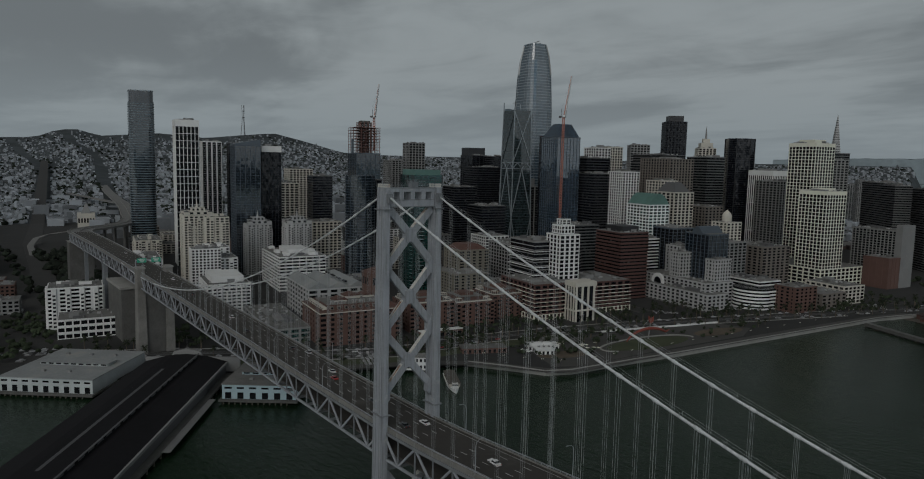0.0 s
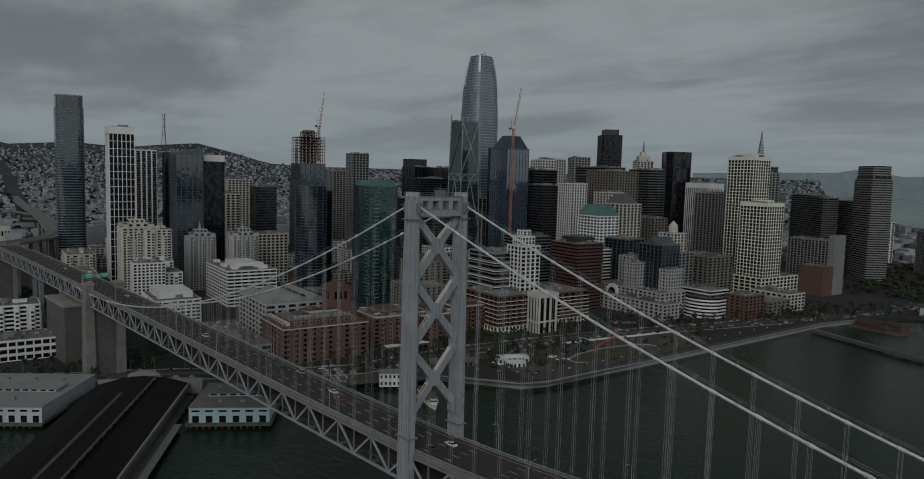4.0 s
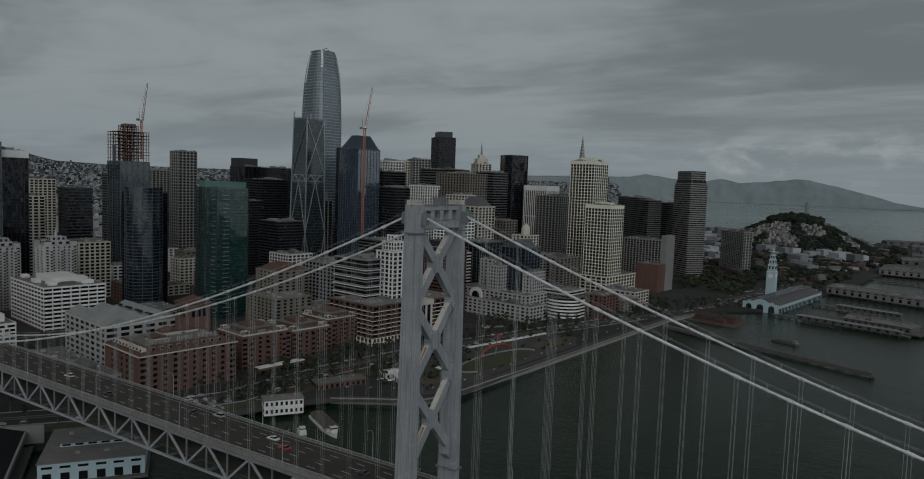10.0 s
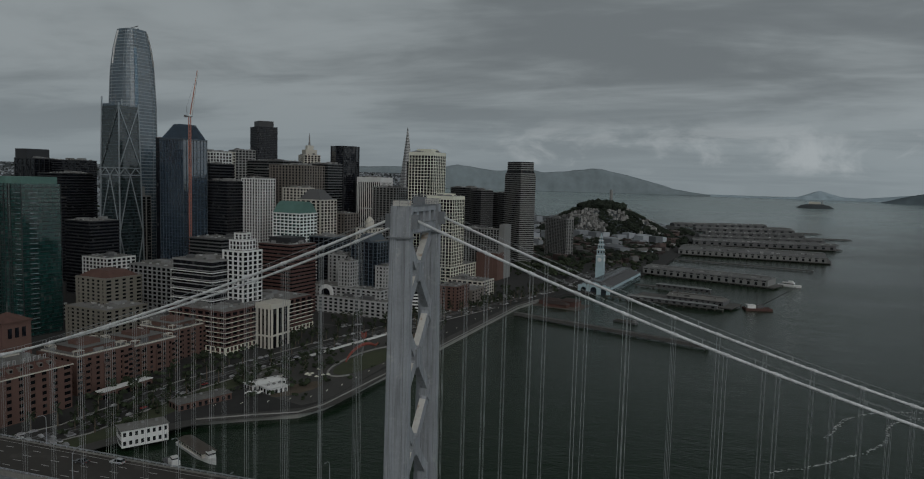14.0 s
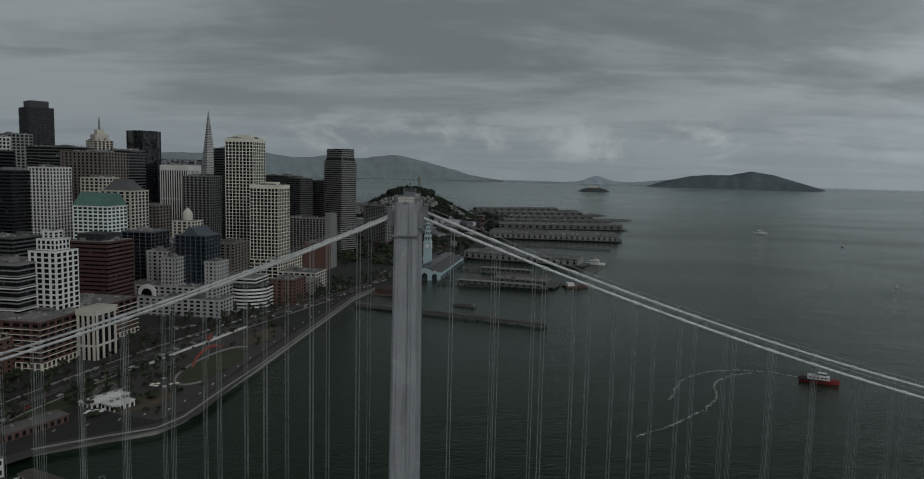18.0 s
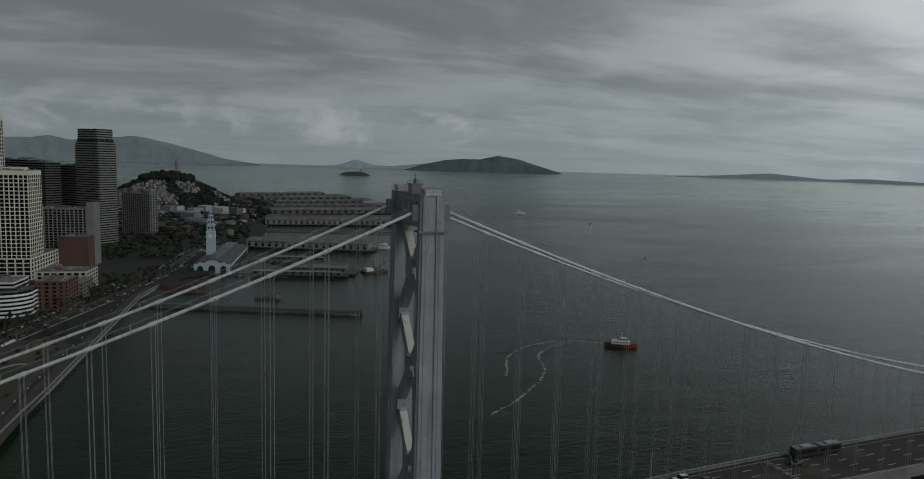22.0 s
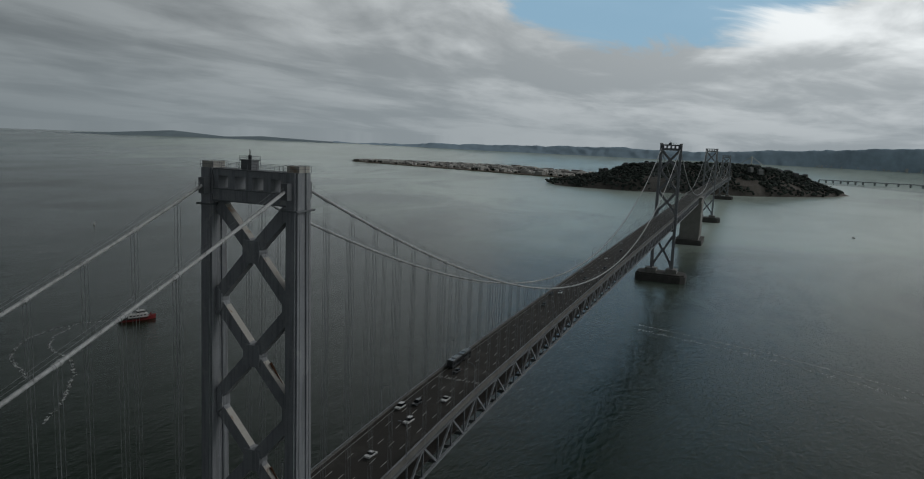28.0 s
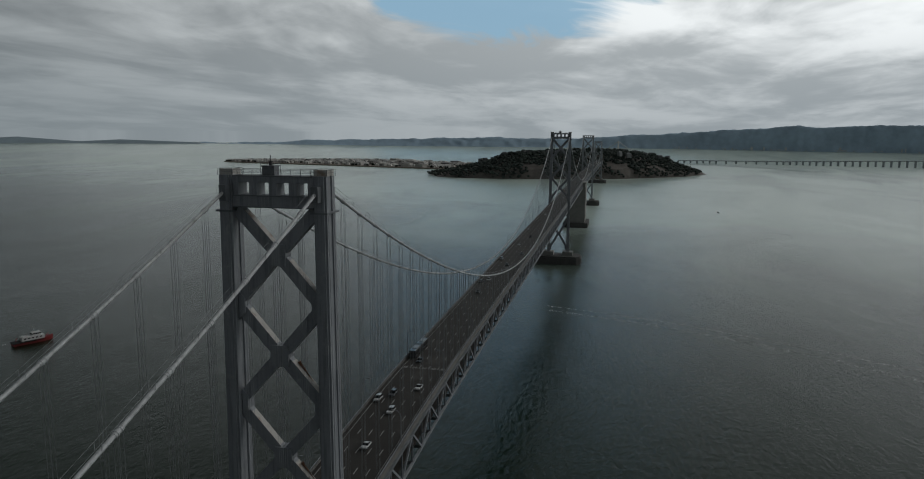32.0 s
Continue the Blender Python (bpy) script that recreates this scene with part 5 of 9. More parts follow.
# the old brick coffee works, with its roof sign and tower
def brick_works():
    b = T(-321, 149, 52, 70, 33, -9, 4.1, (11, 15), 0.45, 0.58, BRICK, GLASS_DARK, label="old red brick works with sash windows and roof sign", name="brick_works", plant=False, roof=RED_TILE)
    box_part("cornice", (-26.9, -35.9, 28.2, 26.9, 35.9, 28.8), CREAM, b, "pale stone cornice")
    bm = bmesh.new()
    add_prism(bm, [(-23, -32), (23, -32), (23, 32), (-23, 32)], 29.6, 33.2, [(-18, -27), (18, -27), (18, 27), (-18, 27)])
    part("mansard", bm, RED_TILE, b, "dark red tiled mansard roof")
    box_part("roof_deck", (-17.5, -26.5, 33.2, 17.5, 26.5, 33.4), FLAT_ROOF, b)
    for i in range(9):
        y, x = -24 + 6 * i, -20 + 5 * i
        dormer = box_part("dormer", (19.6, y - 1.3, 30.2, 22.4, y + 1.3, 32.6), BROWN, b)
        box_part("dormer_window", (22.4, y - 0.8, 30.7, 22.5, y + 0.8, 32.2), GLASS_DARK, dormer)
        dormer = box_part("dormer", (x - 1.6, -31.6, 30.2, x + 1.6, -28.4, 32.6), CREAM, b)
        box_part("dormer_window", (x - 0.9, -31.7, 30.7, x + 0.9, -31.6, 32.2), GLASS_DARK, dormer)
    for x, y, w, d, z in ((2, -12, 12, 9, 36.5), (-8, 2, 14, 10, 37.5), (-10, 17, 10, 12, 37)):
        house = box_part("roof_house", (x - d / 2, y - w / 2, 33.3, x + d / 2, y + w / 2, z - 2.0), CREAM, b, "pale rooftop house")
        gable("house_roof", w, d, z - 2.0, z + 0.6, RED_TILE, house, x, y)
    for x, y, h in ((10, -20, 2.2), (12, 4, 1.6), (6, 20, 2.6), (-14, -20, 2.0), (14, 14, 1.4)):
        box_part("roof_plant", (x - 1.6, y - 1.3, 33.4, x + 1.6, y + 1.3, 33.4 + h), GREY_STONE, b)
    # the roof sign: a row of upright shapes on a frame
    for i in range(16):
        if i in (5, 10):
            continue
        y = -24 + 3.05 * i
        bm = bmesh.new()
        add_box(bm, 19.9, y - 0.85, 36.7, 20.2, y + 0.85, 37.1)
        add_box(bm, 19.9, y - 0.85, 34.4, 20.2, y - 0.5, 36.7)
        if i % 3:
            add_box(bm, 19.9, y - 0.5, 35.5, 20.2, y + 0.7, 35.85)
        else:
            add_box(bm, 19.9, y + 0.5, 34.4, 20.2, y + 0.85, 36.7)
        part("sign_shape", bm, APT_GREY, b)
        piece("sign_stay", (0.2, 0.2, 4.0), IRON, b, 19.7, y, 33.4)
    t = root("brick_tower", -352, 190, LAND, -9, "square red brick tower with arched openings and tiled roof", "tower")
    box_part("shaft", (-9.5, -9.5, 0, 9.5, 9.5, 47), BRICK, t)
    for s in (-1, 1):
        for i in (-1, 0, 1):
            piece("arched_opening", (2.6, 0.4, 6.5), GLASS_BLACK, t, i * 4.6, s * 9.45, 40.5)
            piece("arched_opening", (0.4, 2.6, 6.5), GLASS_BLACK, t, s * 9.45, i * 4.6, 40.5)
    box_part("cornice", (-10.1, -10.1, 47, 10.1, 10.1, 48), BRICK, t)
    bm = bmesh.new()
    add_prism(bm, [(-10.4, -10.4), (10.4, -10.4), (10.4, 10.4), (-10.4, 10.4)], 48, 53, [(-0.5, -0.5), (0.5, -0.5), (0.5, 0.5), (-0.5, 0.5)])
    part("hipped_roof", bm, RED_TILE, t)
    bm = bmesh.new()
    add_tube(bm, [(0, 0, 52.5), (0, 0, 60)], 0.12, 5)
    part("flagpole", bm, GREY_STONE, t)


brick_works()


def loft_block(cx, cy, w, d, z1, label):
    b = T(cx, cy, w, d, z1, -9, 3.5, (max(4, round(w / 4.2)), max(4, round(d / 4.2))), 0.45, 0.55, BRICK, GLASS_DARK, label=label, name="loft_block")
    h = z1 - LAND
    for s in (-1, 1):
        piece("terrace_rail", (w * 0.9, 0.25, 0.9), CREAM, b, 0, s * d * 0.46, h + 0.5)
        piece("terrace_rail", (0.25, d * 0.92, 0.9), CREAM, b, s * w * 0.45, 0, h + 0.5)
        for k in (-1, 1):
            x, y = k * w * 0.36, s * d * 0.37
            for u in (-1, 1):
                for v in (-1, 1):
                    piece("pergola_post", (0.3, 0.3, 3.0), CREAM, b, x + u * 2.2, y + v * 2.2, h + 1.5)
                piece("pergola_beam", (5.4, 0.3, 0.3), CREAM, b, x, y + u * 2.2, h + 3.1)
            for v in (-2, -1, 0, 1, 2):
                piece("pergola_beam", (0.25, 5.2, 0.2), CREAM, b, x + v * 1.1, y, h + 3.3)
    box_part("penthouse", (-w * 0.3, -d * 0.3, h, w * 0.3, d * 0.3, h + 3.6), BRICK, b)
    box_part("penthouse_step", (-w * 0.16, -d * 0.2, h + 4.0, w * 0.18, d * 0.12, h + 6.6), BRICK, b)
    box_part("penthouse_roof", (-w * 0.32, -d * 0.32, h + 3.6, w * 0.32, d * 0.32, h + 4.0), FLAT_ROOF, b)
    n = max(2, int(d / 12))
    for i in range(n):
        y = -d / 2 + d * (i + 0.5) / n
        piece("bay_window", (1.4, 4.2, h * 0.72), BRICK, b, w / 2 + 0.5, y, h * 0.42)
        for k in range(5):
            piece("bay_glass", (0.3, 3.0, 1.7), GLASS_DARK, b, w / 2 + 1.2, y, h * 0.14 + k * 4.2)
    return b


loft_block(-320, 222, 40, 44, 30, "red brick loft block with roof terraces")
loft_block(-318, 268, 44, 40, 27, "red brick loft block with terraces and bay windows")
loft_block(-322, 314, 40, 38, 29, "red brick loft block with pergolas on its roof")
b = root("arcade", -283, 216, LAND, -9, "low brick arcade with a pale coping", "building", "city buildings")
box_part("wall", (-3, -20, 0, 3, 20, 6), BRICK, b)
box_part("coping", (-3.3, -20.3, 6, 3.3, 20.3, 6.6), WHITE, b)
for i in range(7):
    piece("arch_opening", (0.3, 3.4, 4.0), GLASS_BLACK, b, 2.95, -17 + 5.6 * i, 2.3)

b = T(-490, 97, 58, 40, 34, -9, 3.3, (14, 9), 0.5, 0.3, WHITE, GLASS_DARK, label="white stepped apartment block", name="apartment_block")
articulate(b, 58, 40, 30.6, WHITE, 3.3, (5, 3), 1.4, 3)
box_part("setback", (-24, -15, 30.6, 20, 15, 36.5), WHITE, b)
T(-378, 104, 104, 34, 17, -9, 3.6, (14, 6), 0.4, 0.3, GREY_STONE, GLASS_GREEN, label="low glazed block with a gravel roof", **LOW)
b = T(-585, 118, 54, 40, 46, -9, 3.1, (14, 9), 0.45, 0.5, WHITE, GLASS_DARK, label="pale stepped apartment block", name="apartment_block")
articulate(b, 54, 40, 42.6, WHITE, 3.1, (4, 3), 1.5, 4)
b = T(-592, 118, 36, 30, 56, -9, 3.1, (10, 8), 0.45, 0.5, WHITE, GLASS_DARK, label="pale upper apartment wing", name="apartment_block")
articulate(b, 36, 30, 52.6, WHITE, 3.1, (3, 3), 1.4, 10)
T(-560, 100, 20, 30, 58, -9, 3.1, (5, 8), 0.45, 0.5, WHITE, GLASS_DARK, label="pale apartment wing with stacked windows", name="apartment_block")
b = T(-478, -36, 30, 42, 42, -9, 3.3, (6, 8), 0.55, 0.35, WHITE, GLASS_DARK, label="white apartment block with rows of balconies", name="apartment_block")
articulate(b, 30, 42, 38.6, WHITE, 3.3, (3, 4), 1.5, 5)
T(-446, -32, 34, 44, 21, -9, 5.2, (6, 8), 0.5, 0.25, WHITE, GLASS_DARK, label="low white block with wide windows", **LOW)
b = T(-660, 62, 80, 30, 40, -9, 3.2, (16, 7), 0.45, 0.4, WHITE, GLASS_DARK, label="long pale apartment row", name="apartment_block")
articulate(b, 80, 30, 36.6, WHITE, 3.2, (7, 3), 1.3, 6)
b = T(-745, 84, 60, 30, 52, -9, 3.2, (14, 7), 0.45, 0.4, CREAM, GLASS_DARK, label="cream apartment row below the towers", name="apartment_block")
articulate(b, 60, 30, 48.6, CREAM, 3.2, (6, 3), 1.3, 9)


def lantern_tower():
    b = T(-300, 378, 24, 24, 86, -9, 4.0, (6, 6), 0.32, 0.42, WHITE, GLASS_DARK, label="white gridded office tower with a stepped lantern", plant=False)
    T(-300, 378, 16, 16, 95, -9, 4.0, (4, 4), 0.32, 0.4, WHITE, GLASS_DARK, 86, parent=b, plant=False)
    T(-300, 378, 10, 10, 101, -9, 3.0, (2, 2), 0.3, 0.4, WHITE, GLASS_DARK, 95, parent=b, plant=False)
    b = T(-330, 372, 46, 40, 78, -9, 4.0, (0, 0), 0.3, 0, GREY_STONE, GLASS_BLACK, label="dark banded office block with terraces")
    for i in range(6):
        piece("terrace_slab", (49, 43, 0.5), WHITE, b, 0, 0, 24 + 8 * i)
    for cx, cy, w, d, z, label in ((-305, 352, 62, 52, 41, "dark red office block with white balcony rails"), (-300, 420, 56, 62, 38, "dark red office wing with white balcony rails")):
        b = T(cx, cy, w, d, z, -9, 4.0, (12, 11), 0.34, 0.3, BRICK_RED, GLASS_BLACK, label=label, **LOW)
        for i in range(1, 9):
            piece("floor_edge", (w + 1.6, d + 1.6, 0.35), CREAM_WHITE, b, 0, 0, (z - LAND - 1.5) / 9 * i)
        for i in range(13):
            piece("ground_pier", (0.9, 0.8, 8), CREAM_WHITE, b, -w / 2 + w * i / 12, -d / 2 - 0.6, 4)
            piece("ground_pier", (0.8, 0.9, 8), CREAM_WHITE, b, w / 2 + 0.6, -d / 2 + d * i / 12, 4)
    b = root("portal_block", -262, 366, LAND, -9, "white stone entrance block with tall slots", "building", "city buildings")
    box_part("body", (-8, -12, 0, 7.6, 12, 39), GLASS_BLACK, b)
    for i in range(4):
        piece("portal_pier", (1.2, 2.2, 37), CREAM, b, 7.6, -10.5 + 7 * i, 18.5)
        piece("portal_pier", (2.0, 1.2, 37), CREAM, b, -6.5 + 4.2 * i, -12, 18.5)
    box_part("lintel", (-8.5, -12.8, 36, 8.6, 12.8, 40.5), CREAM, b)
    piece("base_course", (17, 25, 1.5), CREAM, b, 0, 0, 13)


lantern_tower()


def crowned_glass_block():
    b = T(-254, 557, 34, 30, 84, -9, 3.9, (9, 8), 0.06, 0.12, BLUE_STEEL, GLASS_BLUE, label="blue-grey glass tower with a pointed crown", plant=False)
    bm = bmesh.new()
    add_prism(bm, [(-9, -15.5), (9, -15.5), (9, 15.5), (-9, 15.5)], 80, 88, [(-2, -15.5), (2, -15.5), (2, 15.5), (-2, 15.5)])
    part("pointed_crown", bm, BLUE_STEEL, b)
    for cx, cy, w, d, z in ((-292, 565, 24, 26, 66), (-272, 540, 16, 22, 62), (-232, 548, 14, 24, 58)):
        T(cx, cy, w, d, z, -9, 3.8, (max(3, w // 4), max(3, d // 4)), 0.4, 0.45, APT_GREY, GLASS_DARK, label="pale grey stone office wing with square windows", **LOW)
    T(-320, 586, 34, 34, 84, -9, 3.8, (8, 8), 0.08, 0.1, BLUE_STEEL, GLASS_BLACK, label="dark glass office block behind white wings", **LOW)
    T(-270, 546, 96, 40, 34, -9, 3.8, (22, 9), 0.4, 0.4, APT_GREY, GLASS_DARK, label="pale grey terraced office block with square windows", **LOW)
    T(-262, 530, 100, 30, 24, -9, 3.8, (22, 7), 0.4, 0.4, APT_GREY, GLASS_DARK, label="low pale grey stone terrace of offices", **LOW)
    a = root("great_arch", -294, 527, LAND, -9, "white stone gable with a dark round arch", "building", "city buildings")
    bm = bmesh.new()
    n = 10
    pts = [(-9, 0), (-6, 0)] + [(-6 * math.cos(math.pi * i / n), 22 + 6 * math.sin(math.pi * i / n)) for i in range(n + 1)] + [(6, 0), (9, 0)] + [(9 * math.cos(math.pi * i / n), 24 + 8 * math.sin(math.pi * i / n)) for i in range(n + 1)]
    lo = [bm.verts.new((x, -1.2, z)) for x, z in pts]
    hi = [bm.verts.new((x, 1.2, z)) for x, z in pts]
    bm.faces.new(lo)
    bm.faces.new(hi[::-1])
    for i in range(len(pts)):
        bm.faces.new((lo[i], hi[i], hi[(i + 1) % len(pts)], lo[(i + 1) % len(pts)]))
    bmesh.ops.recalc_face_normals(bm, faces=bm.faces)
    part("arch_wall", bm, WHITE, a)
    box_part("arch_glass", (-6.4, -0.6, 0, 6.4, 0.6, 27.5), GLASS_BLACK, a)


crowned_glass_block()


def curved_block():
    plan = [(22 * math.cos(t), 20 * math.sin(t)) for t in np.linspace(-1.9, 0.3, 12)] + [(22, 22), (-20, 22), (-20, -10)]
    ring_tower(-207, 575, 29, lambda k: plan, 3.8, 0.5, WHITE, GLASS_DARK, "low white block with a curved ribbon-window front", name="office_block", slices=2)
    T(-224, 604, 48, 34, 34, -9, 3.8, (0, 0), 0.5, 0, WHITE, GLASS_DARK, label="white ribbon-window office terrace", **LOW)
    T(-171, 599, 26, 34, 34, -9, 3.8, (6, 7), 0.45, 0.5, BRICK, GLASS_DARK, label="low red brick office block", **LOW)
    T(-172, 650, 40, 40, 24, -9, 3.8, (8, 8), 0.45, 0.5, BROWN, GLASS_DARK, label="low brown masonry block by the waterfront road", **LOW)
    T(-178, 700, 50, 36, 28, -9, 3.8, (10, 8), 0.4, 0.4, CREAM, GLASS_DARK, label="cream block by the waterfront road", **LOW)
    T(-350, 560, 40, 40, 70, -9, 3.8, (0, 0), 0.5, 0, WHITE, GLASS_DARK, label="white ribbon-window office tower", **LOW)
    T(-310, 660, 60, 44, 66, -9, 3.8, (12, 9), 0.4, 0.4, GREY_STONE, GLASS_DARK, label="grey stone office block", **LOW)
    T(-290, 720, 64, 50, 60, -9, 3.8, (12, 9), 0.4, 0.4, BROWN, GLASS_DARK, label="brown office block with regular windows", **LOW)
    b = T(-315, 690, 26, 26, 88, -9, 3.8, (6, 6), 0.4, 0.5, CREAM, GLASS_DARK, label="cream masonry block with a domed lantern", plant=False, **LOW)
    bm = bmesh.new()
    add_tube(bm, [(0, 0, 84), (0, 0, 92), (0, 0, 95), (0, 0, 97.5), (0, 0, 100)], [6, 6, 5, 2.5, 0.3], 10)
    part("lantern", bm, CREAM, b)


curved_block()


def glass_cylinders():
    plan = [(19 * math.cos(t), 18 * math.sin(t)) for t in np.linspace(0, 2 * math.pi, 24, endpoint=False)]
    ring_tower(-555, 285, 137, lambda k: plan, 3.3, 0.14, BLUE_STEEL, GLASS_BLUE, "rounded blue glass residential tower", ribs=12, slices=4, **RES)
    T(-590, 310, 36, 34, 132, -9, 3.3, (9, 8), 0.1, 0.1, BLACK, GLASS_BLACK, label="dark glass tower behind a rounded one", **RES)
    plan2 = [(20, -18), (20, 18), (-20, 18), (-20, -18), (-11, -20.5)] + [(9 * math.sin(t) - 1, -20.5 - 3 * math.cos(t)) for t in (-1.2, -0.6, 0, 0.6, 1.2)] + [(9, -20.5)]
    b = ring_tower(-486, 328, 140, lambda k: plan2, 3.3, 0.16, BLACK, GLASS_GREEN, "green glass residential tower with a curved bay", slices=3, ribs=10, rib=0.5, **RES)
    bm = bmesh.new()
    add_prism(bm, [(x * 0.9, y * 0.9) for x, y in plan2], 136, 142.5)
    part("crown", bm, GREEN_METAL, b)
    for i in range(28):
        piece("balcony", (6.0, 1.6, 0.35), SILVER, b, 15.5, -18.6, 10 + 4.4 * i)
        piece("balcony", (1.6, 7.0, 0.35), SILVER, b, 20.6, -8, 10 + 4.4 * i)


glass_cylinders()


def luffing_crane(x, y, z0, z1, jib, heading, label, colour=CRANE_RED, base=LAND):
    c = root("tower_crane", x, y, z0, heading, label, "crane", "tower cranes")
    h = z1 - z0
    for sx in (-1, 1):
        for sy in (-1, 1):
            bm = bmesh.new()
            add_bar(bm, (sx * 1.2, sy * 1.2, 0), (sx * 1.2, sy * 1.2, h), 0.5, 0.5, (1, 0, 0))
            part("mast_chord", bm, colour, c)
    n = max(2, int(h / 4))
    for i in range(n):
        za, zb = h * i / n, h * (i + 1) / n
        bm = bmesh.new()
        for k in range(4):
            p = ((-1, -1), (1, -1), (1, 1), (-1, 1))[k]
            q = ((-1, -1), (1, -1), (1, 1), (-1, 1))[(k + 1) % 4]
            add_bar(bm, (p[0] * 1.2, p[1] * 1.2, za), (q[0] * 1.2, q[1] * 1.2, zb), 0.26, 0.26, (1, 0.3, 0))
        part("mast_lacing", bm, colour, c)
    box_part("slewing_deck", (-3, -1.6, h, 6.5, 1.6, h + 1), GREY_DARK, c)
    box_part("counterweight", (4, -1.5, h - 0.5, 6.5, 1.5, h + 2.2), GREY_DARK, c)
    box_part("cab", (-2.6, 1.2, h + 0.4, -0.4, 2.8, h + 2.8), WHITE, c)
    ang = radians(82)
    tip = Vector((-2 - jib * math.cos(ang), 0, h + 1 + jib * math.sin(ang)))
    foot = Vector((-2, 0, h + 1))
    for y0, dz in ((-1.1, 0), (1.1, 0), (0, 1.9)):
        bm = bmesh.new()
        add_bar(bm, foot + Vector((dz, y0, 0)), tip + Vector((dz * 0.3, y0 * 0.4, 0)), 0.9, 0.9, (0, 1, 0))
        part("jib_chord", bm, WHITE if y0 else colour, c)
    bm = bmesh.new()
    for i in range(12):
        p, q = foot.lerp(tip, i / 12), foot.lerp(tip, (i + 1) / 12)
        k = 1 - i / 12
        add_bar(bm, p + Vector((0, -0.8 * k, 0)), q + Vector((0.75 * k, 0.4 * k, 0)), 0.25, 0.25, (0, 1, 0))
    part("jib_lacing", bm, WHITE, c)
    bm = bmesh.new()
    add_bar(bm, (3, 0, h + 1), (3.5, 0, h + 12), 0.4, 0.4, (0, 1, 0))
    add_bar(bm, (3.5, 0, h + 12), tip, 0.1, 0.1, (0, 1, 0))
    part("back_stay", bm, GREY_DARK, c)


def unfinished_tower():
    b = T(-789, 420, 40, 40, 168, -9, 4, (8, 8), 0.1, 0.1, BLUE_STEEL, GLASS_BLUE, label="tower under construction with bare steel top floors", name="unfinished_tower", plant=False)
    for i in range(9):
        piece("steel_deck", (40, 40, 0.5), IRON, b, 0, 0, 168.8 + 4.4 * i)
    for ix in range(6):
        for iy in range(6):
            if 0 < ix < 5 and 0 < iy < 5:
                continue
            piece("steel_column", (0.7, 0.7, 38), IRON, b, -19 + 7.6 * ix, -19 + 7.6 * iy, 184)
    for ix in range(4):
        for iy in range(4):
            piece("core_column", (1.1, 1.1, 49), IRON, b, -9 + 6 * ix, -9 + 6 * iy, 188.5)
    for i in range(11):
        piece("core_floor", (19, 19, 0.7), CONCRETE_DARK, b, 0, 0, 168 + 4.4 * i)
    box_part("core_head", (-7, -7, 210, 7, 7, 215), CONCRETE_DARK, b)
    box_part("climbing_panel", (-2, -20.6, 164, 9, -20.1, 186), BLUE_STEEL, b)
    luffing_crane(-772, 428, 172, 224, 50, 205, "red tower crane with raised jib on unfinished tower", CRANE_RED)


unfinished_tower()


def chamfered_tower():
    b = T(-534, 602, 40, 40, 196, -9, 4.2, (12, 10), 0.07, 0.07, BLUE_STEEL, GLASS_SKY, label="new blue glass office tower with a chamfered top", plant=False)
    bm = bmesh.new()
    add_prism(bm, [(-19, -19), (19, -19), (19, 19), (-19, 19)], 192, 211, [(-6, -10), (8, -10), (8, 12), (-6, 12)])
    part("chamfered_top", bm, GLASS_SKY, b)
    for i in range(5):
        piece("open_floor", (9, 34, 0.6), IRON, b, -25, 0, 170 + 6 * i)
    box_part("shaft_wing", (-30, -17, 0, -20.5, 17, 194), GLASS_BLACK, b)
    luffing_crane(-508, 580, LAND, 222, 56, 205, "tall red tower crane with raised white jib", CRANE_RED)


chamfered_tower()


def tapered_tower():
    half = [(0, 25.5), (0.55, 26.5), (0.70, 26.0), (0.84, 24.0), (0.93, 20.5), (1, 15.5)]
    def plan(k):
        a = ramp(half, k)
        return rounded(a, a, a * 0.55, 4)
    b = ring_tower(-675, 675, 352, plan, 4.6, 0.22, SILVER, GLASS_PALE, "very tall rounded glass tower with a tapering crown", slices=26, ribs=24, rib=0.4)
    for s in (0, 6, 12, 18):
        bm = bmesh.new()
        for i in range(6):
            k0, k1 = 0.86 + 0.022 * i, 0.86 + 0.022 * (i + 1)
            p, q = plan(k0)[s + 2 if s + 2 < 20 else 2], plan(k1)[s + 2 if s + 2 < 20 else 2]
            add_bar(bm, (*p, 348.6 * k0), (*q, 348.6 * k1), 2.4, 1.2, (1, 0.2, 0))
        part("crown_slot", bm, WHITE, b, "bright slot near the crown")
    bm = bmesh.new()
    add_bar(bm, (-14, 4, 349), (4, 8, 352), 0.8, 0.8)
    add_bar(bm, (6, -8, 349.5), (15, -2, 353), 0.8, 0.8)
    part("roof_hoist", bm, GREY_DARK, b)


tapered_tower()


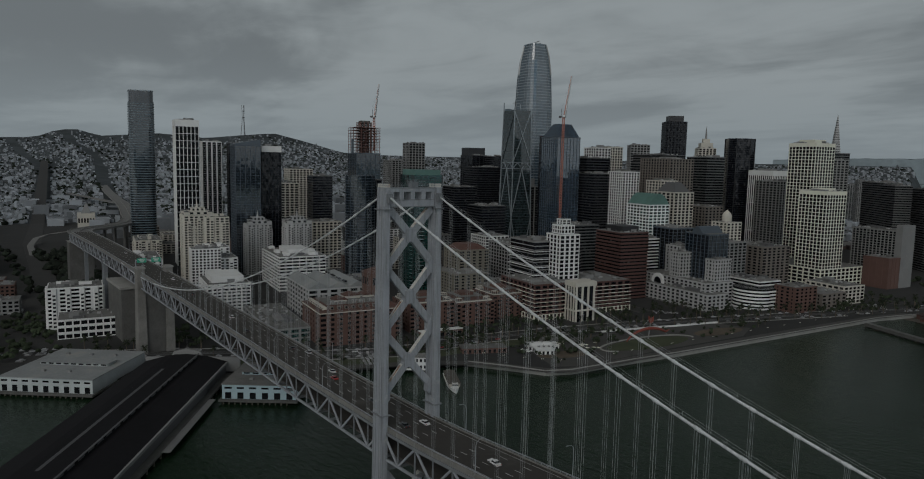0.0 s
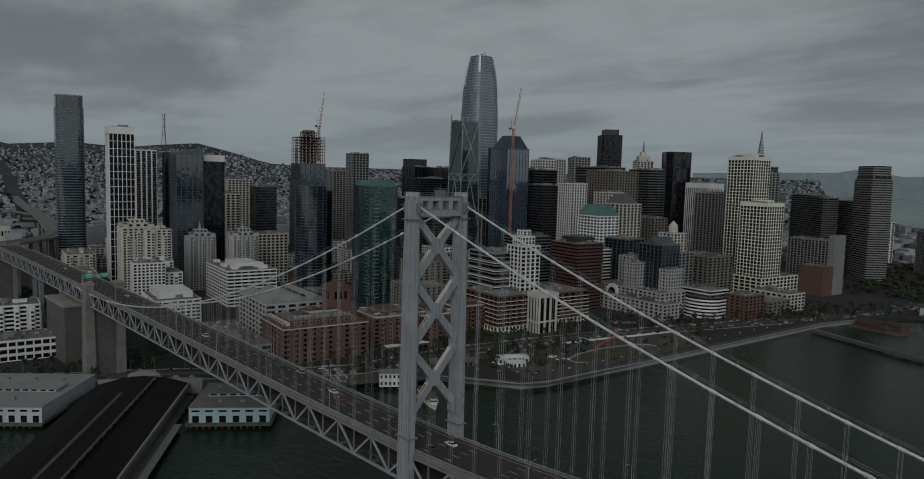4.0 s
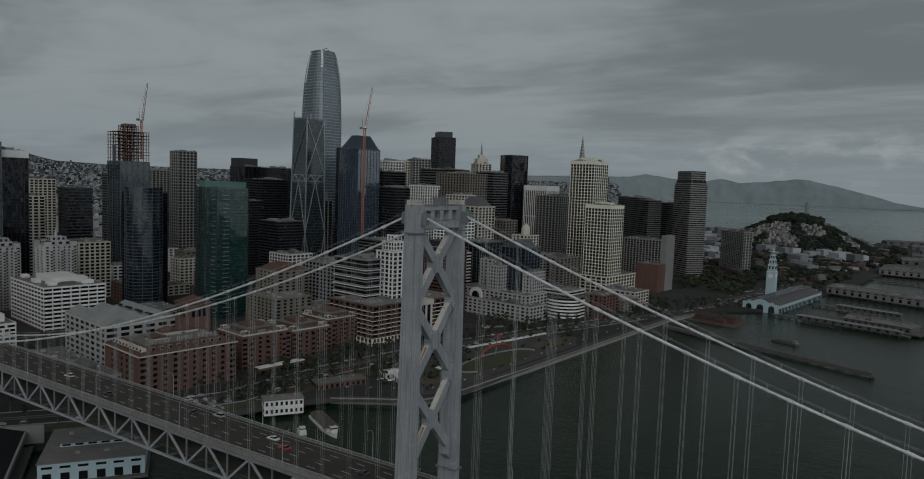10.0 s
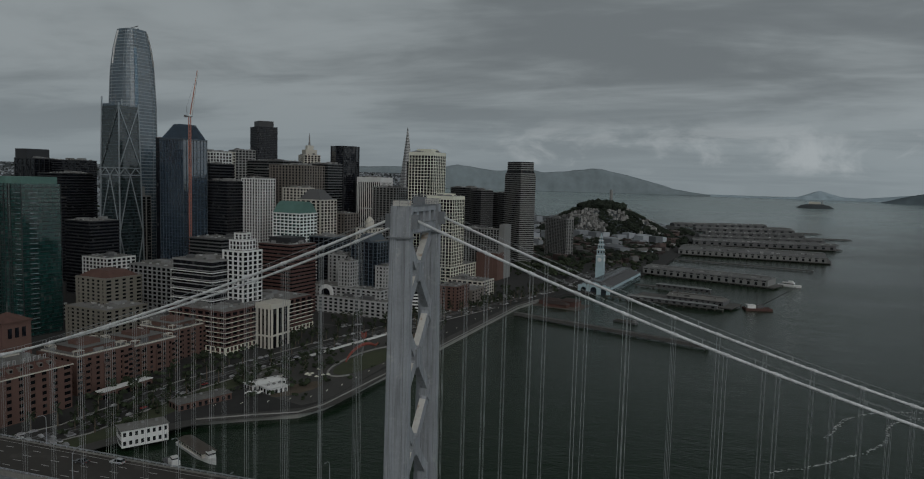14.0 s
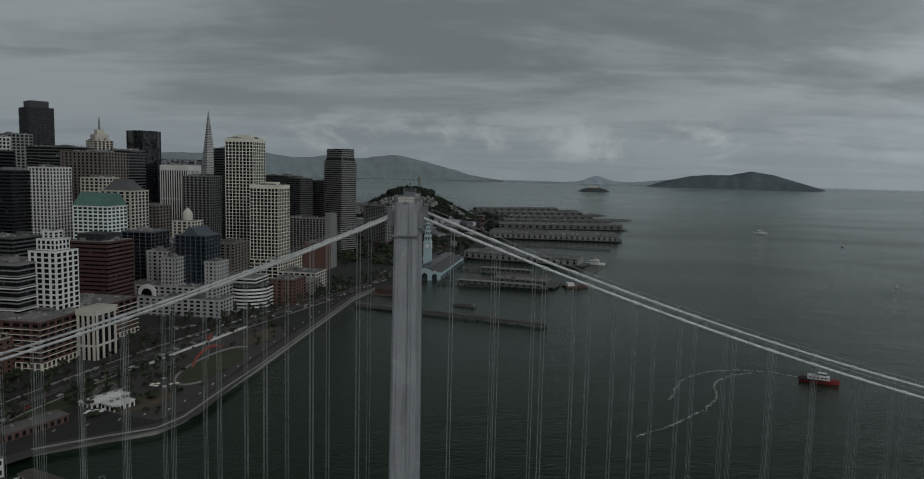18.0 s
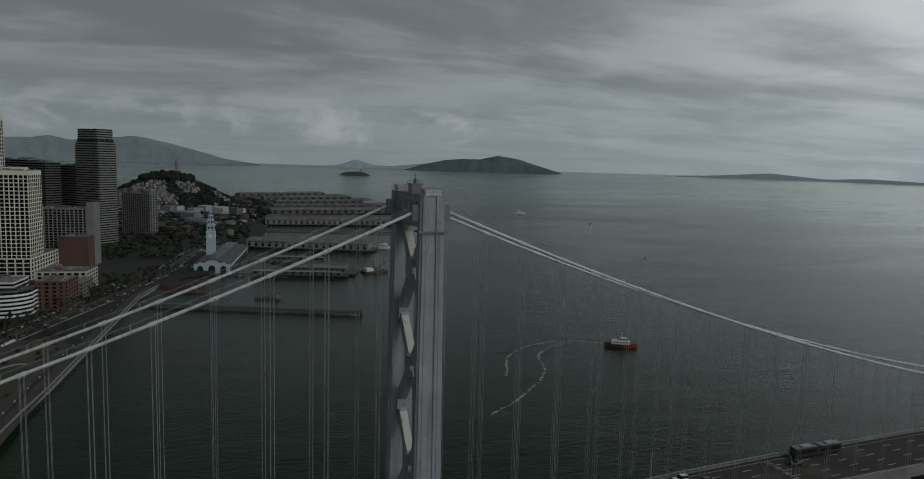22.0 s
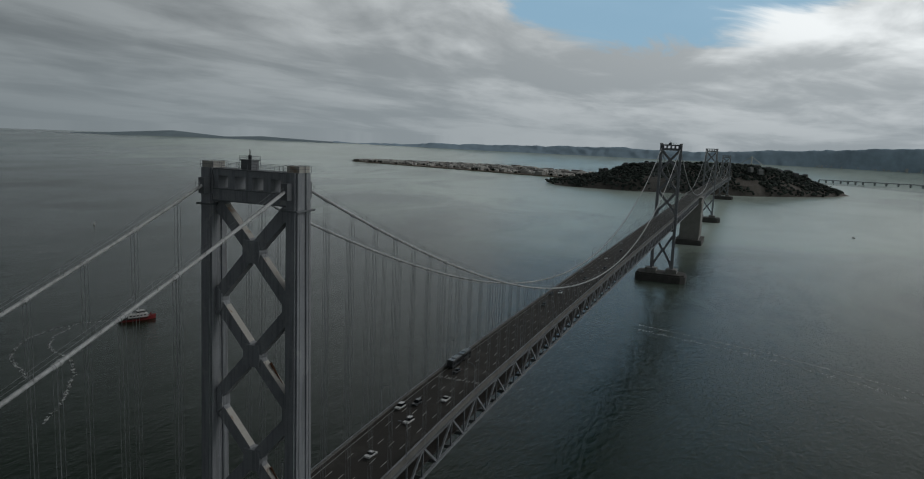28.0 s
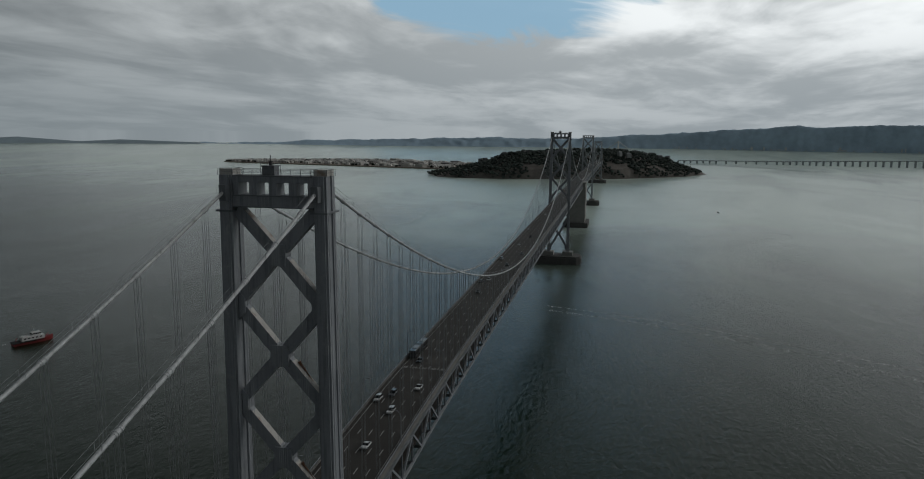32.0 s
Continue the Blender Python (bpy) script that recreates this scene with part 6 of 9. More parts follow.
def braced_tower():
    def plan(k):
        a = 19.5 - 4.2 * k
        return [(a, a * 0.96), (-a, a * 0.96), (-a, -a * 0.96), (a, -a * 0.96)]
    b = ring_tower(-632, 603, 238, plan, 4.2, 0.12, BLUE_STEEL, GLASS_TEAL, "slender faceted glass tower with white diagonal braces", slices=2)
    h = 238 - LAND
    def at(k, u, side):
        a = 19.9 - 4.2 * k
        return {0: (u * a, -a * 0.97, h * k), 1: (a, u * a * 0.97, h * k), 2: (u * a, a * 0.97, h * k), 3: (-a, u * a * 0.97, h * k)}[side]
    for side in range(4):
        out = ((0, 1, 0), (1, 0, 0))[side % 2]
        for ka, ua, kb, ub in ((1.0, 1, 0.66, -1), (1.0, 1 - 2 * (side % 2 == 1), 0.66, 1 - 2 * (side % 2 == 0)), (0.66, -1, 0.66, 1), (0.62, -1, 0.62, 1), (0.62, 0, 0.30, 1), (0.62, 0, 0.30, -1), (0.62, -1, 0.66, -0.5), (0.66, -0.5, 0.62, 0), (0.62, 0, 0.66, 0.5), (0.66, 0.5, 0.62, 1), (0.30, 1, 0.0, 0.2), (0.30, -1, 0.0, -0.2)):
            bm = bmesh.new()
            add_bar(bm, at(ka, ua, side), at(kb, ub, side), 1.15, 0.8, out)
            part("brace", bm, SILVER, b)
    for sx in (-1, 1):
        for sy in (-1, 1):
            bm = bmesh.new()
            add_bar(bm, (sx * 19.7, sy * 19.0, 0), (sx * 15.5, sy * 14.8, h + (12 if sx < 0 else 4)), 1.4, 1.4, (1, 0, 0))
            part("corner_post", bm, SILVER, b)
    bm = bmesh.new()
    add_prism(bm, [(-15, -14), (14, -14), (14, 14), (-15, 14)], h, h + 3, [(-15, -14), (-4, -14), (-4, 14), (-15, 14)])
    part("crown", bm, GLASS_PALE, b)
    bm = bmesh.new()
    add_tube(bm, [(-8, 0, h), (-8, 0, h + 16)], 0.35, 6)
    add_bar(bm, (-8, 0, h + 13), (-24, 6, h + 13.5), 0.6, 0.6)
    part("mast", bm, GREY_STONE, b)


braced_tower()


def serrated_tower():
    pts = []
    a, c, n = 27, 24, 6
    for i in range(n):
        pts += [(-a + 2 * a * i / n, -c), (-a + 2 * a * (i + 0.5) / n, -c - 1.6)]
    for i in range(n):
        pts += [(a, -c + 2 * c * i / n), (a + 1.6, -c + 2 * c * (i + 0.5) / n)]
    for i in range(n):
        pts += [(a - 2 * a * i / n, c), (a - 2 * a * (i + 0.5) / n, c + 1.6)]
    for i in range(n):
        pts += [(-a, c - 2 * c * i / n), (-a - 1.6, c - 2 * c * (i + 0.5) / n)]
    b = ring_tower(-843, 1283, 266, lambda k: pts, 3.9, 0.15, BLACK, GLASS_BLACK, "dark brown tower with serrated bays and set-back top", -42, slices=2)
    box_part("setback", (-19, -17, 260, 19, 17, 276), BLACK, b)


serrated_tower()


def pyramid_tower():
    def plan(k):
        a = 26 * (1 - k) + 0.5
        return [(a, a), (-a, a), (-a, -a), (a, -a)]
    b = ring_tower(-583, 1532, 287, plan, 3.9, 0.72, APT_GREY, GLASS_DARK, "pale pyramid tower ending in a needle spire", -42, slices=3)
    for s in (-1, 1):
        box_part("wing", (s * 4 - 2.5, -3, 90, s * 4 + 2.5, 3, 222), GREY_STONE, b)


pyramid_tower()

for spec in (
    (-420, 690, 30, 30, 138, CREAM, GLASS_DARK, "cream office tower behind lower blocks"), (-560, 690, 50, 46, 168, BLACK, GLASS_BLACK, "black glass office tower"),
    (-500, 780, 70, 40, 163, GREY_DARK, GLASS_DARK, "dark wide office slab with banded windows"), (-560, 860, 74, 46, 178, GREY_DARK, GLASS_DARK, "dark grey banded office slab"),
    (-640, 820, 40, 40, 190, CREAM, GLASS_DARK, "tan masonry office tower downtown"), (-500, 640, 46, 40, 145, BLACK, GLASS_BLACK, "black office tower with dark glazed walls"),
    (-700, 980, 50, 36, 200, GREY_STONE, GLASS_DARK, "grey office tower with fine bands"), (-480, 880, 44, 40, 175, GREY_DARK, GLASS_DARK, "grey banded office tower"),
    (-380, 920, 46, 36, 140, GREY_STONE, GLASS_DARK, "grey office tower among taller ones"), (-420, 1180, 60, 34, 190, GREY_DARK, GLASS_DARK, "dark office slab behind pale towers"),
    (-360, 1060, 40, 30, 176, GREY_STONE, GLASS_DARK, "grey stone office slab"), (-570, 720, 30, 30, 185, WHITE, GLASS_DARK, "white gridded office tower top"),
    (-720, 560, 46, 40, 118, BLACK, GLASS_BLACK, "dark banded office block"), (-760, 640, 50, 50, 150, BLACK, GLASS_BLACK, "dark glass office tower among others"),
    (-600, 520, 44, 40, 95, BLACK, GLASS_BLACK, "black banded office block"), (-530, 470, 40, 36, 60, WHITE, GLASS_DARK, "white office block with square windows"),
    (-860, 560, 30, 30, 190, GREY_STONE, GLASS_DARK, "pale slim hotel tower downtown"), (-900, 480, 44, 40, 150, GREY_DARK, GLASS_DARK, "dark glass office tower downtown"),
    (-820, 300, 36, 34, 120, CREAM, GLASS_DARK, "cream masonry office tower"), (-760, 330, 30, 30, 132, BLACK, GLASS_BLACK, "black glass residential tower"),
    (-950, 380, 40, 40, 140, CREAM, GLASS_DARK, "tan office tower with a green roof"), (-690, 300, 46, 40, 72, CREAM, GLASS_DARK, "tan industrial block with tall piers"),
    (-1010, 620, 50, 44, 160, GREY_STONE, GLASS_DARK, "grey banded office tower downtown"), (-460, 420, 50, 50, 30, GREY_STONE, GLASS_DARK, "low grey flat-roofed block"),
    (-440, 540, 50, 40, 80, GREY_DARK, GLASS_DARK, "dark banded office block"), (-410, 470, 60, 44, 62, GREY_DARK, GLASS_BLACK, "dark grey banded office block"),
    (-395, 400, 60, 40, 66, GREY_STONE, GLASS_BLACK, "grey banded office block with a flat roof")):
    cx, cy, w, d, z, wall, glass, label = spec
    T(cx, cy, w, d, z, -42 if cy > 960 else -9, 3.9, (0, 0) if wall in (GREY_DARK, BLACK) else (max(4, w // 4), max(4, d // 4)), 0.4, 0.4, wall, glass, label=label, max_floors=40, joined=True)


def red_roof_tower():
    b = T(-405, 335, 38, 36, 62, -9, 3.2, (9, 8), 0.42, 0.5, TAN, GLASS_DARK, label="tan apartment tower under a red hipped roof", plant=False, **APT)
    bm = bmesh.new()
    add_prism(bm, [(-17, -16), (17, -16), (17, 16), (-17, 16)], 58.6, 64, [(-10, -9), (10, -9), (10, 9), (-10, 9)])
    part("hipped_roof", bm, RED_TILE, b)
    T(-392, 318, 50, 40, 40, -9, 3.2, (12, 9), 0.42, 0.5, TAN, GLASS_DARK, label="tan stepped apartment wing", name="apartment_block")
    T(-362, 338, 40, 36, 30, -9, 3.2, (9, 8), 0.42, 0.5, TAN, GLASS_DARK, label="low tan apartment wing", name="apartment_block")


red_roof_tower()


# ---- the rest of the town ----
def in_land(x, y):
    edge = float(np.interp(y, [p[1] for p in SHORE], [p[0] for p in SHORE]))
    return x < edge


rnd = random.Random(11)
walls = (WHITE, CREAM, GREY_STONE, BROWN, GREY_DARK, BRICK)
count = 0
for turn, x0, x1, y0, y1 in ((-9, -1500, -300, -260, 880), (-42, -1500, -120, 960, 1900)):
    for gx in range(x0, x1, 62):
        for gy in range(y0, y1, 58):
            x, y = gx + rnd.uniform(-9, 9), gy + rnd.uniform(-9, 9)
            if -70 < y < 60 + max(0, -x - 700) * 0.25 and x > -1500 or not in_land(x + 95, y) or (y < 60 and x > -520):
                continue
            if any(math.hypot(x - a, y - b) < r + 24 for a, b, r in PLACED):
                continue
            dist = math.hypot(x - 120, y + 150)
            if dist > 1350 or count > 100:
                continue
            count += 1
            w, d = rnd.uniform(22, 40), rnd.uniform(22, 40)
            z = LAND + rnd.choice((11, 13, 16, 20, 24, 30, 40)) * (1.3 if y > 500 else 1.0)
            wall = rnd.choice(walls)
            T(x, y, w, d, z, turn, 3.9, (max(4, round(w / 4.4)), max(4, round(d / 4.4))), 0.5, 0.45, wall, GLASS_DARK, label={WHITE: "white", CREAM: "cream", GREY_STONE: "grey stone", BROWN: "brown", GREY_DARK: "dark grey", BRICK: "red brick"}[wall] + " mid-rise town block with a flat roof", max_floors=12, joined=True, **LOW)


def boxes_stuff(name, items, material, label, category, roofs=None):
    """Many small houses as one object: walls and pitched or flat tops."""
    verts, faces = [], []
    for x, y, z, w, d, h, a, pitch in items:
        c, s = math.cos(a), math.sin(a)
        n = len(verts)
        for zz in (z - 6, z + h):
            for u, v in ((-w, -d), (w, -d), (w, d), (-w, d)):
                verts.append((x + (u * c - v * s) / 2, y + (u * s + v * c) / 2, zz))
        faces += [(n, n + 1, n + 5, n + 4), (n + 1, n + 2, n + 6, n + 5), (n + 2, n + 3, n + 7, n + 6), (n + 3, n, n + 4, n + 7)]
        if pitch:
            m = len(verts)
            for u in (-w, w):
                verts.append((x + u * c / 2, y + u * s / 2, z + h + pitch))
            faces += [(n + 4, n + 5, m + 1, m), (n + 6, n + 7, m, m + 1), (n + 5, n + 6, m + 1), (n + 7, n + 4, m)]
        else:
            faces.append((n + 4, n + 5, n + 6, n + 7))
    me = bpy.data.meshes.new(name)
    me.from_pydata(verts, [], faces)
    me.materials.append(material)
    return tagged(new(name, me), label, category, kind="stuff")


ICO = None


def clumps(name, items, material, label, category, parent=None, kind="stuff"):
    """Leaf masses: uneven many-sided clumps at (x, y, z, radius)."""
    global ICO
    if ICO is None:
        bm = bmesh.new()
        bmesh.ops.create_icosphere(bm, subdivisions=1, radius=1)
        ICO = (np.array([v.co[:] for v in bm.verts]), np.array([[v.index for v in f.verts] for f in bm.faces]))
        bm.free()
    base, tris = ICO
    g = np.random.RandomState(len(items) + 5)
    verts, faces = [], []
    for i, (x, y, z, r) in enumerate(items):
        v = base * (r * g.uniform(0.62, 1.25, (len(base), 1))) * np.array([1, 1, 0.78]) + np.array([x, y, z])
        verts.append(v)
        faces.append(tris + i * len(base))
    me = bpy.data.meshes.new(name)
    me.from_pydata(np.concatenate(verts).tolist(), [], np.concatenate(faces).tolist())
    me.materials.append(material)
    ob = new(name, me)
    if parent:
        ob.parent = parent
        return tagged(ob, label, kind=kind)
    return tagged(ob, label, category, kind=kind)


def far_town():
    g = random.Random(5)
    items, trees = [], []
    for i in range(36000):
        az = g.uniform(108.5, 186)
        r = 1500 * (4450 / 1500) ** g.random()
        p = polar(az, r)
        z = west_height(az, r)
        if abs(p.y - np.interp(p.x, [-3000, -1500], [225, 42])) < 22 or abs(p.y - np.interp(p.x, [-3400, -1500], [480, 205])) < 22:
            continue
        k = ramp(WEST, az)
        if z > 0.86 * k and g.random() < 0.75 and k > 240:
            continue
        if g.random() < 0.12:
            trees.append((p.x, p.y, z + 3, g.uniform(4, 10)))
            continue
        w, d = g.uniform(5, 11), g.uniform(5, 10)
        h = g.choice((3.5, 4, 5, 6, 7)) * (1.0 if g.random() < 0.96 else 2.6)
        items.append((p.x, p.y, z, w, d, h, radians(-9 + 90 * g.randrange(2)), g.choice((0, 0, 2.5))))
    for i in range(900):
        x, y = g.uniform(-2300, -900), g.uniform(-500, 1700)
        if math.hypot(x, y) < 1180 or abs(y) < 60:
            continue
        items.append((x, y, LAND, g.uniform(18, 45), g.uniform(18, 45), g.choice((8, 12, 15, 22, 30)), radians(-9), 0))
    for i in range(420):
        x, y = g.uniform(-1100, 60), g.uniform(1350, 2650)
        if in_land(x + 60, y) and not any(math.hypot(x - a, y - b) < r + 20 for a, b, r in PLACED):
            items.append((x, y, LAND, g.uniform(16, 40), g.uniform(14, 36), g.choice((6, 9, 12, 15, 20)), radians(-42), g.choice((0, 0, 2))))
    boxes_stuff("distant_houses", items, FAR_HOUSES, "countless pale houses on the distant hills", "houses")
    clumps("distant_trees", trees, TREE_DARK, "dark tree clumps among distant houses", "trees")


far_town()


def hill_mound(name, cx, cy, rx, ry, h, material, label, seed):
    bm = bmesh.new()
    n, m = 28, 9
    rows = []
    for j in range(m):
        k = j / (m - 1)
        rows.append([bm.verts.new((cx + rx * (1 - k) * math.cos(2 * math.pi * i / n), cy + ry * (1 - k) * math.sin(2 * math.pi * i / n),
                                   LAND - 0.5 + h * (math.sin(k * math.pi / 2) ** 1.4) * (1 + 0.12 * noise.noise(Vector((i * 0.5, j * 0.6, seed)))))) for i in range(n)])
    for a, b in zip(rows, rows[1:]):
        for i in range(n):
            bm.faces.new((a[i], a[(i + 1) % n], b[(i + 1) % n], b[i]))
    return tagged(part(name, bm, material, None, smooth=True), label, "hill", kind="structure")


def telegraph_hill():
    cx, cy = -130, 1985
    hill_mound("wooded_hill", cx, cy, 215, 290, 84, HILLSIDE, "steep hill covered with houses and dark trees", 4.0)
    g = random.Random(8)
    hs, ts = [], []
    for i in range(3000):
        a, k = g.uniform(0, 6.283), math.sqrt(g.random())
        z = LAND + 82 * math.sin((1 - k) * math.pi / 2) ** 1.4
        x, y = cx + 215 * k * math.cos(a), cy + 290 * k * math.sin(a)
        wood = noise.noise(Vector((x * 0.016, y * 0.012, z * 0.02 + 3)))
        if k < 0.33 or wood > 0.04 or k > 0.8 and g.random() < 0.75:
            r = g.uniform(5, 10.5) if k < 0.33 else g.uniform(3, 7.5)
            ts.append((x, y, z + 0.5 * r + (7 * g.random() if k < 0.33 else 0), r))
        else:
            hs.append((x, y, z, g.uniform(4, 8), g.uniform(4, 8), g.choice((4, 5, 6, 8)), g.uniform(0, 3), g.choice((0, 0, 2))))
    boxes_stuff("hill_houses", hs, HILL_HOUSES, "pale houses stacked on a steep hill", "houses")
    clumps("hill_trees", ts, TREE_DARK, "dark trees crowning a steep hill", "trees")
    t = root("memorial_tower", cx + 28, cy, LAND + 82, 0, "slim fluted memorial tower on a hilltop", "tower")
    bm = bmesh.new()
    add_tube(bm, [(0, 0, 0), (0, 0, 36), (0, 0, 36.5), (0, 0, 42)], [5, 4.4, 4.8, 4.6], 14)
    part("shaft", bm, GREY_STONE, t)
    bm = bmesh.new()
    add_tube(bm, [(0, 0, 42), (0, 0, 45)], 3.4, 14)
    part("lantern", bm, GREY_STONE, t)


telegraph_hill()
g = random.Random(88)
low = []
while len(low) < 420:
    x, y = g.uniform(-460, 90), g.uniform(1150, 2050)
    if in_land(x + 40, y) and math.hypot((x + 130) / 215, (y - 1985) / 290) > 1 and not any(math.hypot(x - a, y - b) < r + 12 for a, b, r in PLACED):
        low.append((x, y, LAND, g.uniform(9, 30), g.uniform(8, 18), g.choice((4, 5, 6, 8, 11)), radians(-42 + 90 * g.randrange(2)), g.choice((0, 0, 1.5))))
boxes_stuff("harbour_blocks", low[:310], DARK_ROOFS, "low reddish brown blocks behind the harbour road", "houses")
boxes_stuff("harbour_blocks", low[310:], HILL_HOUSES, "low pale blocks behind the harbour road", "houses")
clumps("park_trees", [(random.uniform(-330, 40), random.uniform(1130, 1750), LAND + 4, random.uniform(5, 11)) for i in range(330)], TREE_DARK, "dark park trees behind the waterfront", "trees")
rows = []
while len(rows) < 1500:
    x, y = g.uniform(-320, 150), g.uniform(1240, 2250)
    if in_land(x + 24, y) and noise.noise(Vector((x * 0.01, y * 0.006, 2))) > -0.2:
        rows.append((x, y, LAND + 3, g.uniform(3.5, 8.5)))
clumps("harbour_trees", rows, TREE_DARK, "dark rows of trees along the harbour road", "trees")


def radio_mast():
    p = polar(160.9, 4480)
    z = west_height(160.9, 4480)
    m = root("radio_mast", p.x, p.y, z - 4, 20, "tall three-legged radio mast on the ridge", "mast")
    h = elev(4.2, 4480) - z
    for i in range(3):
        a = 2 * math.pi * i / 3
        bm = bmesh.new()
        add_bar(bm, (16 * math.cos(a), 16 * math.sin(a), 0), (6 * math.cos(a), 6 * math.sin(a), h * 0.6), 2.2, 2.2, (1, 0, 0))
        add_bar(bm, (6 * math.cos(a), 6 * math.sin(a), h * 0.6), (9 * math.cos(a), 9 * math.sin(a), h), 1.8, 1.8, (1, 0, 0))
        part("mast_leg", bm, GREY_DARK, m)
    for k in (0.35, 0.6, 0.8):
        bm = bmesh.new()
        add_tube(bm, [(0, 0, h * k), (0, 0, h * k + 2.5)], 9, 6)
        part("platform", bm, GREY_DARK, m)


radio_mast()


def freeway():
    strip("freeway_deck", [(-685, 0, 65.2), (-730, 10, 63.5), (-775, 34, 61), (-828, 62, 58), (-900, 92, 55), (-1000, 120, 53), (-1100, 136, 52), (-1300, 172, 49), (-1520, 207, 46), (-2020, 274, 44), (-2600, 354, 52), (-3380, 480, 70)], 25, 50, FREEWAY, "pale elevated freeway curving into the town", "road", 2.2)
    strip("freeway_ramp", [(-760, 14, 61), (-850, 24, 54), (-960, 40, 42), (-1060, 44, 30), (-1130, 24, 20), (-1120, 0, 14), (-1060, -14, 9), (-980, -18, 5)], 9, 30, FREEWAY, "pale curling freeway ramp", "road", 1.5)
    strip("freeway_branch", [(-1520, 200, 44), (-1800, 196, 40), (-2190, 192, 34), (-2600, 230, 40)], 16, 30, FREEWAY, "pale freeway branch crossing the flat town", "road", 1.5)
    for off in (-12.2, 0.0, 12.2):
        strip("freeway_barrier", [(-690, 0, 66.2), (-730, 10, 64.5), (-775, 34, 62), (-828, 62, 59), (-900, 92, 56), (-1000, 120, 54), (-1100, 136, 53), (-1300, 172, 50), (-1520, 207, 47)], 0.6, 50, CONCRETE, "pale concrete barrier along the freeway", "barrier", 1.0, offset=off)
    for x, y, z in ((-775, 34, 61), (-850, 74, 57), (-930, 102, 54), (-1020, 124, 52), (-1120, 140, 51), (-1230, 160, 50), (-1350, 180, 48)):
        v = root("freeway_bent", x, y, 0, 20, "concrete bent carrying the elevated freeway", "pier", "bents of the freeway")
        for s in (-1, 1):
            box_part("column", (-1.4, s * 8 - 1.4, LAND, 1.4, s * 8 + 1.4, z - 4), CONCRETE_DARK, v)
        box_part("cap_beam", (-1.6, -11, z - 4, 1.6, 11, z - 2.3), CONCRETE_DARK, v)
    t = root("old_brick_hall", -1400, 118, LAND, -9, "tan hall with a pointed cap roof beside the freeway", "building", "city buildings")
    box_part("wall_shell", (-18, -16, 0, 18, 16, 36), CREAM, t)
    for i in range(6):
        piece("hall_window", (0.4, 3.0, 9), GLASS_DARK, t, 18, -13 + 5.2 * i, 22)
    bm = bmesh.new()
    add_prism(bm, [(-10, -9), (10, -9), (10, 9), (-10, 9)], 36, 56, [(-1, -1), (1, -1), (1, 1), (-1, 1)])
    part("pointed_roof", bm, GREY_STONE, t)
    strip("far_avenue", [(-480, -70, LAND + 0.2), (-630, -46, LAND + 0.2), (-760, -30, LAND + 0.2), (-890, -20, LAND + 0.2), (-1140, -4, LAND + 0.3), (-1500, 42, LAND + 1), (-2080, 114, 46), (-2600, 178, 78), (-3200, 250, 118)], 26, 4, ASPHALT, "long dark straight avenue", "road")
    g = random.Random(4)
    clumps("ramp_trees", [(g.uniform(-1000, -640), g.uniform(-20, 30), LAND + 4, g.uniform(4, 8)) for i in range(110)] + [(g.uniform(-1100, -520), g.choice((-50, -78)) + g.uniform(-5, 5), LAND + 4, g.uniform(3, 6)) for i in range(60)], TREE_DARK, "dark trees under the freeway ramps", "trees")


freeway()
g = root("sign_gantry", -372, 0, road_z(-372), 0, "pair of green overhead road signs on a gantry", "road sign")
for s in (-1, 1):
    box_part("gantry_post", (-0.3, s * 9.4 - 0.3, 0, 0.3, s * 9.4 + 0.3, 8.2), STEEL, g)
box_part("gantry_beam", (-0.25, -9.4, 7.2, 0.25, 9.4, 8.0), STEEL, g)
for y in (-5.2, 5.2):
    sign = box_part("sign_panel", (0.3, y - 3.4, 5.6, 0.5, y + 3.4, 9.0), SIGN_GREEN, g)
    for k in range(3):
        piece("sign_bar", (0.06, 4.6 - k, 0.35), WHITE, sign, 0.53, y, 8.2 - 0.9 * k)


# ---- the waterfront ----
EMBARCADERO = [(-440, -330), (-408, -150), (-376, -50), (-326, 40), (-280, 100), (-258, 150), (-254, 240), (-240, 310), (-222, 380), (-196, 460), (-166, 545), (-138, 625), (-112, 700), (-88, 775), (-78, 850), (-58, 960), (-20, 1090), (20, 1250), (50, 1450), (90, 1700)]
strip("waterfront_road", EMBARCADERO, 24, LAND + 0.12, ASPHALT, "wide dark waterfront boulevard", "road")
strip("grass_verge", EMBARCADERO[3:8], 15, LAND + 0.14, GRASS, "worn grass verge beside the boulevard", "lawn", offset=-22)
strip("kerb_line", EMBARCADERO[2:12], 1.5, LAND + 0.26, CONCRETE, "pale kerb along the boulevard", "kerb", 0.3, offset=-13)
strip("kerb_line", EMBARCADERO[2:12], 1.2, LAND + 0.26, CONCRETE, "pale kerb along the boulevard", "kerb", 0.3, offset=13)
strip("tram_median", EMBARCADERO[2:], 6, LAND + 0.30, PAVING, "pale tram reservation along the boulevard", "median", 0.3)
for off in (-2, 2):
    strip("tram_rail", EMBARCADERO[2:], 0.5, LAND + 0.36, STEEL_DARK, "dark steel tram track", "rail", 0.1, offset=off)
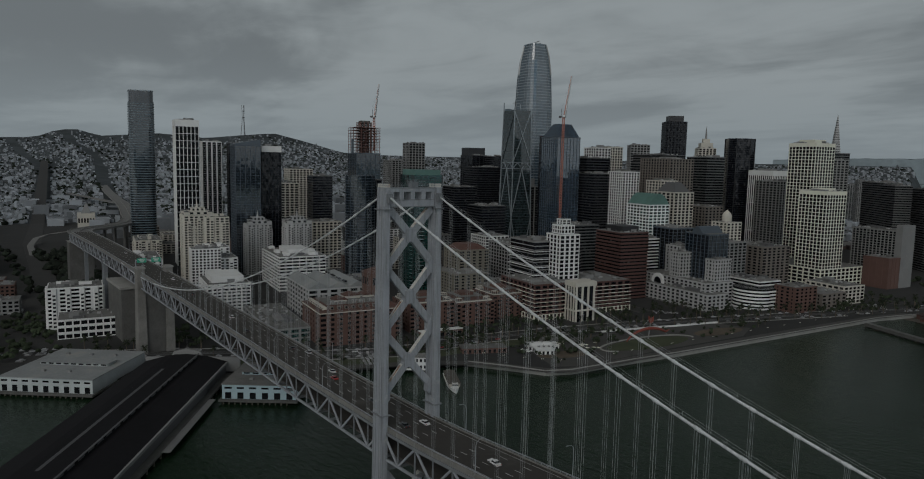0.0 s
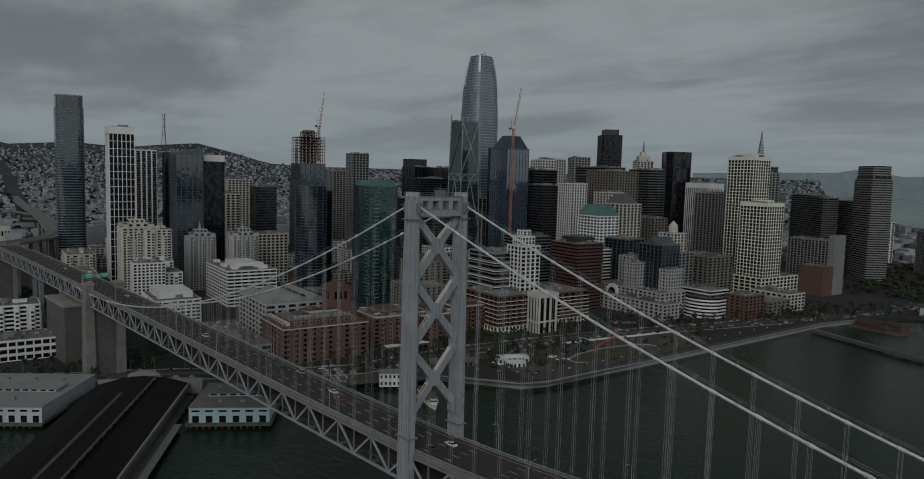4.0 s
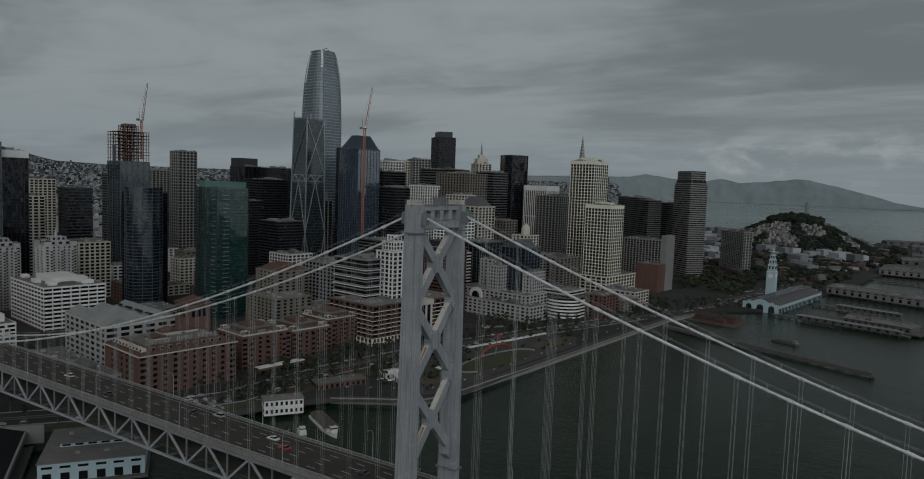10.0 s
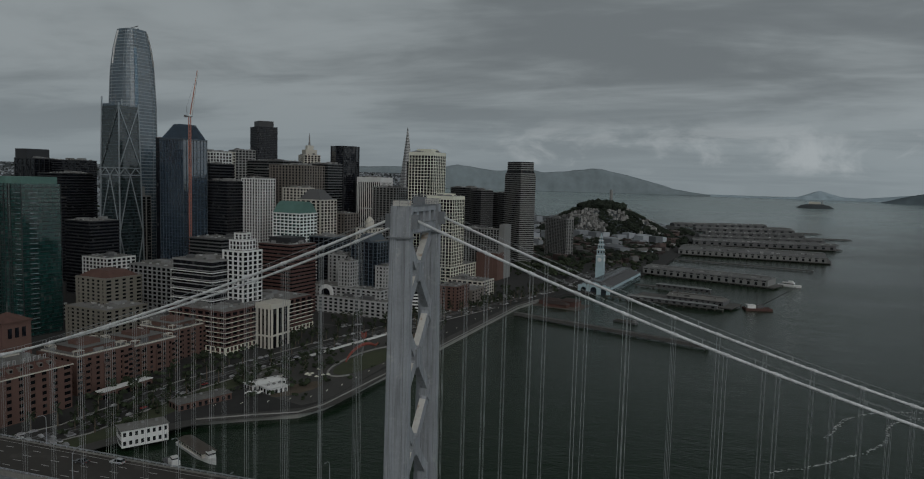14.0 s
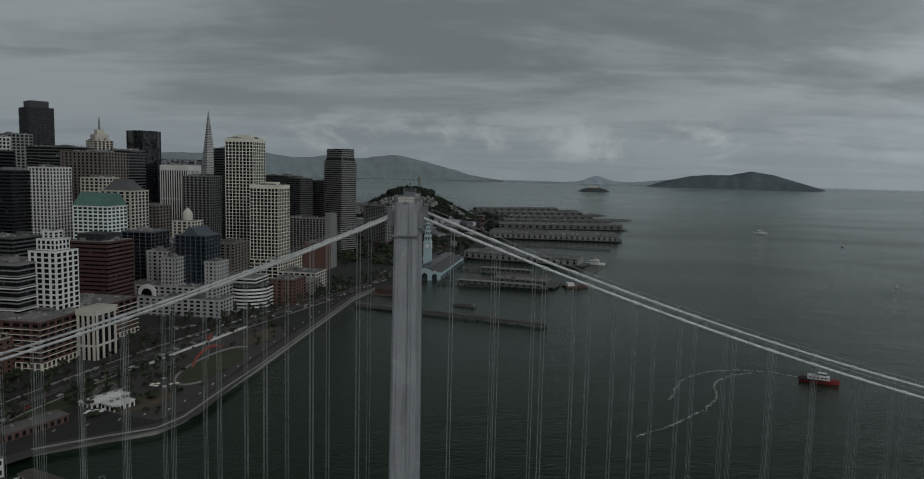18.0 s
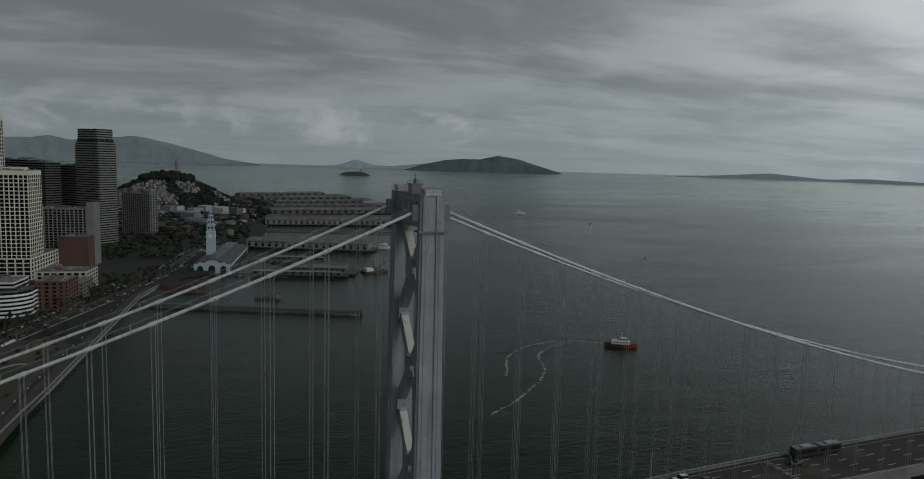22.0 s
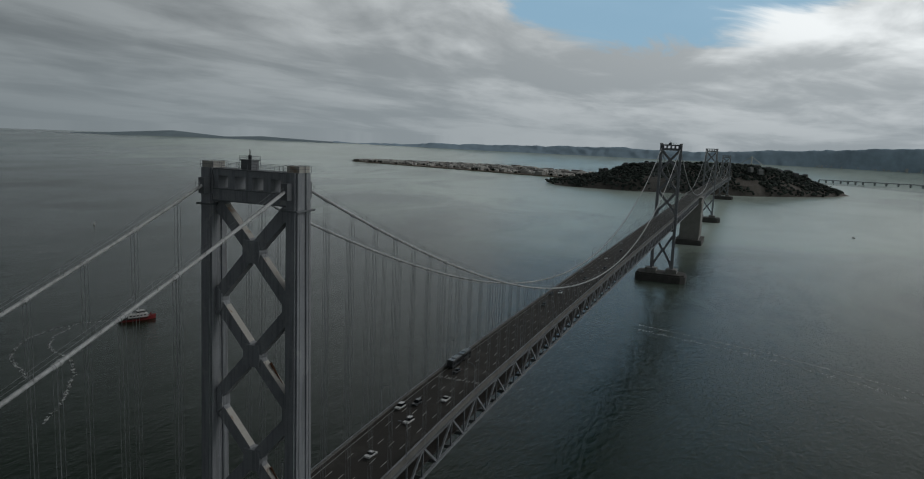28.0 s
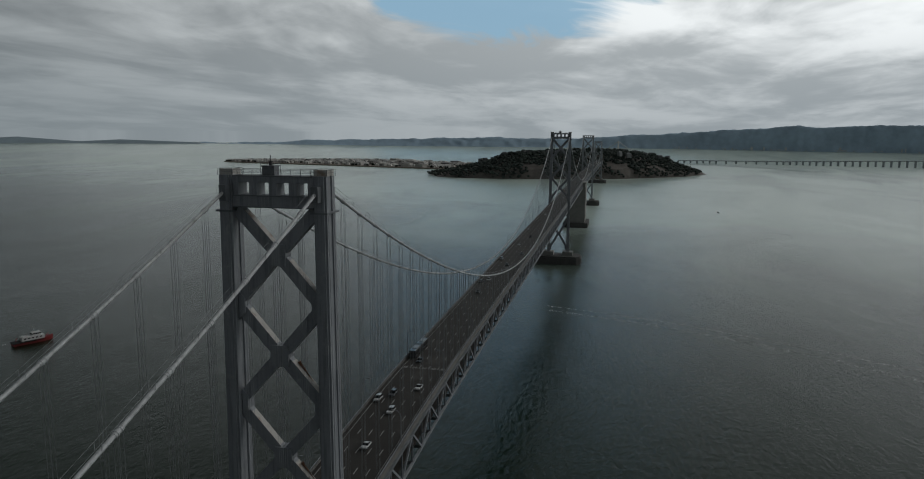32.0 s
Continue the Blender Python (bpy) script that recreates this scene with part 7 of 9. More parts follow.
strip("platform_wall", [(-214, 345), (-204, 385), (-192, 425), (-180, 473)], 2.0, LAND + 1.4, WHITE, "long pale low platform wall", "wall", 1.3)
strip("promenade", [(-262, 60), (-240, 108), (-220, 158), (-198, 192), (-172, 210), (-152, 226), (-145, 245), (-142, 300), (-138, 345), (-128, 444), (-108, 636), (-95, 690)], 10, LAND + 0.16, PAVING, "pale paved waterfront promenade", "pavement", offset=-0.4)
strip("seawall_coping", [(-205, 186), (-178, 205), (-155, 219), (-147, 238), (-140, 300), (-134, 345), (-124, 444), (-104, 640), (-88, 700)], 1.0, LAND + 0.7, CONCRETE, "concrete seawall coping", "wall", 4.5)


def garden(name, cx, cy, rx, ry, turn, material, label, z=0.2, n=28):
    bm = bmesh.new()
    add_prism(bm, [(rx * math.cos(2 * math.pi * i / n), ry * math.sin(2 * math.pi * i / n)) for i in range(n)], -0.1, 0.12)
    ob = tagged(part(name, bm, material, None), label, "lawn", kind="structure")
    ob.matrix_basis = pose(cx, cy, LAND + z, 0, 0, turn)
    return ob


polygon = [(-215, 250), (-160, 232), (-150, 250), (-146, 345), (-136, 444), (-150, 480), (-178, 470), (-200, 400), (-212, 330)]
tagged(polygon_slab("park_ground", polygon, LAND - 0.2, LAND + 0.1, PAVING), "pale paved park between road and water", "pavement", kind="structure")
garden("lawn", -166, 350, 14, 46, -6, GRASS, "oval lawn ringed by a pale path")
garden("planted_bed", -180, 262, 9, 22, -20, SOIL, "brown planted bed beside the cafe", 0.2)
garden("planted_bed", -158, 440, 10, 30, -8, SOIL, "reddish brown planted bed by the promenade", 0.2)
bm = bmesh.new()
n = 30
for i in range(n):
    a, b = 2 * math.pi * i / n * 0.62 + 1.4, 2 * math.pi * (i + 1) / n * 0.62 + 1.4
    add_bar(bm, (17 * math.cos(a), 52 * math.sin(a), 0), (17 * math.cos(b), 52 * math.sin(b), 0), 1.6, 0.8)
ob = tagged(part("curved_wall", bm, CONCRETE, None), "low curved pale seat wall round a lawn", "wall", kind="structure")
ob.matrix_basis = pose(-166, 350, LAND + 0.4, 0, 0, -6)


def bow_sculpture():
    s = root("bow_sculpture", -176, 362, LAND, 82, "giant red bow and arrow sculpture in the lawn", "sculpture")
    bm = bmesh.new()
    pts = []
    for i in range(21):
        t = -1.25 + 2.5 * i / 20
        pts.append((26 * math.sin(t), 0, 13.5 * math.cos(t) - 4.2 + (6 if i > 17 else 0) * (i - 17) / 3))
    add_tube(bm, pts, [0.5 + 0.9 * math.sin(math.pi * i / 20) for i in range(21)], 8)
    part("bow", bm, BOW_RED, s, smooth=True)
    bm = bmesh.new()
    add_tube(bm, [(-22, 0, 0.6), (0, 0, 17), (22, 0, 2)], 0.12, 5)
    part("string", bm, ROPE, s)
    bm = bmesh.new()
    add_tube(bm, [(0, 0, 0), (2, 0, 18)], 0.5, 8)
    part("arrow_shaft", bm, GREY_STONE, s)
    for k in range(3):
        bm = bmesh.new()
        a = 2 * math.pi * k / 3
        add_plate(bm, [(0, 13.5), (2.6, 15.5), (2.6, 20), (0, 18)], -0.15, 0.15)
        bmesh.ops.rotate(bm, cent=(0, 0, 0), matrix=Matrix.Rotation(a, 3, "Z"), verts=bm.verts)
        bmesh.ops.translate(bm, vec=(1.7, 0, 0), verts=bm.verts)
        part("fletching", bm, BOW_RED, s)


bow_sculpture()


def low_house(name, cx, cy, w, d, h, turn, wall, roof, label, pitch=1.6, bays=6, floors=1, hip=True):
    b = root(name, cx, cy, LAND, turn, label, "building", "waterfront buildings")
    box_part("wall_shell", (-w / 2, -d / 2, 0, w / 2, d / 2, h), wall, b)
    bm = bmesh.new()
    k = 0.6 if hip else 0.98
    add_prism(bm, [(-w / 2 - 0.7, -d / 2 - 0.7), (w / 2 + 0.7, -d / 2 - 0.7), (w / 2 + 0.7, d / 2 + 0.7), (-w / 2 - 0.7, d / 2 + 0.7)], h, h + pitch, [(-w / 2 * k, -d * 0.18), (w / 2 * k, -d * 0.18), (w / 2 * k, d * 0.18), (-w / 2 * k, d * 0.18)])
    part("roof", bm, roof, b)
    fh = h / floors
    for f in range(floors):
        for i in range(bays):
            x = -w / 2 + w * (i + 0.5) / bays
            for s in (-1, 1):
                piece("window", (w / bays * 0.5, 0.2, fh * 0.48), GLASS_SHOP, b, x, s * (d / 2), fh * (f + 0.52))
        m = max(1, round(d / (w / bays)))
        for i in range(m):
            y = -d / 2 + d * (i + 0.5) / m
            for s in (-1, 1):
                piece("window", (0.2, d / m * 0.5, fh * 0.48), GLASS_SHOP, b, s * (w / 2), y, fh * (f + 0.52))
    for i in range(3):
        x = (-0.3 + 0.3 * i) * w
        box_part("roof_vent", (x - 0.8, -0.8, h + pitch - 0.3, x + 0.8, 0.8, h + pitch + 1.0), GREY_STONE, b)
    return b


low_house("quay_house", -212, 150, 24, 12, 9.5, 54, WHITE, FLAT_ROOF, "white two-storey quay house with dark windows", 0.8, 8, 2)
low_house("brick_restaurant", -222, 214, 36, 13, 5.5, 65, BRICK, FLAT_ROOF, "low brick restaurant with a terrace roof", 1.2, 9, 1, False)
b = low_house("cafe", -205, 262, 26, 12, 4.5, 62, WHITE, WHITE, "white cafe pavilion with awnings by the promenade", 1.4, 7)
b = low_house("cafe", -192, 252, 14, 12, 5.5, 62, WHITE, WHITE, "white cubic cafe wing with tall openings", 0.6, 4)
b = low_house("cafe", -214, 280, 20, 16, 4.0, 62, CREAM, FLAT_ROOF, "flat-roofed cafe building among trees", 0.8, 5)
for i in range(6):
    u = root("parasol", -203 + 2.2 * (i % 3) * 1.6, 236 + 3.2 * (i // 3) + 1.5 * (i % 3), LAND, 0, "white cafe parasol on the terrace", "parasol", "cafe parasols")
    bm = bmesh.new()
    add_tube(bm, [(0, 0, 0), (0, 0, 2.6)], 0.05, 5)
    part("pole", bm, GREY_STONE, u)
    bm = bmesh.new()
    add_tube(bm, [(0, 0, 2.2), (0, 0, 2.9)], [1.7, 0.1], 8)
    part("canopy", bm, WHITE, u)


def pile_deck(name, x, y, length, width, turn, label, z=LAND, shed=None, shed_h=8, roof=PALE_ROOF, wall=GREY_STONE, lean=0.86, bays=14, ridge_h=3.5, skirt=1.2, gap=9):
    """A wharf on piles, with its long shed."""
    p = root(name, x, y, 0, turn, label, "pier", "wharves")
    box_part("deck", (0, -width / 2, z - skirt, length, width / 2, z), CONCRETE_DARK, p)
    n = max(3, int(length / gap))
    piles = bmesh.new()
    for i in range(n + 1):
        for s in (-1, 1):
            xx, yy, zz = 1 + (length - 2) * i / n, s * (width / 2 - 0.8), (z - 5) / 2
            if y < 700:
                piece("timber_post", (0.8, 0.8, z + 4), TIMBER, p, xx, yy, zz)
            else:
                add_box(piles, xx - 0.4, yy - 0.4, zz - z / 2 - 2, xx + 0.4, yy + 0.4, zz + z / 2 + 2)
    if y < 700:
        piles.free()
    else:
        tagged(part("piling", piles, TIMBER, p), kind="stuff")
    if shed:
        w = width * lean
        a, b = length * shed[0], length * shed[1]
        box_part("shed_body", (a, -w / 2, z, b, w / 2, z + shed_h), wall, p)
        bm = bmesh.new()
        add_plate(bm, [(-w / 2 - 0.6, z + shed_h), (w / 2 + 0.6, z + shed_h), (w / 2 + 0.6, z + shed_h + 0.3), (w * 0.2, z + shed_h + ridge_h * 0.5), (0, z + shed_h + ridge_h), (-w * 0.2, z + shed_h + ridge_h * 0.5), (-w / 2 - 0.6, z + shed_h + 0.3)], a - 0.6, b + 0.6)
        part("shed_roof", bm, roof, p)
        bm = bmesh.new()
        add_box(bm, a + 3, -w * 0.07, z + shed_h + ridge_h * 0.75, b - 3, w * 0.07, z + shed_h + ridge_h + 1.0)
        part("roof_monitor", bm, roof, p)
        if width > 30:
            g = random.Random(int(x + y))
            bm = bmesh.new()
            for i in range(int((b - a) / 5)):
                u, v, e, f = g.uniform(a + 3, b - 6), g.choice((-1, 1)) * g.uniform(0.16, 0.42) * w, g.uniform(1, 7), g.uniform(1, 3)
                add_box(bm, u, v - f / 2, z + shed_h, u + e, v + f / 2, z + shed_h + ridge_h * 0.5 + g.uniform(0.6, 1.8))
            tagged(part("roof_machinery", bm, ROOF_UNIT, p), kind="stuff")
        for i in range(bays):
            xx = a + (b - a) * (i + 0.5) / bays
            for s in (-1, 1):
                piece("shed_door", ((b - a) / bays * 0.36, 0.3, shed_h * 0.5), GLASS_DARK, p, xx, s * w / 2, z + shed_h * 0.32)
                piece("shed_window", ((b - a) / bays * 0.55, 0.3, shed_h * 0.14), GLASS_SHOP, p, xx, s * w / 2, z + shed_h * 0.8)
    return p


# the black-roofed pier shed and its neighbours
def black_shed():
    p = root("pier_shed", -293, 5.5, 0, -33.6, "long wharf shed with a black tarred double roof", "pier", "wharves")
    L, W, z = 250, 54.5, LAND
    box_part("deck", (0, -W / 2 - 5, z - 1.2, L, W / 2 + 4.5, z), CONCRETE_DARK, p)
    for i in range(28):
        for s in (-1, 1):
            piece("timber_post", (0.8, 0.8, z + 4), TIMBER, p, 4 + 9 * i, s * (W / 2 + 4), (z - 5) / 2)
    box_part("shed_body", (2, -W / 2, z, L - 4, W / 2, z + 7), GREY_DARK, p)
    for s in (-1, 1):
        bm = bmesh.new()
        add_plate(bm, [(-0.2, z + 12.6), (s * W / 4, z + 11.2), (s * (W / 2 + 0.8), z + 7.2), (s * (W / 2 + 0.8), z + 6.9), (-0.2, z + 6.9)][::s], 1.0, L - 3)
        part("tarred_roof", bm, TAR, p, "black tarred roof slope")
        for i in range(24):
            piece("monitor_pane", (6.2, 0.15, 1.0), GREY_DARK, p, 12 + 9.6 * i, 1.5 + s * 8.05, z + 13.0)
    box_part("roof_monitor", (6, -6.5, z + 11.2, L - 10, 9.5, z + 13.6), TAR, p)
    box_part("monitor_edge", (4, 8.6, z + 13.6, L - 8, 9.7, z + 13.8), GREY_DARK, p, "dark grey flashing along the roof monitor")
    box_part("worn_strip", (40, -3.2, z + 13.6, 190, -1.4, z + 13.63), GREY_DARK, p)
    box_part("eave_gutter", (2, W / 2 - 0.3, z + 5.7, L - 4, W / 2 + 1.1, z + 7.4), GREY_STONE, p, "pale boarded eave")
    bm = bmesh.new()
    add_plate(bm, [(-W / 2 - 1, z), (W / 2 + 9, z), (W / 2 + 9, z + 10), (11, z + 10.4), (9, z + 14), (0, z + 16), (-9, z + 14), (-11, z + 10.4), (-W / 2 - 1, z + 10)], -1.6, 0.8)
    part("street_front", bm, GREY_STONE, p, "pale weathered stepped street gable")
    bm = bmesh.new()
    add_tube(bm, [(0, 0, z + 15.5), (0, 0, z + 25)], 0.12, 5)
    part("flagpole", bm, GREY_STONE, p)
    box_part("side_apron", (58, W / 2 + 4.5, z - 0.8, 138, W / 2 + 8.5, z - 0.2), GREY_STONE, p, "pale boarded landing stage")


black_shed()


def quay_shed(cx, cy, w, d, h, turn, wall, roof, label, bays):
    b = root("quay_shed", cx, cy, LAND, turn, label, "building", "waterfront buildings")
    box_part("deck", (-w / 2 - 1.5, -d / 2 - 3, -1.2, w / 2 + 1.5, d / 2 + 2, 0), CONCRETE_DARK, b)
    for i in range(int(w / 3.6)):
        piece("timber_post", (0.7, 0.7, 8), TIMBER, b, -w / 2 + 3.6 * (i + 0.4), -d / 2 - 2, -4.4)
    box_part("wall_shell", (-w / 2, -d / 2, 0, w / 2, d / 2, h), wall, b)
    box_part("roof", (-w / 2 - 0.5, -d / 2 - 0.5, h, w / 2 + 0.5, d / 2 + 0.5, h + 0.5), roof, b)
    m = box_part("roof_monitor", (-w * 0.36, -d * 0.08, h + 0.5, w * 0.4, d * 0.08, h + 2.3), wall, b)
    box_part("monitor_roof", (-w * 0.38, -d * 0.1, h + 2.3, w * 0.42, d * 0.1, h + 2.6), roof, b)
    for i in range(bays):
        x = -w / 2 + w * (i + 0.5) / bays
        piece("shed_door", (w / bays * 0.5, 0.25, h * 0.45), GLASS_DARK, b, x, -d / 2, h * 0.24)
        piece("shed_window", (w / bays * 0.6, 0.25, h * 0.13), GLASS_DARK, b, x, -d / 2, h * 0.78)
        piece("monitor_pane", (w / bays * 0.5, 0.2, 0.9), GLASS_DARK, b, x * 0.76 + w * 0.02, -d * 0.08, h + 1.4)
    for i in range(5):
        piece("roof_plant", (2.2, 2.0, 1.3), GREY_STONE, b, -w * 0.3 + w * 0.14 * i, d * 0.3 * (-1) ** i, h + 1.1)


quay_shed(-322, -59, 61, 66, 9, 50, QUAY_PAINT, PALE_ROOF, "white wharf shed with a pale flat roof", 9)
quay_shed(-230, 40, 46, 48, 9, 53, PALE_BLUE, FLAT_ROOF, "pale blue wharf shed with strip windows", 6)
quay_shed(-372, -150, 60, 50, 10, 58, GREY_STONE, FLAT_ROOF, "grey wharf shed with a curved street gable", 8)

# the fishing pier and the wharves beyond it
pile_deck("fishing_pier", -98, 601, 218, 6, -23.5, "long narrow concrete fishing pier on piles", z=4.2, skirt=3.0, gap=14)
r = root("wharf_restaurant", -62, 690, LAND, -15, "red-walled wharf restaurant under dark tiled roofs", "building", "waterfront buildings")
box_part("deck", (-26, -24, -1.2, 34, 22, 0.2), TIMBER, r)
for i, (x, y, w, d, h) in enumerate(((-10, 2, 26, 20, 5), (14, 4, 20, 16, 6.5), (2, -12, 30, 10, 4))):
    box_part("wall_shell", (x - w / 2, y - d / 2, 0.2, x + w / 2, y + d / 2, h), RED_TILE, r, "dull red boarded wall")
    bm = bmesh.new()
    add_prism(bm, [(x - w / 2 - 1, y - d / 2 - 1), (x + w / 2 + 1, y - d / 2 - 1), (x + w / 2 + 1, y + d / 2 + 1), (x - w / 2 - 1, y + d / 2 + 1)], h, h + 3, [(x - w / 3, y - 1), (x + w / 3, y - 1), (x + w / 3, y + 1), (x - w / 3, y + 1)])
    part("roof", bm, DARK_ROOFS, r)
for i in range(12):
    piece("timber_post", (0.7, 0.7, 8), TIMBER, r, -24 + 5 * i, -23, -4.6)
pile_deck("ferry_landing", -12, 772, 150, 5, -18, "narrow ferry landing with a pale canopy", shed=(0.2, 0.95), shed_h=3.4, roof=PALE_ROOF, wall=GREY_DARK, bays=12, ridge_h=0.8)
pile_deck("ferry_wharf", 26, 800, 130, 44, -20, "broad dark wharf with low buildings", shed=(0.35, 0.9), shed_h=5, roof=FLAT_ROOF, wall=GREY_DARK, lean=0.6, bays=10)
pile_deck("ferry_landing", 20, 900, 110, 6, -20, "slim ferry landing with a white canopy", shed=(0.3, 1.0), shed_h=3.4, roof=PALE_ROOF, wall=GREY_DARK, bays=10, ridge_h=0.8)
pile_deck("wharf", 30, 1060, 215, 46, -24, "long grey wharf with a two-storey shed", shed=(0.02, 0.95), shed_h=9, roof=WHARF_ROOF, wall=GREY_STONE, bays=18)
pile_deck("breakwater_pier", 80, 1300, 250, 8, -18, "long low concrete breakwater pier")
pile_deck("wharf", 90, 1478, 300, 128, -8, "very wide wharf with a long grey shed roof", shed=(0.02, 0.97), shed_h=9, roof=WHARF_ROOF, wall=GREY_STONE, bays=24, lean=0.9, ridge_h=5)
pile_deck("wharf", 118, 1730, 350, 84, 3, "wide wharf with a long pale shed", shed=(0.02, 0.96), shed_h=9, roof=WHARF_ROOF, wall=GREY_DARK, bays=18)
pile_deck("wharf", 140, 1880, 360, 48, 5, "far wharf with a long shed", shed=(0.02, 0.9), shed_h=9, roof=WHARF_ROOF, wall=GREY_DARK, bays=12)
pile_deck("wharf", 150, 2060, 430, 40, 8, "far long wharf with low sheds", shed=(0.05, 0.7), shed_h=8, roof=WHARF_ROOF, wall=GREY_DARK, bays=12)
pile_deck("wharf", 130, 2260, 420, 44, 14, "far wharf with moored boats", shed=(0.05, 0.8), shed_h=8, roof=WHARF_ROOF, wall=GREY_DARK, bays=12)
pile_deck("wharf", 60, 2460, 460, 50, 22, "long wharf with low sheds by the point", shed=(0.05, 0.8), shed_h=8, roof=WHARF_ROOF, wall=GREY_DARK, bays=12)


def ferry_hall():
    f = root("ferry_hall", -14, 888, LAND, 80, "long pale blue ferry hall with round arches", "building")
    L, W, H = 190, 44, 12
    box_part("hall_body", (-L / 2, -W / 2, 0, L / 2, W / 2, H), PALE_BLUE, f)
    bm = bmesh.new()
    add_plate(bm, [(-W / 2 - 0.8, H), (W / 2 + 0.8, H), (W / 2 + 0.8, H + 0.6), (8, H + 4.5), (8, H + 6.5), (-8, H + 6.5), (-8, H + 4.5), (-W / 2 - 0.8, H + 0.6)], -L / 2 + 2, L / 2 - 2)
    part("hall_roof", bm, GREY_DARK, f)
    for i in range(14):
        piece("skylight", (8, 15.2, 0.3), GLASS_SHOP, f, -84 + 13 * i, 0, H + 6.6)
    for i in range(32):
        for s in (-1, 1):
            piece("arcade_opening", (3.4, 0.4, 7), GLASS_DARK, f, -L / 2 + 4 + 5.87 * i, s * W / 2, 4.2)
    for e in (-1, 1):
        bm = bmesh.new()
        add_plate(bm, [(-W / 2, 0), (W / 2, 0), (W / 2, H + 1), (17, H + 1), (15, H + 3.5), (10, H + 1.5), (6, H + 4.5), (0, H + 6), (-6, H + 4.5), (-10, H + 1.5), (-15, H + 3.5), (-17, H + 1), (-W / 2, H + 1)], e * L / 2 - 1, e * L / 2 + 1)
        part("end_gable", bm, PALE_BLUE, f)
        for y in (-14, 0, 14):
            bm = bmesh.new()
            r = 4.2 if y == 0 else 3.6
            pts = [(y - r, 0.5), (y + r, 0.5), (y + r, 7)] + [(y + r * math.cos(math.pi * i / 8), 7 + r * math.sin(math.pi * i / 8)) for i in range(1, 8)] + [(y - r, 7)]
            add_plate(bm, pts, e * L / 2 + e * 0.9 - 0.25, e * L / 2 + e * 0.9 + 0.25)
            part("arched_window", bm, GLASS_BLUE, f)
    t = root("clock_tower", -30, 874, LAND, 80, "slender pale blue clock tower with stepped lantern", "tower")
    z = 0.0
    for w, h in ((11, 42), (9.4, 9), (7.6, 7), (5.6, 6), (3.6, 5)):
        box_part("stage", (-w / 2, -w / 2, z, w / 2, w / 2, z + h), PALE_BLUE, t)
        box_part("cornice", (-w / 2 - 0.4, -w / 2 - 0.4, z + h - 0.6, w / 2 + 0.4, w / 2 + 0.4, z + h), WHITE, t)
        for s in (-1, 1) if h < 20 else ():
            for k in (-1, 1):
                piece("belfry_opening", (w * 0.2, 0.3, h * 0.4), GLASS_DARK, t, k * w * 0.22, s * w / 2, z + h * 0.55)
                piece("belfry_opening", (0.3, w * 0.2, h * 0.4), GLASS_DARK, t, s * w / 2, k * w * 0.22, z + h * 0.55)
        z += h
    bm = bmesh.new()
    add_tube(bm, [(0, 0, z), (0, 0, z + 2.5), (0, 0, z + 6)], [1.6, 1.0, 0.1], 8)
    part("cupola", bm, PALE_BLUE, t)
    for a in range(4):
        bm = bmesh.new()
        add_tube(bm, [(0, -5.75, 36), (0, -5.55, 36)], 3.1, 16)
        bmesh.ops.rotate(bm, cent=(0, 0, 0), matrix=Matrix.Rotation(a * math.pi / 2, 3, "Z"), verts=bm.verts)
        part("clock_face", bm, WHITE, t)


ferry_hall()


def crane_barge():
    c = root("crane_barge", 172, 760, 0, 12, "dark crane barge with a long slanting boom", "barge")
    box_part("hull", (-16, -8, -1.5, 16, 8, 2.6), BRICK_RED, c)
    box_part("deckhouse", (-13, -5, 2.6, -3, 5, 6.5), WHITE, c)
    box_part("machine_house", (-1, -3, 2.6, 6, 3, 7), GREY_DARK, c)
    bm = bmesh.new()
    add_bar(bm, (5, 0, 6), (44, -2, 30), 1.0, 1.0, (0, 0, 1), 0.5, 0.5)
    part("boom", bm, BLACK, c)
    bm = bmesh.new()
    add_bar(bm, (0, 0, 6), (-2, 0, 18), 0.6, 0.6, (1, 0, 0))
    add_bar(bm, (-2, 0, 18), (43, -2, 30), 0.15, 0.15)
    part("gantry", bm, BLACK, c)


crane_barge()


# ---- boats ----
def hull_mesh(L, W, h0, h1, sheer=0.6):
    bm = bmesh.new()
    n = 10
    rows = []
    for i in range(n + 1):
        k = i / n
        w = W / 2 * min(1, (1 - k) * 2.6) ** 0.6 if k > 0.6 else W / 2 * (0.88 + 0.12 * k / 0.6)
        x = -L / 2 + L * k
        top = h1 + sheer * max(0, (k - 0.4) / 0.6) ** 2
        rows.append([bm.verts.new(p) for p in ((x, -w, top), (x, -w * 0.8, h0), (x, w * 0.8, h0), (x, w, top))])
    for a, b in zip(rows, rows[1:]):
        for k in range(4):
            bm.faces.new((a[k], b[k], b[(k + 1) % 4], a[(k + 1) % 4]))
    bm.faces.new(rows[0])
    bmesh.ops.recalc_face_normals(bm, faces=bm.faces)
    return bm


BOAT_RED = surface("boat_red_paint", (0.20, 0.020, 0.022), 0.5, 0, 0.1, 0.3, 2)


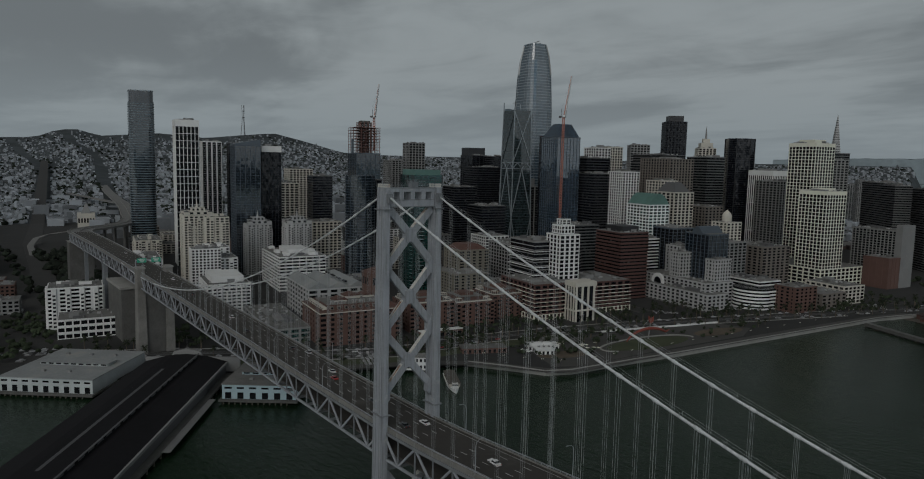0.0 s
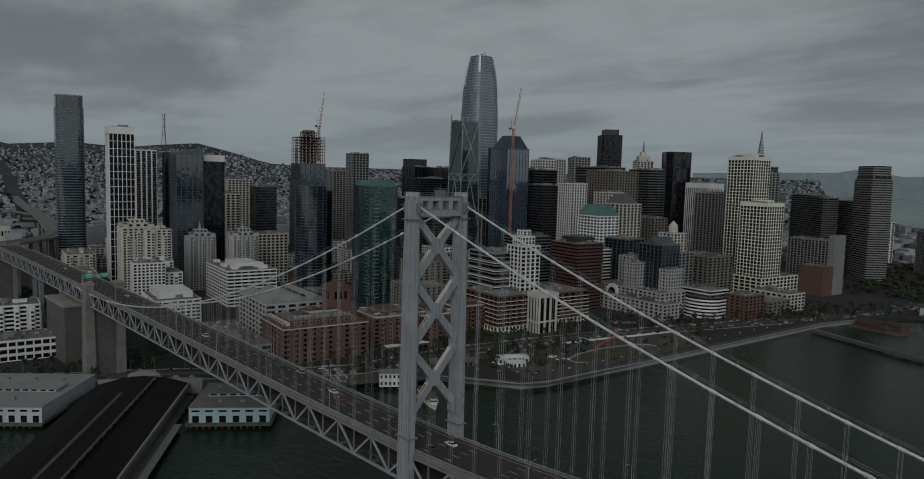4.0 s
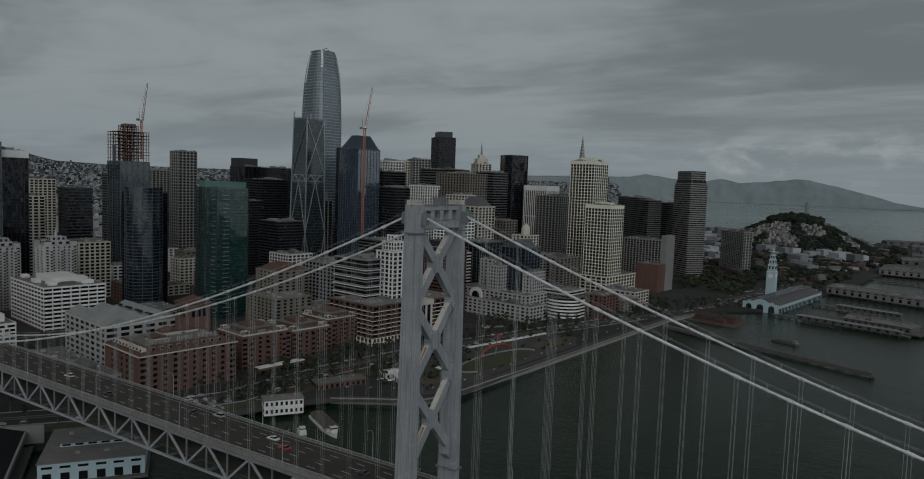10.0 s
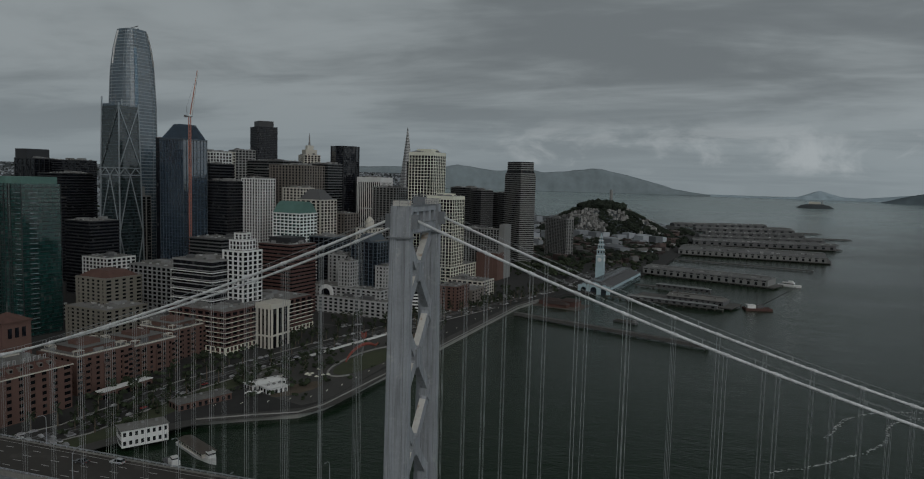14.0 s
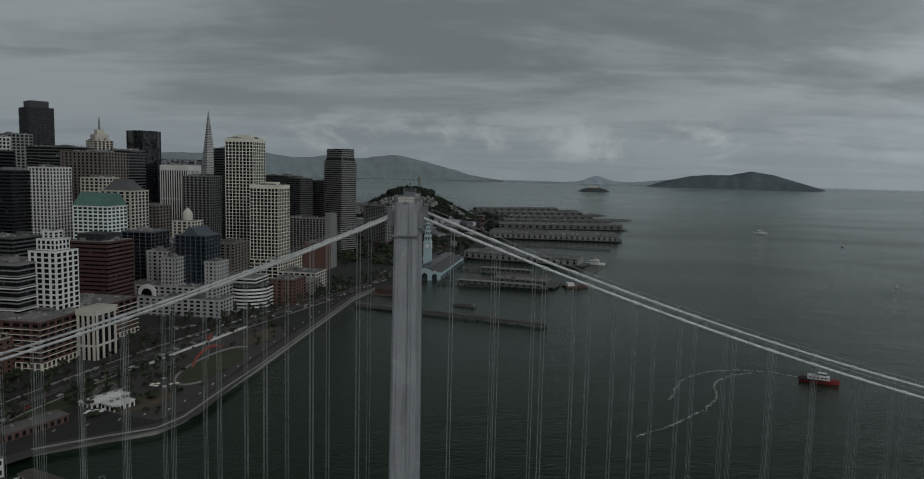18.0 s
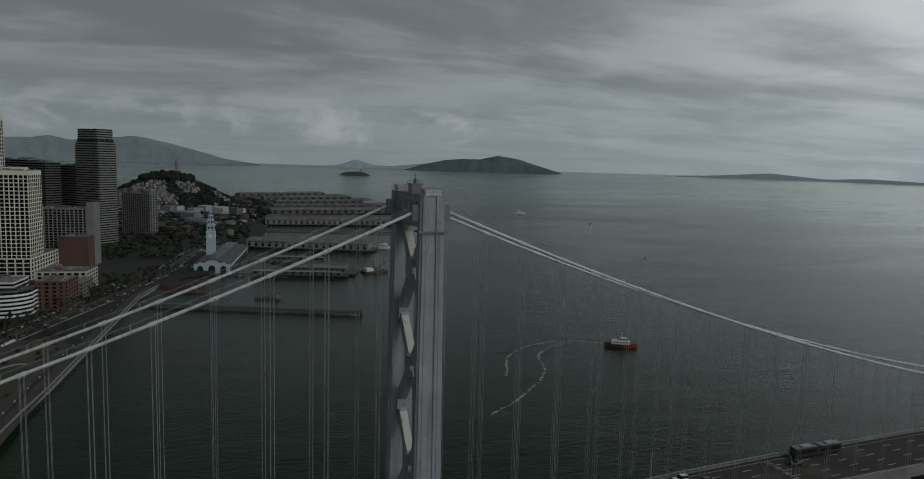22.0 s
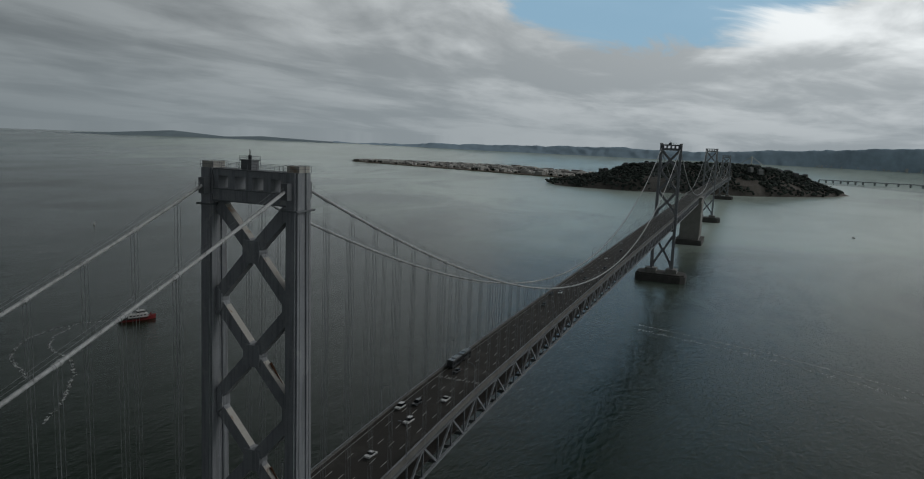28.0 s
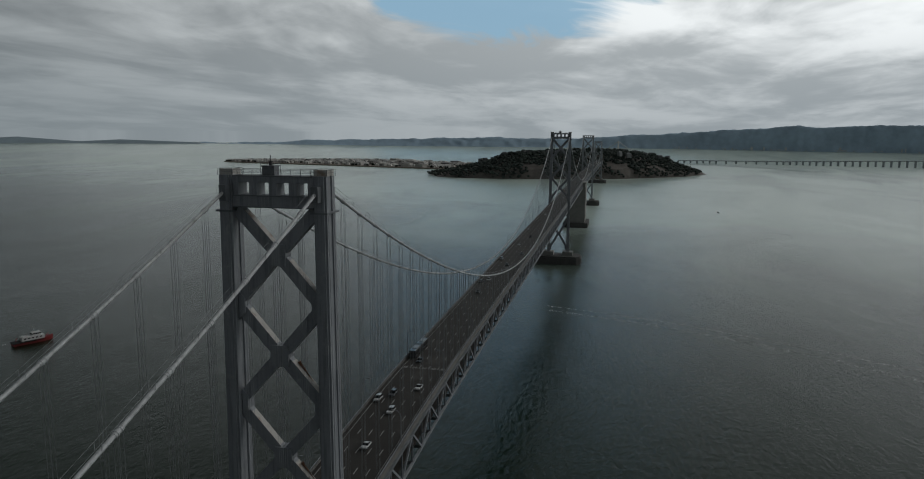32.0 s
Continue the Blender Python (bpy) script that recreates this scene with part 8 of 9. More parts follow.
def fireboat():
    b = root("fireboat", 285, 346, 0, -27, "red fireboat with a white wheelhouse under way", "boat")
    part("hull", hull_mesh(27, 7.6, -1.0, 2.2, 1.4), BOAT_RED, b)
    box_part("fender_rail", (-14, -4.25, 1.9, 6, 4.25, 2.3), RUBBER, b)
    box_part("deckhouse", (-8, -2.9, 2.6, 7, 2.9, 5.2), WHITE, b)
    for s in (-1, 1):
        for i in range(5):
            piece("deckhouse_window", (1.4, 0.12, 0.9), GLASS_DARK, b, -6 + 2.6 * i, s * 2.92, 4.1)
    box_part("wheelhouse", (-1, -2.2, 5.2, 5, 2.2, 7.6), WHITE, b)
    box_part("wheelhouse_glass", (-1.05, -2.25, 6.2, 5.05, 2.25, 7.1), GLASS_DARK, b)
    box_part("upper_deck", (-7, -2.7, 5.2, -1, 2.7, 5.5), WHITE, b)
    bm = bmesh.new()
    add_tube(bm, [(0.5, 0, 7.6), (0.5, 0, 12)], 0.15, 6)
    add_bar(bm, (0.5, -1.3, 10.2), (0.5, 1.3, 10.2), 0.12, 0.12)
    part("mast", bm, WHITE, b)
    for x in (-11, 9.5):
        bm = bmesh.new()
        add_tube(bm, [(x, 0, 2.6), (x, 0, 4.4), (x + 1.2, 0, 5.2)], 0.3, 6)
        part("water_cannon", bm, BOAT_RED, b)


fireboat()


def foam(name, pts, width, label, seed):
    """Broken foam left on the water: many small flecks along a line."""
    g = random.Random(seed)
    bm = bmesh.new()
    for (xa, ya), (xb, yb) in zip(pts, pts[1:]):
        L = math.hypot(xb - xa, yb - ya)
        for i in range(max(3, int(L * 1.5))):
            k = g.random()
            x, y = xa + (xb - xa) * k + g.gauss(0, width * 0.32), ya + (yb - ya) * k + g.gauss(0, width * 0.32)
            r, a = g.uniform(0.15, 0.55), g.uniform(0, 3.14)
            n = 5
            vs = [bm.verts.new((x + r * g.uniform(0.5, 1.3) * math.cos(a + 2 * math.pi * j / n) * 1.5, y + r * g.uniform(0.5, 1.3) * math.sin(a + 2 * math.pi * j / n), 0.12)) for j in range(n)]
            bm.faces.new(vs)
    tagged(part(name, bm, FOAM, None), label, "foam", kind="stuff")


FOAM = surface("sea_foam", (0.78, 0.80, 0.79), 0.9, 0, 0.2, 0.3, 2)
foam("wake_foam", [(275, 360), (257, 372), (235, 376), (210, 369), (190, 354), (178, 340), (171, 325), (164, 308), (158, 298)], 2.0, "curving white wake behind a fireboat", 1)
foam("wake_foam", [(244, 368), (224, 360), (207, 343), (200, 330), (197, 314), (190, 299), (175, 279), (160, 264), (148, 252), (133, 240), (118, 230)], 1.8, "older broken loop of wake foam", 2)
for k, wide in enumerate((5.0, 1.6)):
    off = (0, 15)[k]
    foam("wake_foam", [(470 + off, -10), (452 + off, -70), (438 + off, -110), (411 + off, -160 - off / 3), (381 + off, -211 - off / 2), (351 + off, -250 - off), (290 + off, -320 - off)], wide, "faint parallel ripples of an old wake", 30 + k)


def small_boat(name, x, y, turn, L, label, cabin=True):
    r = math.hypot(x, y)
    b = root(name, x, y, water_z(r), turn, label, "boat", "boats on the bay")
    part("hull", hull_mesh(L, L * 0.3, -0.4, L * 0.08, L * 0.04), WHITE, b)
    if cabin:
        box_part("cabin", (-L * 0.3, -L * 0.11, L * 0.08, L * 0.2, L * 0.11, L * 0.2), WHITE, b)
        box_part("cabin_glass", (-L * 0.28, -L * 0.115, L * 0.13, L * 0.205, L * 0.115, L * 0.165), GLASS_DARK, b)
        box_part("bridge", (-L * 0.05, -L * 0.08, L * 0.2, L * 0.14, L * 0.08, L * 0.27), WHITE, b)


small_boat("ferry_boat", 830, 1720, 170, 38, "distant white passenger ferry under way")
small_boat("motor_boat", 640, 820, 40, 10, "small distant white motor boat")
small_boat("motor_boat", 880, 1400, 120, 10, "small distant motor boat")
small_boat("ferry_boat", 245, 1000, -24, 34, "white ferry moored at a wharf")
small_boat("motor_boat", 215, 1440, -12, 26, "white boat moored beside a wharf")
small_boat("motor_boat", 1320, -260, 30, 9, "small distant boat on pale water")


def moored_boats():
    b = root("old_ferry", -176, 150, 0, -28, "old moored ferry with a rusty brown roof", "boat")
    part("hull", hull_mesh(40, 9, -1, 2.0, 0.8), WHITE, b)
    box_part("cabin", (-16, -3.8, 2.0, 12, 3.8, 4.6), CREAM, b)
    gable_roof = bmesh.new()
    add_plate(gable_roof, [(-4.2, 4.6), (4.2, 4.6), (4.0, 5.0), (0, 5.6), (-4.0, 5.0)], -17, 13)
    part("cabin_roof", gable_roof, TIMBER, b)
    for s in (-1, 1):
        for i in range(9):
            piece("cabin_window", (1.8, 0.15, 1.0), GLASS_DARK, b, -14 + 3 * i, s * 3.82, 3.5)
    box_part("wheelhouse", (12, -2, 2.4, 15.5, 2, 5.4), WHITE, b)
    box_part("wheelhouse_glass", (11.95, -2.05, 4.1, 15.55, 2.05, 4.9), GLASS_DARK, b)
    t = root("tug_boat", -178, 132, 0, -35, "small white workboat moored by the quay", "boat")
    part("hull", hull_mesh(20, 6, -0.8, 1.6, 0.8), GREY_DARK, t)
    box_part("cabin", (-2, -2, 1.6, 5, 2, 4.2), WHITE, t)
    box_part("wheelhouse", (1, -1.6, 4.2, 4.4, 1.6, 6.2), WHITE, t)
    box_part("wheelhouse_glass", (0.95, -1.65, 5.0, 4.45, 1.65, 5.7), GLASS_DARK, t)
    bm = bmesh.new()
    add_tube(bm, [(2, 0, 6.2), (2, 0, 9.5)], 0.1, 5)
    part("mast", bm, GREY_DARK, t)


moored_boats()


# ---- islands ----
def wooded_island():
    c = Vector((2560, 40))
    rim = [(2264, 560), (2225, 430), (2222, 284), (2260, 120), (2330, -60), (2420, -180), (2560, -310), (2721, -400), (2800, -330), (2860, -100), (2900, 150), (2820, 420), (2650, 600), (2420, 640)]
    n, m = 84, 12
    closed = rim + [rim[0]]
    def edge(t):
        t = t * len(rim)
        i = int(t)
        a, b = Vector(closed[i % len(rim)]), Vector(closed[i % len(rim) + 1])
        return a.lerp(b, t - i)
    crest = [(-400, 5), (-378, 12), (-329, 30), (-225, 53), (-130, 70), (-35, 78), (94, 78), (200, 70), (300, 76), (380, 58), (427, 42), (520, 30), (600, 8), (650, 5)]
    def height(x, y, k):
        top = 4 + ramp(crest, y) * min(1, k * 2.3) ** 0.6
        return top * (1 + 0.14 * noise.noise(Vector((x * 0.008, y * 0.008, 2))) + 0.07 * noise.noise(Vector((x * 0.03, y * 0.03, 6))))
    bm = bmesh.new()
    rows, spots = [], []
    for j in range(m):
        k = j / (m - 1)
        row = []
        for i in range(n):
            e = edge(i / n)
            p = e.lerp(c, k * 0.98)
            z = -2 if j == 0 else height(p.x, p.y, k) + 7 * noise.noise(Vector((p.x * 0.03, p.y * 0.03, 5)))
            row.append(bm.verts.new((p.x, p.y, z)))
            spots.append((p.x, p.y, z, k))
        rows.append(row)
    for a, b in zip(rows, rows[1:]):
        for i in range(n):
            bm.faces.new((a[i], a[(i + 1) % n], b[(i + 1) % n], b[i]))
    bm.faces.new(rows[-1])
    bmesh.ops.recalc_face_normals(bm, faces=bm.faces)
    tagged(part("wooded_island", bm, BLUFF, None), "steep island with brown bluffs under dark woods", "island", kind="structure")
    g = random.Random(21)
    ts = []
    while len(ts) < 8500:
        i, k = g.random() * 0.9999, g.random() ** 1.3
        e = edge(i)
        p = e.lerp(c, k * 0.98)
        if k < 0.08 and g.random() < 0.5:
            continue
        if noise.noise(Vector((p.x * 0.012, p.y * 0.012, 9))) > 0.26 and k < 0.2:
            continue
        z = height(p.x, p.y, k)
        ts.append((p.x, p.y, z + 1 + 5 * g.random() + (6 if g.random() < 0.06 else 0), g.uniform(3.0, 7.0)))
    clumps("island_woods", ts, ISLAND_WOOD, "dense dark island woods with uneven tops", "trees")
    hs = []
    for i in range(26):
        p = edge(g.random() * 0.99).lerp(c, g.uniform(0.2, 0.6))
        hs.append((p.x, p.y, height(p.x, p.y, 0.4) + 6, 16, 11, 8, g.uniform(0, 3), 3))
    boxes_stuff("island_houses", hs, HOUSES, "few pale houses between island trees", "houses")


wooded_island()


def flat_island():
    rim = [(2760, 600), (2750, 660), (2830, 940), (2918, 1220), (3094, 1883), (3160, 1930), (3330, 1800), (3480, 1300), (3420, 900), (3200, 560)]
    bm = bmesh.new()
    lo = [bm.verts.new((x, y, -2)) for x, y in rim]
    hi = [bm.verts.new((x, y, 4.5)) for x, y in rim]
    for i in range(len(rim)):
        bm.faces.new((lo[i], lo[(i + 1) % len(rim)], hi[(i + 1) % len(rim)], hi[i]))
    bm.faces.new(hi)
    bmesh.ops.recalc_face_normals(bm, faces=bm.faces)
    tagged(part("flat_island", bm, BARE_SOIL, None), "low flat island with brown open ground", "island", kind="structure")
    g = random.Random(31)
    hs, ts = [], []
    while len(hs) < 760:
        u, v = g.random(), g.random()
        y = 640 + 1240 * u
        x = float(np.interp(y, [600, 940, 1220, 1883], [2770, 2840, 2930, 3105])) + 12 + v * float(np.interp(y, [600, 900, 1300, 1800, 1900], [420, 560, 520, 210, 60]))
        if g.random() < 0.85:
            ts.append((x + g.uniform(-14, 14), y + g.uniform(-10, 10), 8, g.uniform(4, 9)))
        big = g.random() < 0.08 and y < 1100
        hs.append((x, y, 4.5, 46 if big else g.uniform(12, 26), 26 if big else g.uniform(9, 14), 14 if big else g.choice((6, 7, 8)), g.uniform(-0.2, 0.2) + 1.1, 0 if big else 2.5))
    boxes_stuff("island_houses", hs, PALE_HOUSES, "rows of small houses on a flat island", "houses")
    clumps("island_trees", ts, TREE_DARK, "scattered dark trees on a flat island", "trees")
    strip("causeway", [(2600, 560, 6), (2700, 600, 6), (2780, 640, 5)], 40, 5, SOIL, "low causeway between two islands", "road", 8)


flat_island()


def prison_island():
    az, r = 78.4, 4200
    p = polar(az, r)
    z = water_z(r) - 5
    bm = bmesh.new()
    n, m = 30, 7
    rows = []
    for j in range(m):
        k = j / (m - 1)
        rows.append([bm.verts.new((105 * (1 - k * 0.8) * math.cos(2 * math.pi * i / n) * (1 + 0.2 * noise.noise(Vector((i * 0.7, j, 1)))), 50 * (1 - k * 0.8) * math.sin(2 * math.pi * i / n), -6 + 33 * math.sin(k * 1.57) ** 0.7)) for i in range(n)])
    for a, b in zip(rows, rows[1:]):
        for i in range(n):
            bm.faces.new((a[i], a[(i + 1) % n], b[(i + 1) % n], b[i]))
    bm.faces.new(rows[-1])
    ob = tagged(part("rock_island", bm, HILLSIDE, None), "small rocky island with old buildings", "island", kind="structure")
    ob.matrix_basis = pose(p.x, p.y, z, 0, 0, az - 90)
    b = root("island_fort", p.x, p.y, z + 49, az - 90, "long pale fort building on a rocky island", "building")
    box_part("cell_block", (-32, -9, 0, 26, 9, 16), CREAM, b)
    box_part("end_block", (30, -7, -4, 44, 7, 6), GREY_STONE, b)
    bm = bmesh.new()
    add_tube(bm, [(34, 0, 4), (34, 0, 25)], [2.2, 1.6], 8)
    part("lighthouse", bm, GREY_STONE, b)


prison_island()


def far_bridge():
    f = root("causeway_bridge", 0, 0, 0, 0, "long low concrete causeway bridge on piers", "bridge")
    line = [(3817, -369, 13), (3799, -561, 14), (3752, -851, 16), (3713, -1027, 21), (3663, -1212, 26), (3610, -1400, 31), (3556, -1590, 36)]
    pts = [Vector(a).lerp(Vector(b), k / 6) for a, b in zip(line, line[1:]) for k in range(6)] + [Vector(line[-1])]
    for a, b in zip(pts, pts[1:]):
        bm = bmesh.new()
        add_bar(bm, a, b, 20, 4)
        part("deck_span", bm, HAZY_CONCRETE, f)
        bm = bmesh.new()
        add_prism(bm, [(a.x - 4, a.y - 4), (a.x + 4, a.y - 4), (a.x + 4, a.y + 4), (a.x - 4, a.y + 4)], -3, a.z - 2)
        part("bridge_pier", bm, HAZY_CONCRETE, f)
    t = root("cable_mast", 3300, -56, 0, 0, "distant white bridge mast with fanned cables", "bridge tower")
    bm = bmesh.new()
    add_tube(bm, [(0, 0, -3), (0, 0, 119)], [6, 3], 8)
    part("mast", bm, WHITE, t)
    for s in (-1, 1):
        bm = bmesh.new()
        add_tube(bm, [(0, 0, 116), (20, s * 45, 84), (40, s * 110, 60)], 1.5, 5)
        part("stay_cable", bm, WHITE, t)


far_bridge()


# ---- vehicles ----
def paint(name, color):
    m = surface(name, color, 0.35, 0, 0.05, 0.3, 2)
    m.node_tree.nodes["Principled BSDF"].inputs["Coat Weight"].default_value = 0.6
    return m


CAR_PAINT = {"white": paint("white_car_paint", (0.72, 0.72, 0.70)), "dark": paint("dark_car_paint", (0.03, 0.032, 0.036)), "silver": paint("silver_car_paint", (0.36, 0.37, 0.38)), "red": paint("red_car_paint", (0.32, 0.03, 0.025))}
CAR_GLASS = surface("car_glass", (0.012, 0.014, 0.016), 0.1, 0, 0.1)
TAIL_RED = surface("tail_lamp", (0.30, 0.02, 0.015), 0.4, 0, 0.1)


def car(kind, colour, label):
    L, W = (4.7, 1.85)
    h = {"saloon": 1.45, "estate": 1.72, "van": 2.1}[kind]
    c = root("car", 0, 0, 0, 0, label, "car", "cars on the roads")
    bm = bmesh.new()
    side = [(-L / 2, 0.35), (-L / 2, 0.85), (-L / 2 + 0.3, 0.95), (L / 2 - 0.2, 0.86), (L / 2, 0.7), (L / 2, 0.35)]
    lo = [bm.verts.new((x, -W / 2, z)) for x, z in side]
    hi = [bm.verts.new((x, W / 2, z)) for x, z in side]
    bm.faces.new(lo)
    bm.faces.new(hi[::-1])
    for i in range(len(side)):
        bm.faces.new((lo[i], hi[i], hi[(i + 1) % len(side)], lo[(i + 1) % len(side)]))
    bmesh.ops.recalc_face_normals(bm, faces=bm.faces)
    bmesh.ops.bevel(bm, geom=bm.edges[:], offset=0.07, segments=1, affect="EDGES")
    part("body", bm, CAR_PAINT[colour], c)
    back, front = {"saloon": (-1.55, 0.95), "estate": (-2.2, 0.9), "van": (-2.25, 1.5)}[kind]
    slope_b, slope_f = {"saloon": (0.65, 0.75), "estate": (0.3, 0.75), "van": (0.1, 0.7)}[kind]
    bm = bmesh.new()
    add_prism(bm, [(back, -W / 2 + 0.08), (front, -W / 2 + 0.08), (front, W / 2 - 0.08), (back, W / 2 - 0.08)], 0.88, h - 0.06, [(back + slope_b, -W / 2 + 0.26), (front - slope_f, -W / 2 + 0.26), (front - slope_f, W / 2 - 0.26), (back + slope_b, W / 2 - 0.26)])
    part("cabin_glass", bm, CAR_GLASS, c)
    box_part("roof", (back + slope_b - 0.05, -W / 2 + 0.24, h - 0.08, front - slope_f + 0.05, W / 2 - 0.24, h), CAR_PAINT[colour], c)
    for x in (-1.4, 1.4):
        for s in (-1, 1):
            bm = bmesh.new()
            add_tube(bm, [(x, s * (W / 2 - 0.2), 0.34), (x, s * (W / 2 + 0.02), 0.34)], 0.34, 12)
            w = part("wheel", bm, RUBBER, c)
            bm = bmesh.new()
            add_tube(bm, [(x, s * (W / 2 + 0.0), 0.34), (x, s * (W / 2 + 0.04), 0.34)], 0.2, 10)
            part("rim", bm, SILVER, w)
    for s in (-1, 1):
        box_part("headlight", (L / 2 - 0.08, s * 0.65 - 0.22, 0.62, L / 2 + 0.01, s * 0.65 + 0.22, 0.8), SILVER, c)
        box_part("tail_light", (-L / 2 - 0.01, s * 0.68 - 0.18, 0.66, -L / 2 + 0.06, s * 0.68 + 0.18, 0.86), TAIL_RED, c)
    return c


LANES = [-8.9 + 17.8 * (i + 0.5) / 5 for i in range(5)]
MODELS = {}
TRAFFIC = [("saloon", "white", 49, 2), ("estate", "white", 72, 2), ("saloon", "white", 92, 1), ("estate", "white", 80, 4), ("estate", "dark", 85, 3), ("saloon", "dark", 118, 3), ("saloon", "dark", 232, 3), ("saloon", "white", 264, 3), ("saloon", "dark", 258, 4),
           ("saloon", "dark", 310, 2), ("estate", "silver", 330, 4), ("saloon", "dark", 352, 1), ("saloon", "white", 390, 3), ("estate", "dark", 430, 2), ("saloon", "silver", 470, 4), ("saloon", "dark", 520, 1), ("estate", "white", 580, 3),
           ("saloon", "white", -66, 3), ("saloon", "red", -57, 2), ("saloon", "dark", -24, 2), ("saloon", "white", 6, 3), ("saloon", "dark", 4, 1), ("saloon", "dark", -108, 3), ("estate", "silver", -98, 4), ("estate", "white", -184, 2),
           ("saloon", "dark", -258, 2), ("estate", "white", -318, 3), ("saloon", "dark", -150, 1), ("estate", "silver", -390, 2), ("saloon", "white", -470, 3), ("saloon", "silver", 760, 2), ("saloon", "dark", 860, 3), ("estate", "white", 980, 1)]
WORDS = {"white": "white", "dark": "dark grey", "silver": "silver", "red": "bright red"}
for kind, colour, x, lane in TRAFFIC:
    slope = math.degrees(math.atan2(road_z(x + 2) - road_z(x - 2), 4))
    m = pose(x, LANES[lane], road_z(x) + 0.01, 0, -slope, 180)
    if (kind, colour) not in MODELS:
        MODELS[kind, colour] = car(kind, colour, WORDS[colour] + " " + {"saloon": "saloon car", "estate": "sport utility car", "van": "van"}[kind] + " driving on the bridge deck")
        MODELS[kind, colour].matrix_basis = m
    else:
        copy_thing(MODELS[kind, colour], m)
g = random.Random(17)
for i in range(22):
    k = g.uniform(1.2, 12.6)
    a, b = Vector(EMBARCADERO[int(k)]), Vector(EMBARCADERO[int(k) + 1])
    p = a.lerp(b, k - int(k))
    d = (b - a).normalized()
    s = g.choice((-8.5, -5.2, 5.2, 8.5))
    key = g.choice(list(MODELS))
    c = copy_thing(MODELS[key], pose(p.x - d.y * s, p.y + d.x * s, LAND + 0.13, 0, 0, math.degrees(math.atan2(d.y, d.x)) + (180 if s > 0 else 0)))
    c["label"] = WORDS[key[1]] + " car on the waterfront boulevard"


def coach():
    x = 129.0
    b = root("coach", x, LANES[4] + 0.1, road_z(x), 180, "long black articulated coach on the bridge", "bus")
    for x0, x1 in ((-9, -0.6), (0.6, 9)):
        bm = bmesh.new()
        add_box(bm, x0, -1.3, 0.45, x1, 1.3, 3.3)
        bmesh.ops.bevel(bm, geom=bm.edges[:], offset=0.15, segments=1, affect="EDGES")
        part("body", bm, CAR_PAINT["dark"], b)
        box_part("window_band", (x0 + 0.3, -1.33, 1.5, x1 - 0.3, 1.33, 2.6), CAR_GLASS, b)
        box_part("roof_unit", (x0 + 2, -0.9, 3.3, x1 - 3, 0.9, 3.55), SILVER, b)
        for xx in (x0 + 1.6, x1 - 1.8):
            for s in (-1, 1):
                bm = bmesh.new()
                add_tube(bm, [(xx, s * 1.0, 0.5), (xx, s * 1.32, 0.5)], 0.5, 12)
                part("wheel", bm, RUBBER, b)
    box_part("bellows", (-0.6, -1.2, 0.6, 0.6, 1.2, 3.2), RUBBER, b)


coach()


# ---- trees ----
def palm():
    t = root("palm_tree", 0, 0, LAND, 0, "tall palm with a shaggy green crown on the waterfront", "palm", "waterfront palms")
    bm = bmesh.new()
    add_tube(bm, [(0, 0, 0), (0.1, 0, 4), (0.05, 0.1, 9)], [0.42, 0.32, 0.28], 7)
    part("trunk", bm, BARK, t)
    g = random.Random(2)
    bm = bmesh.new()
    for i in range(26):
        a = g.uniform(0, 6.283)
        up = g.uniform(-0.5, 1.1)
        pts = [Vector((0.05, 0.1, 9))]
        for k in range(1, 5):
            r = 0.85 * k
            pts.append(Vector((r * math.cos(a), r * math.sin(a), 9 + up * r - 0.14 * r * r)))
        side = Vector((-math.sin(a), math.cos(a), 0))
        rows = [[bm.verts.new(p + side * w), bm.verts.new(p - side * w)] for p, w in zip(pts, (0.1, 0.4, 0.5, 0.4, 0.05))]
        for p, q in zip(rows, rows[1:]):
            bm.faces.new((p[0], p[1], q[1], q[0]))
    part("crown", bm, TREE, t)
    return t


def broad_tree(seed, label):
    g = random.Random(seed)
    t = root("broad_tree", 0, 0, LAND, 0, label, "tree", "street trees")
    bm = bmesh.new()
    add_tube(bm, [(0, 0, 0), (0.1, 0, 1.6), (0, 0.1, 3.2)], [0.35, 0.26, 0.2], 7)
    for i in range(5):
        a = i * 1.26 + g.uniform(-0.3, 0.3)
        add_tube(bm, [(0, 0.1, 2.6), (1.1 * math.cos(a), 1.1 * math.sin(a), 4.2), (2.0 * math.cos(a), 2.0 * math.sin(a), 5.6)], [0.16, 0.11, 0.05], 5)
    part("trunk", bm, BARK, t)
    items = []
    for i in range(22):
        a, r, z = g.uniform(0, 6.283), 3.0 * math.sqrt(g.random()), g.uniform(3.2, 7.6)
        r *= 1.0 - abs(z - 5.2) / 4.4
        items.append((r * math.cos(a), r * math.sin(a), z, g.uniform(0.5, 1.0)))
    clumps("crown", items, TREE, "", "", t, kind="")
    return t


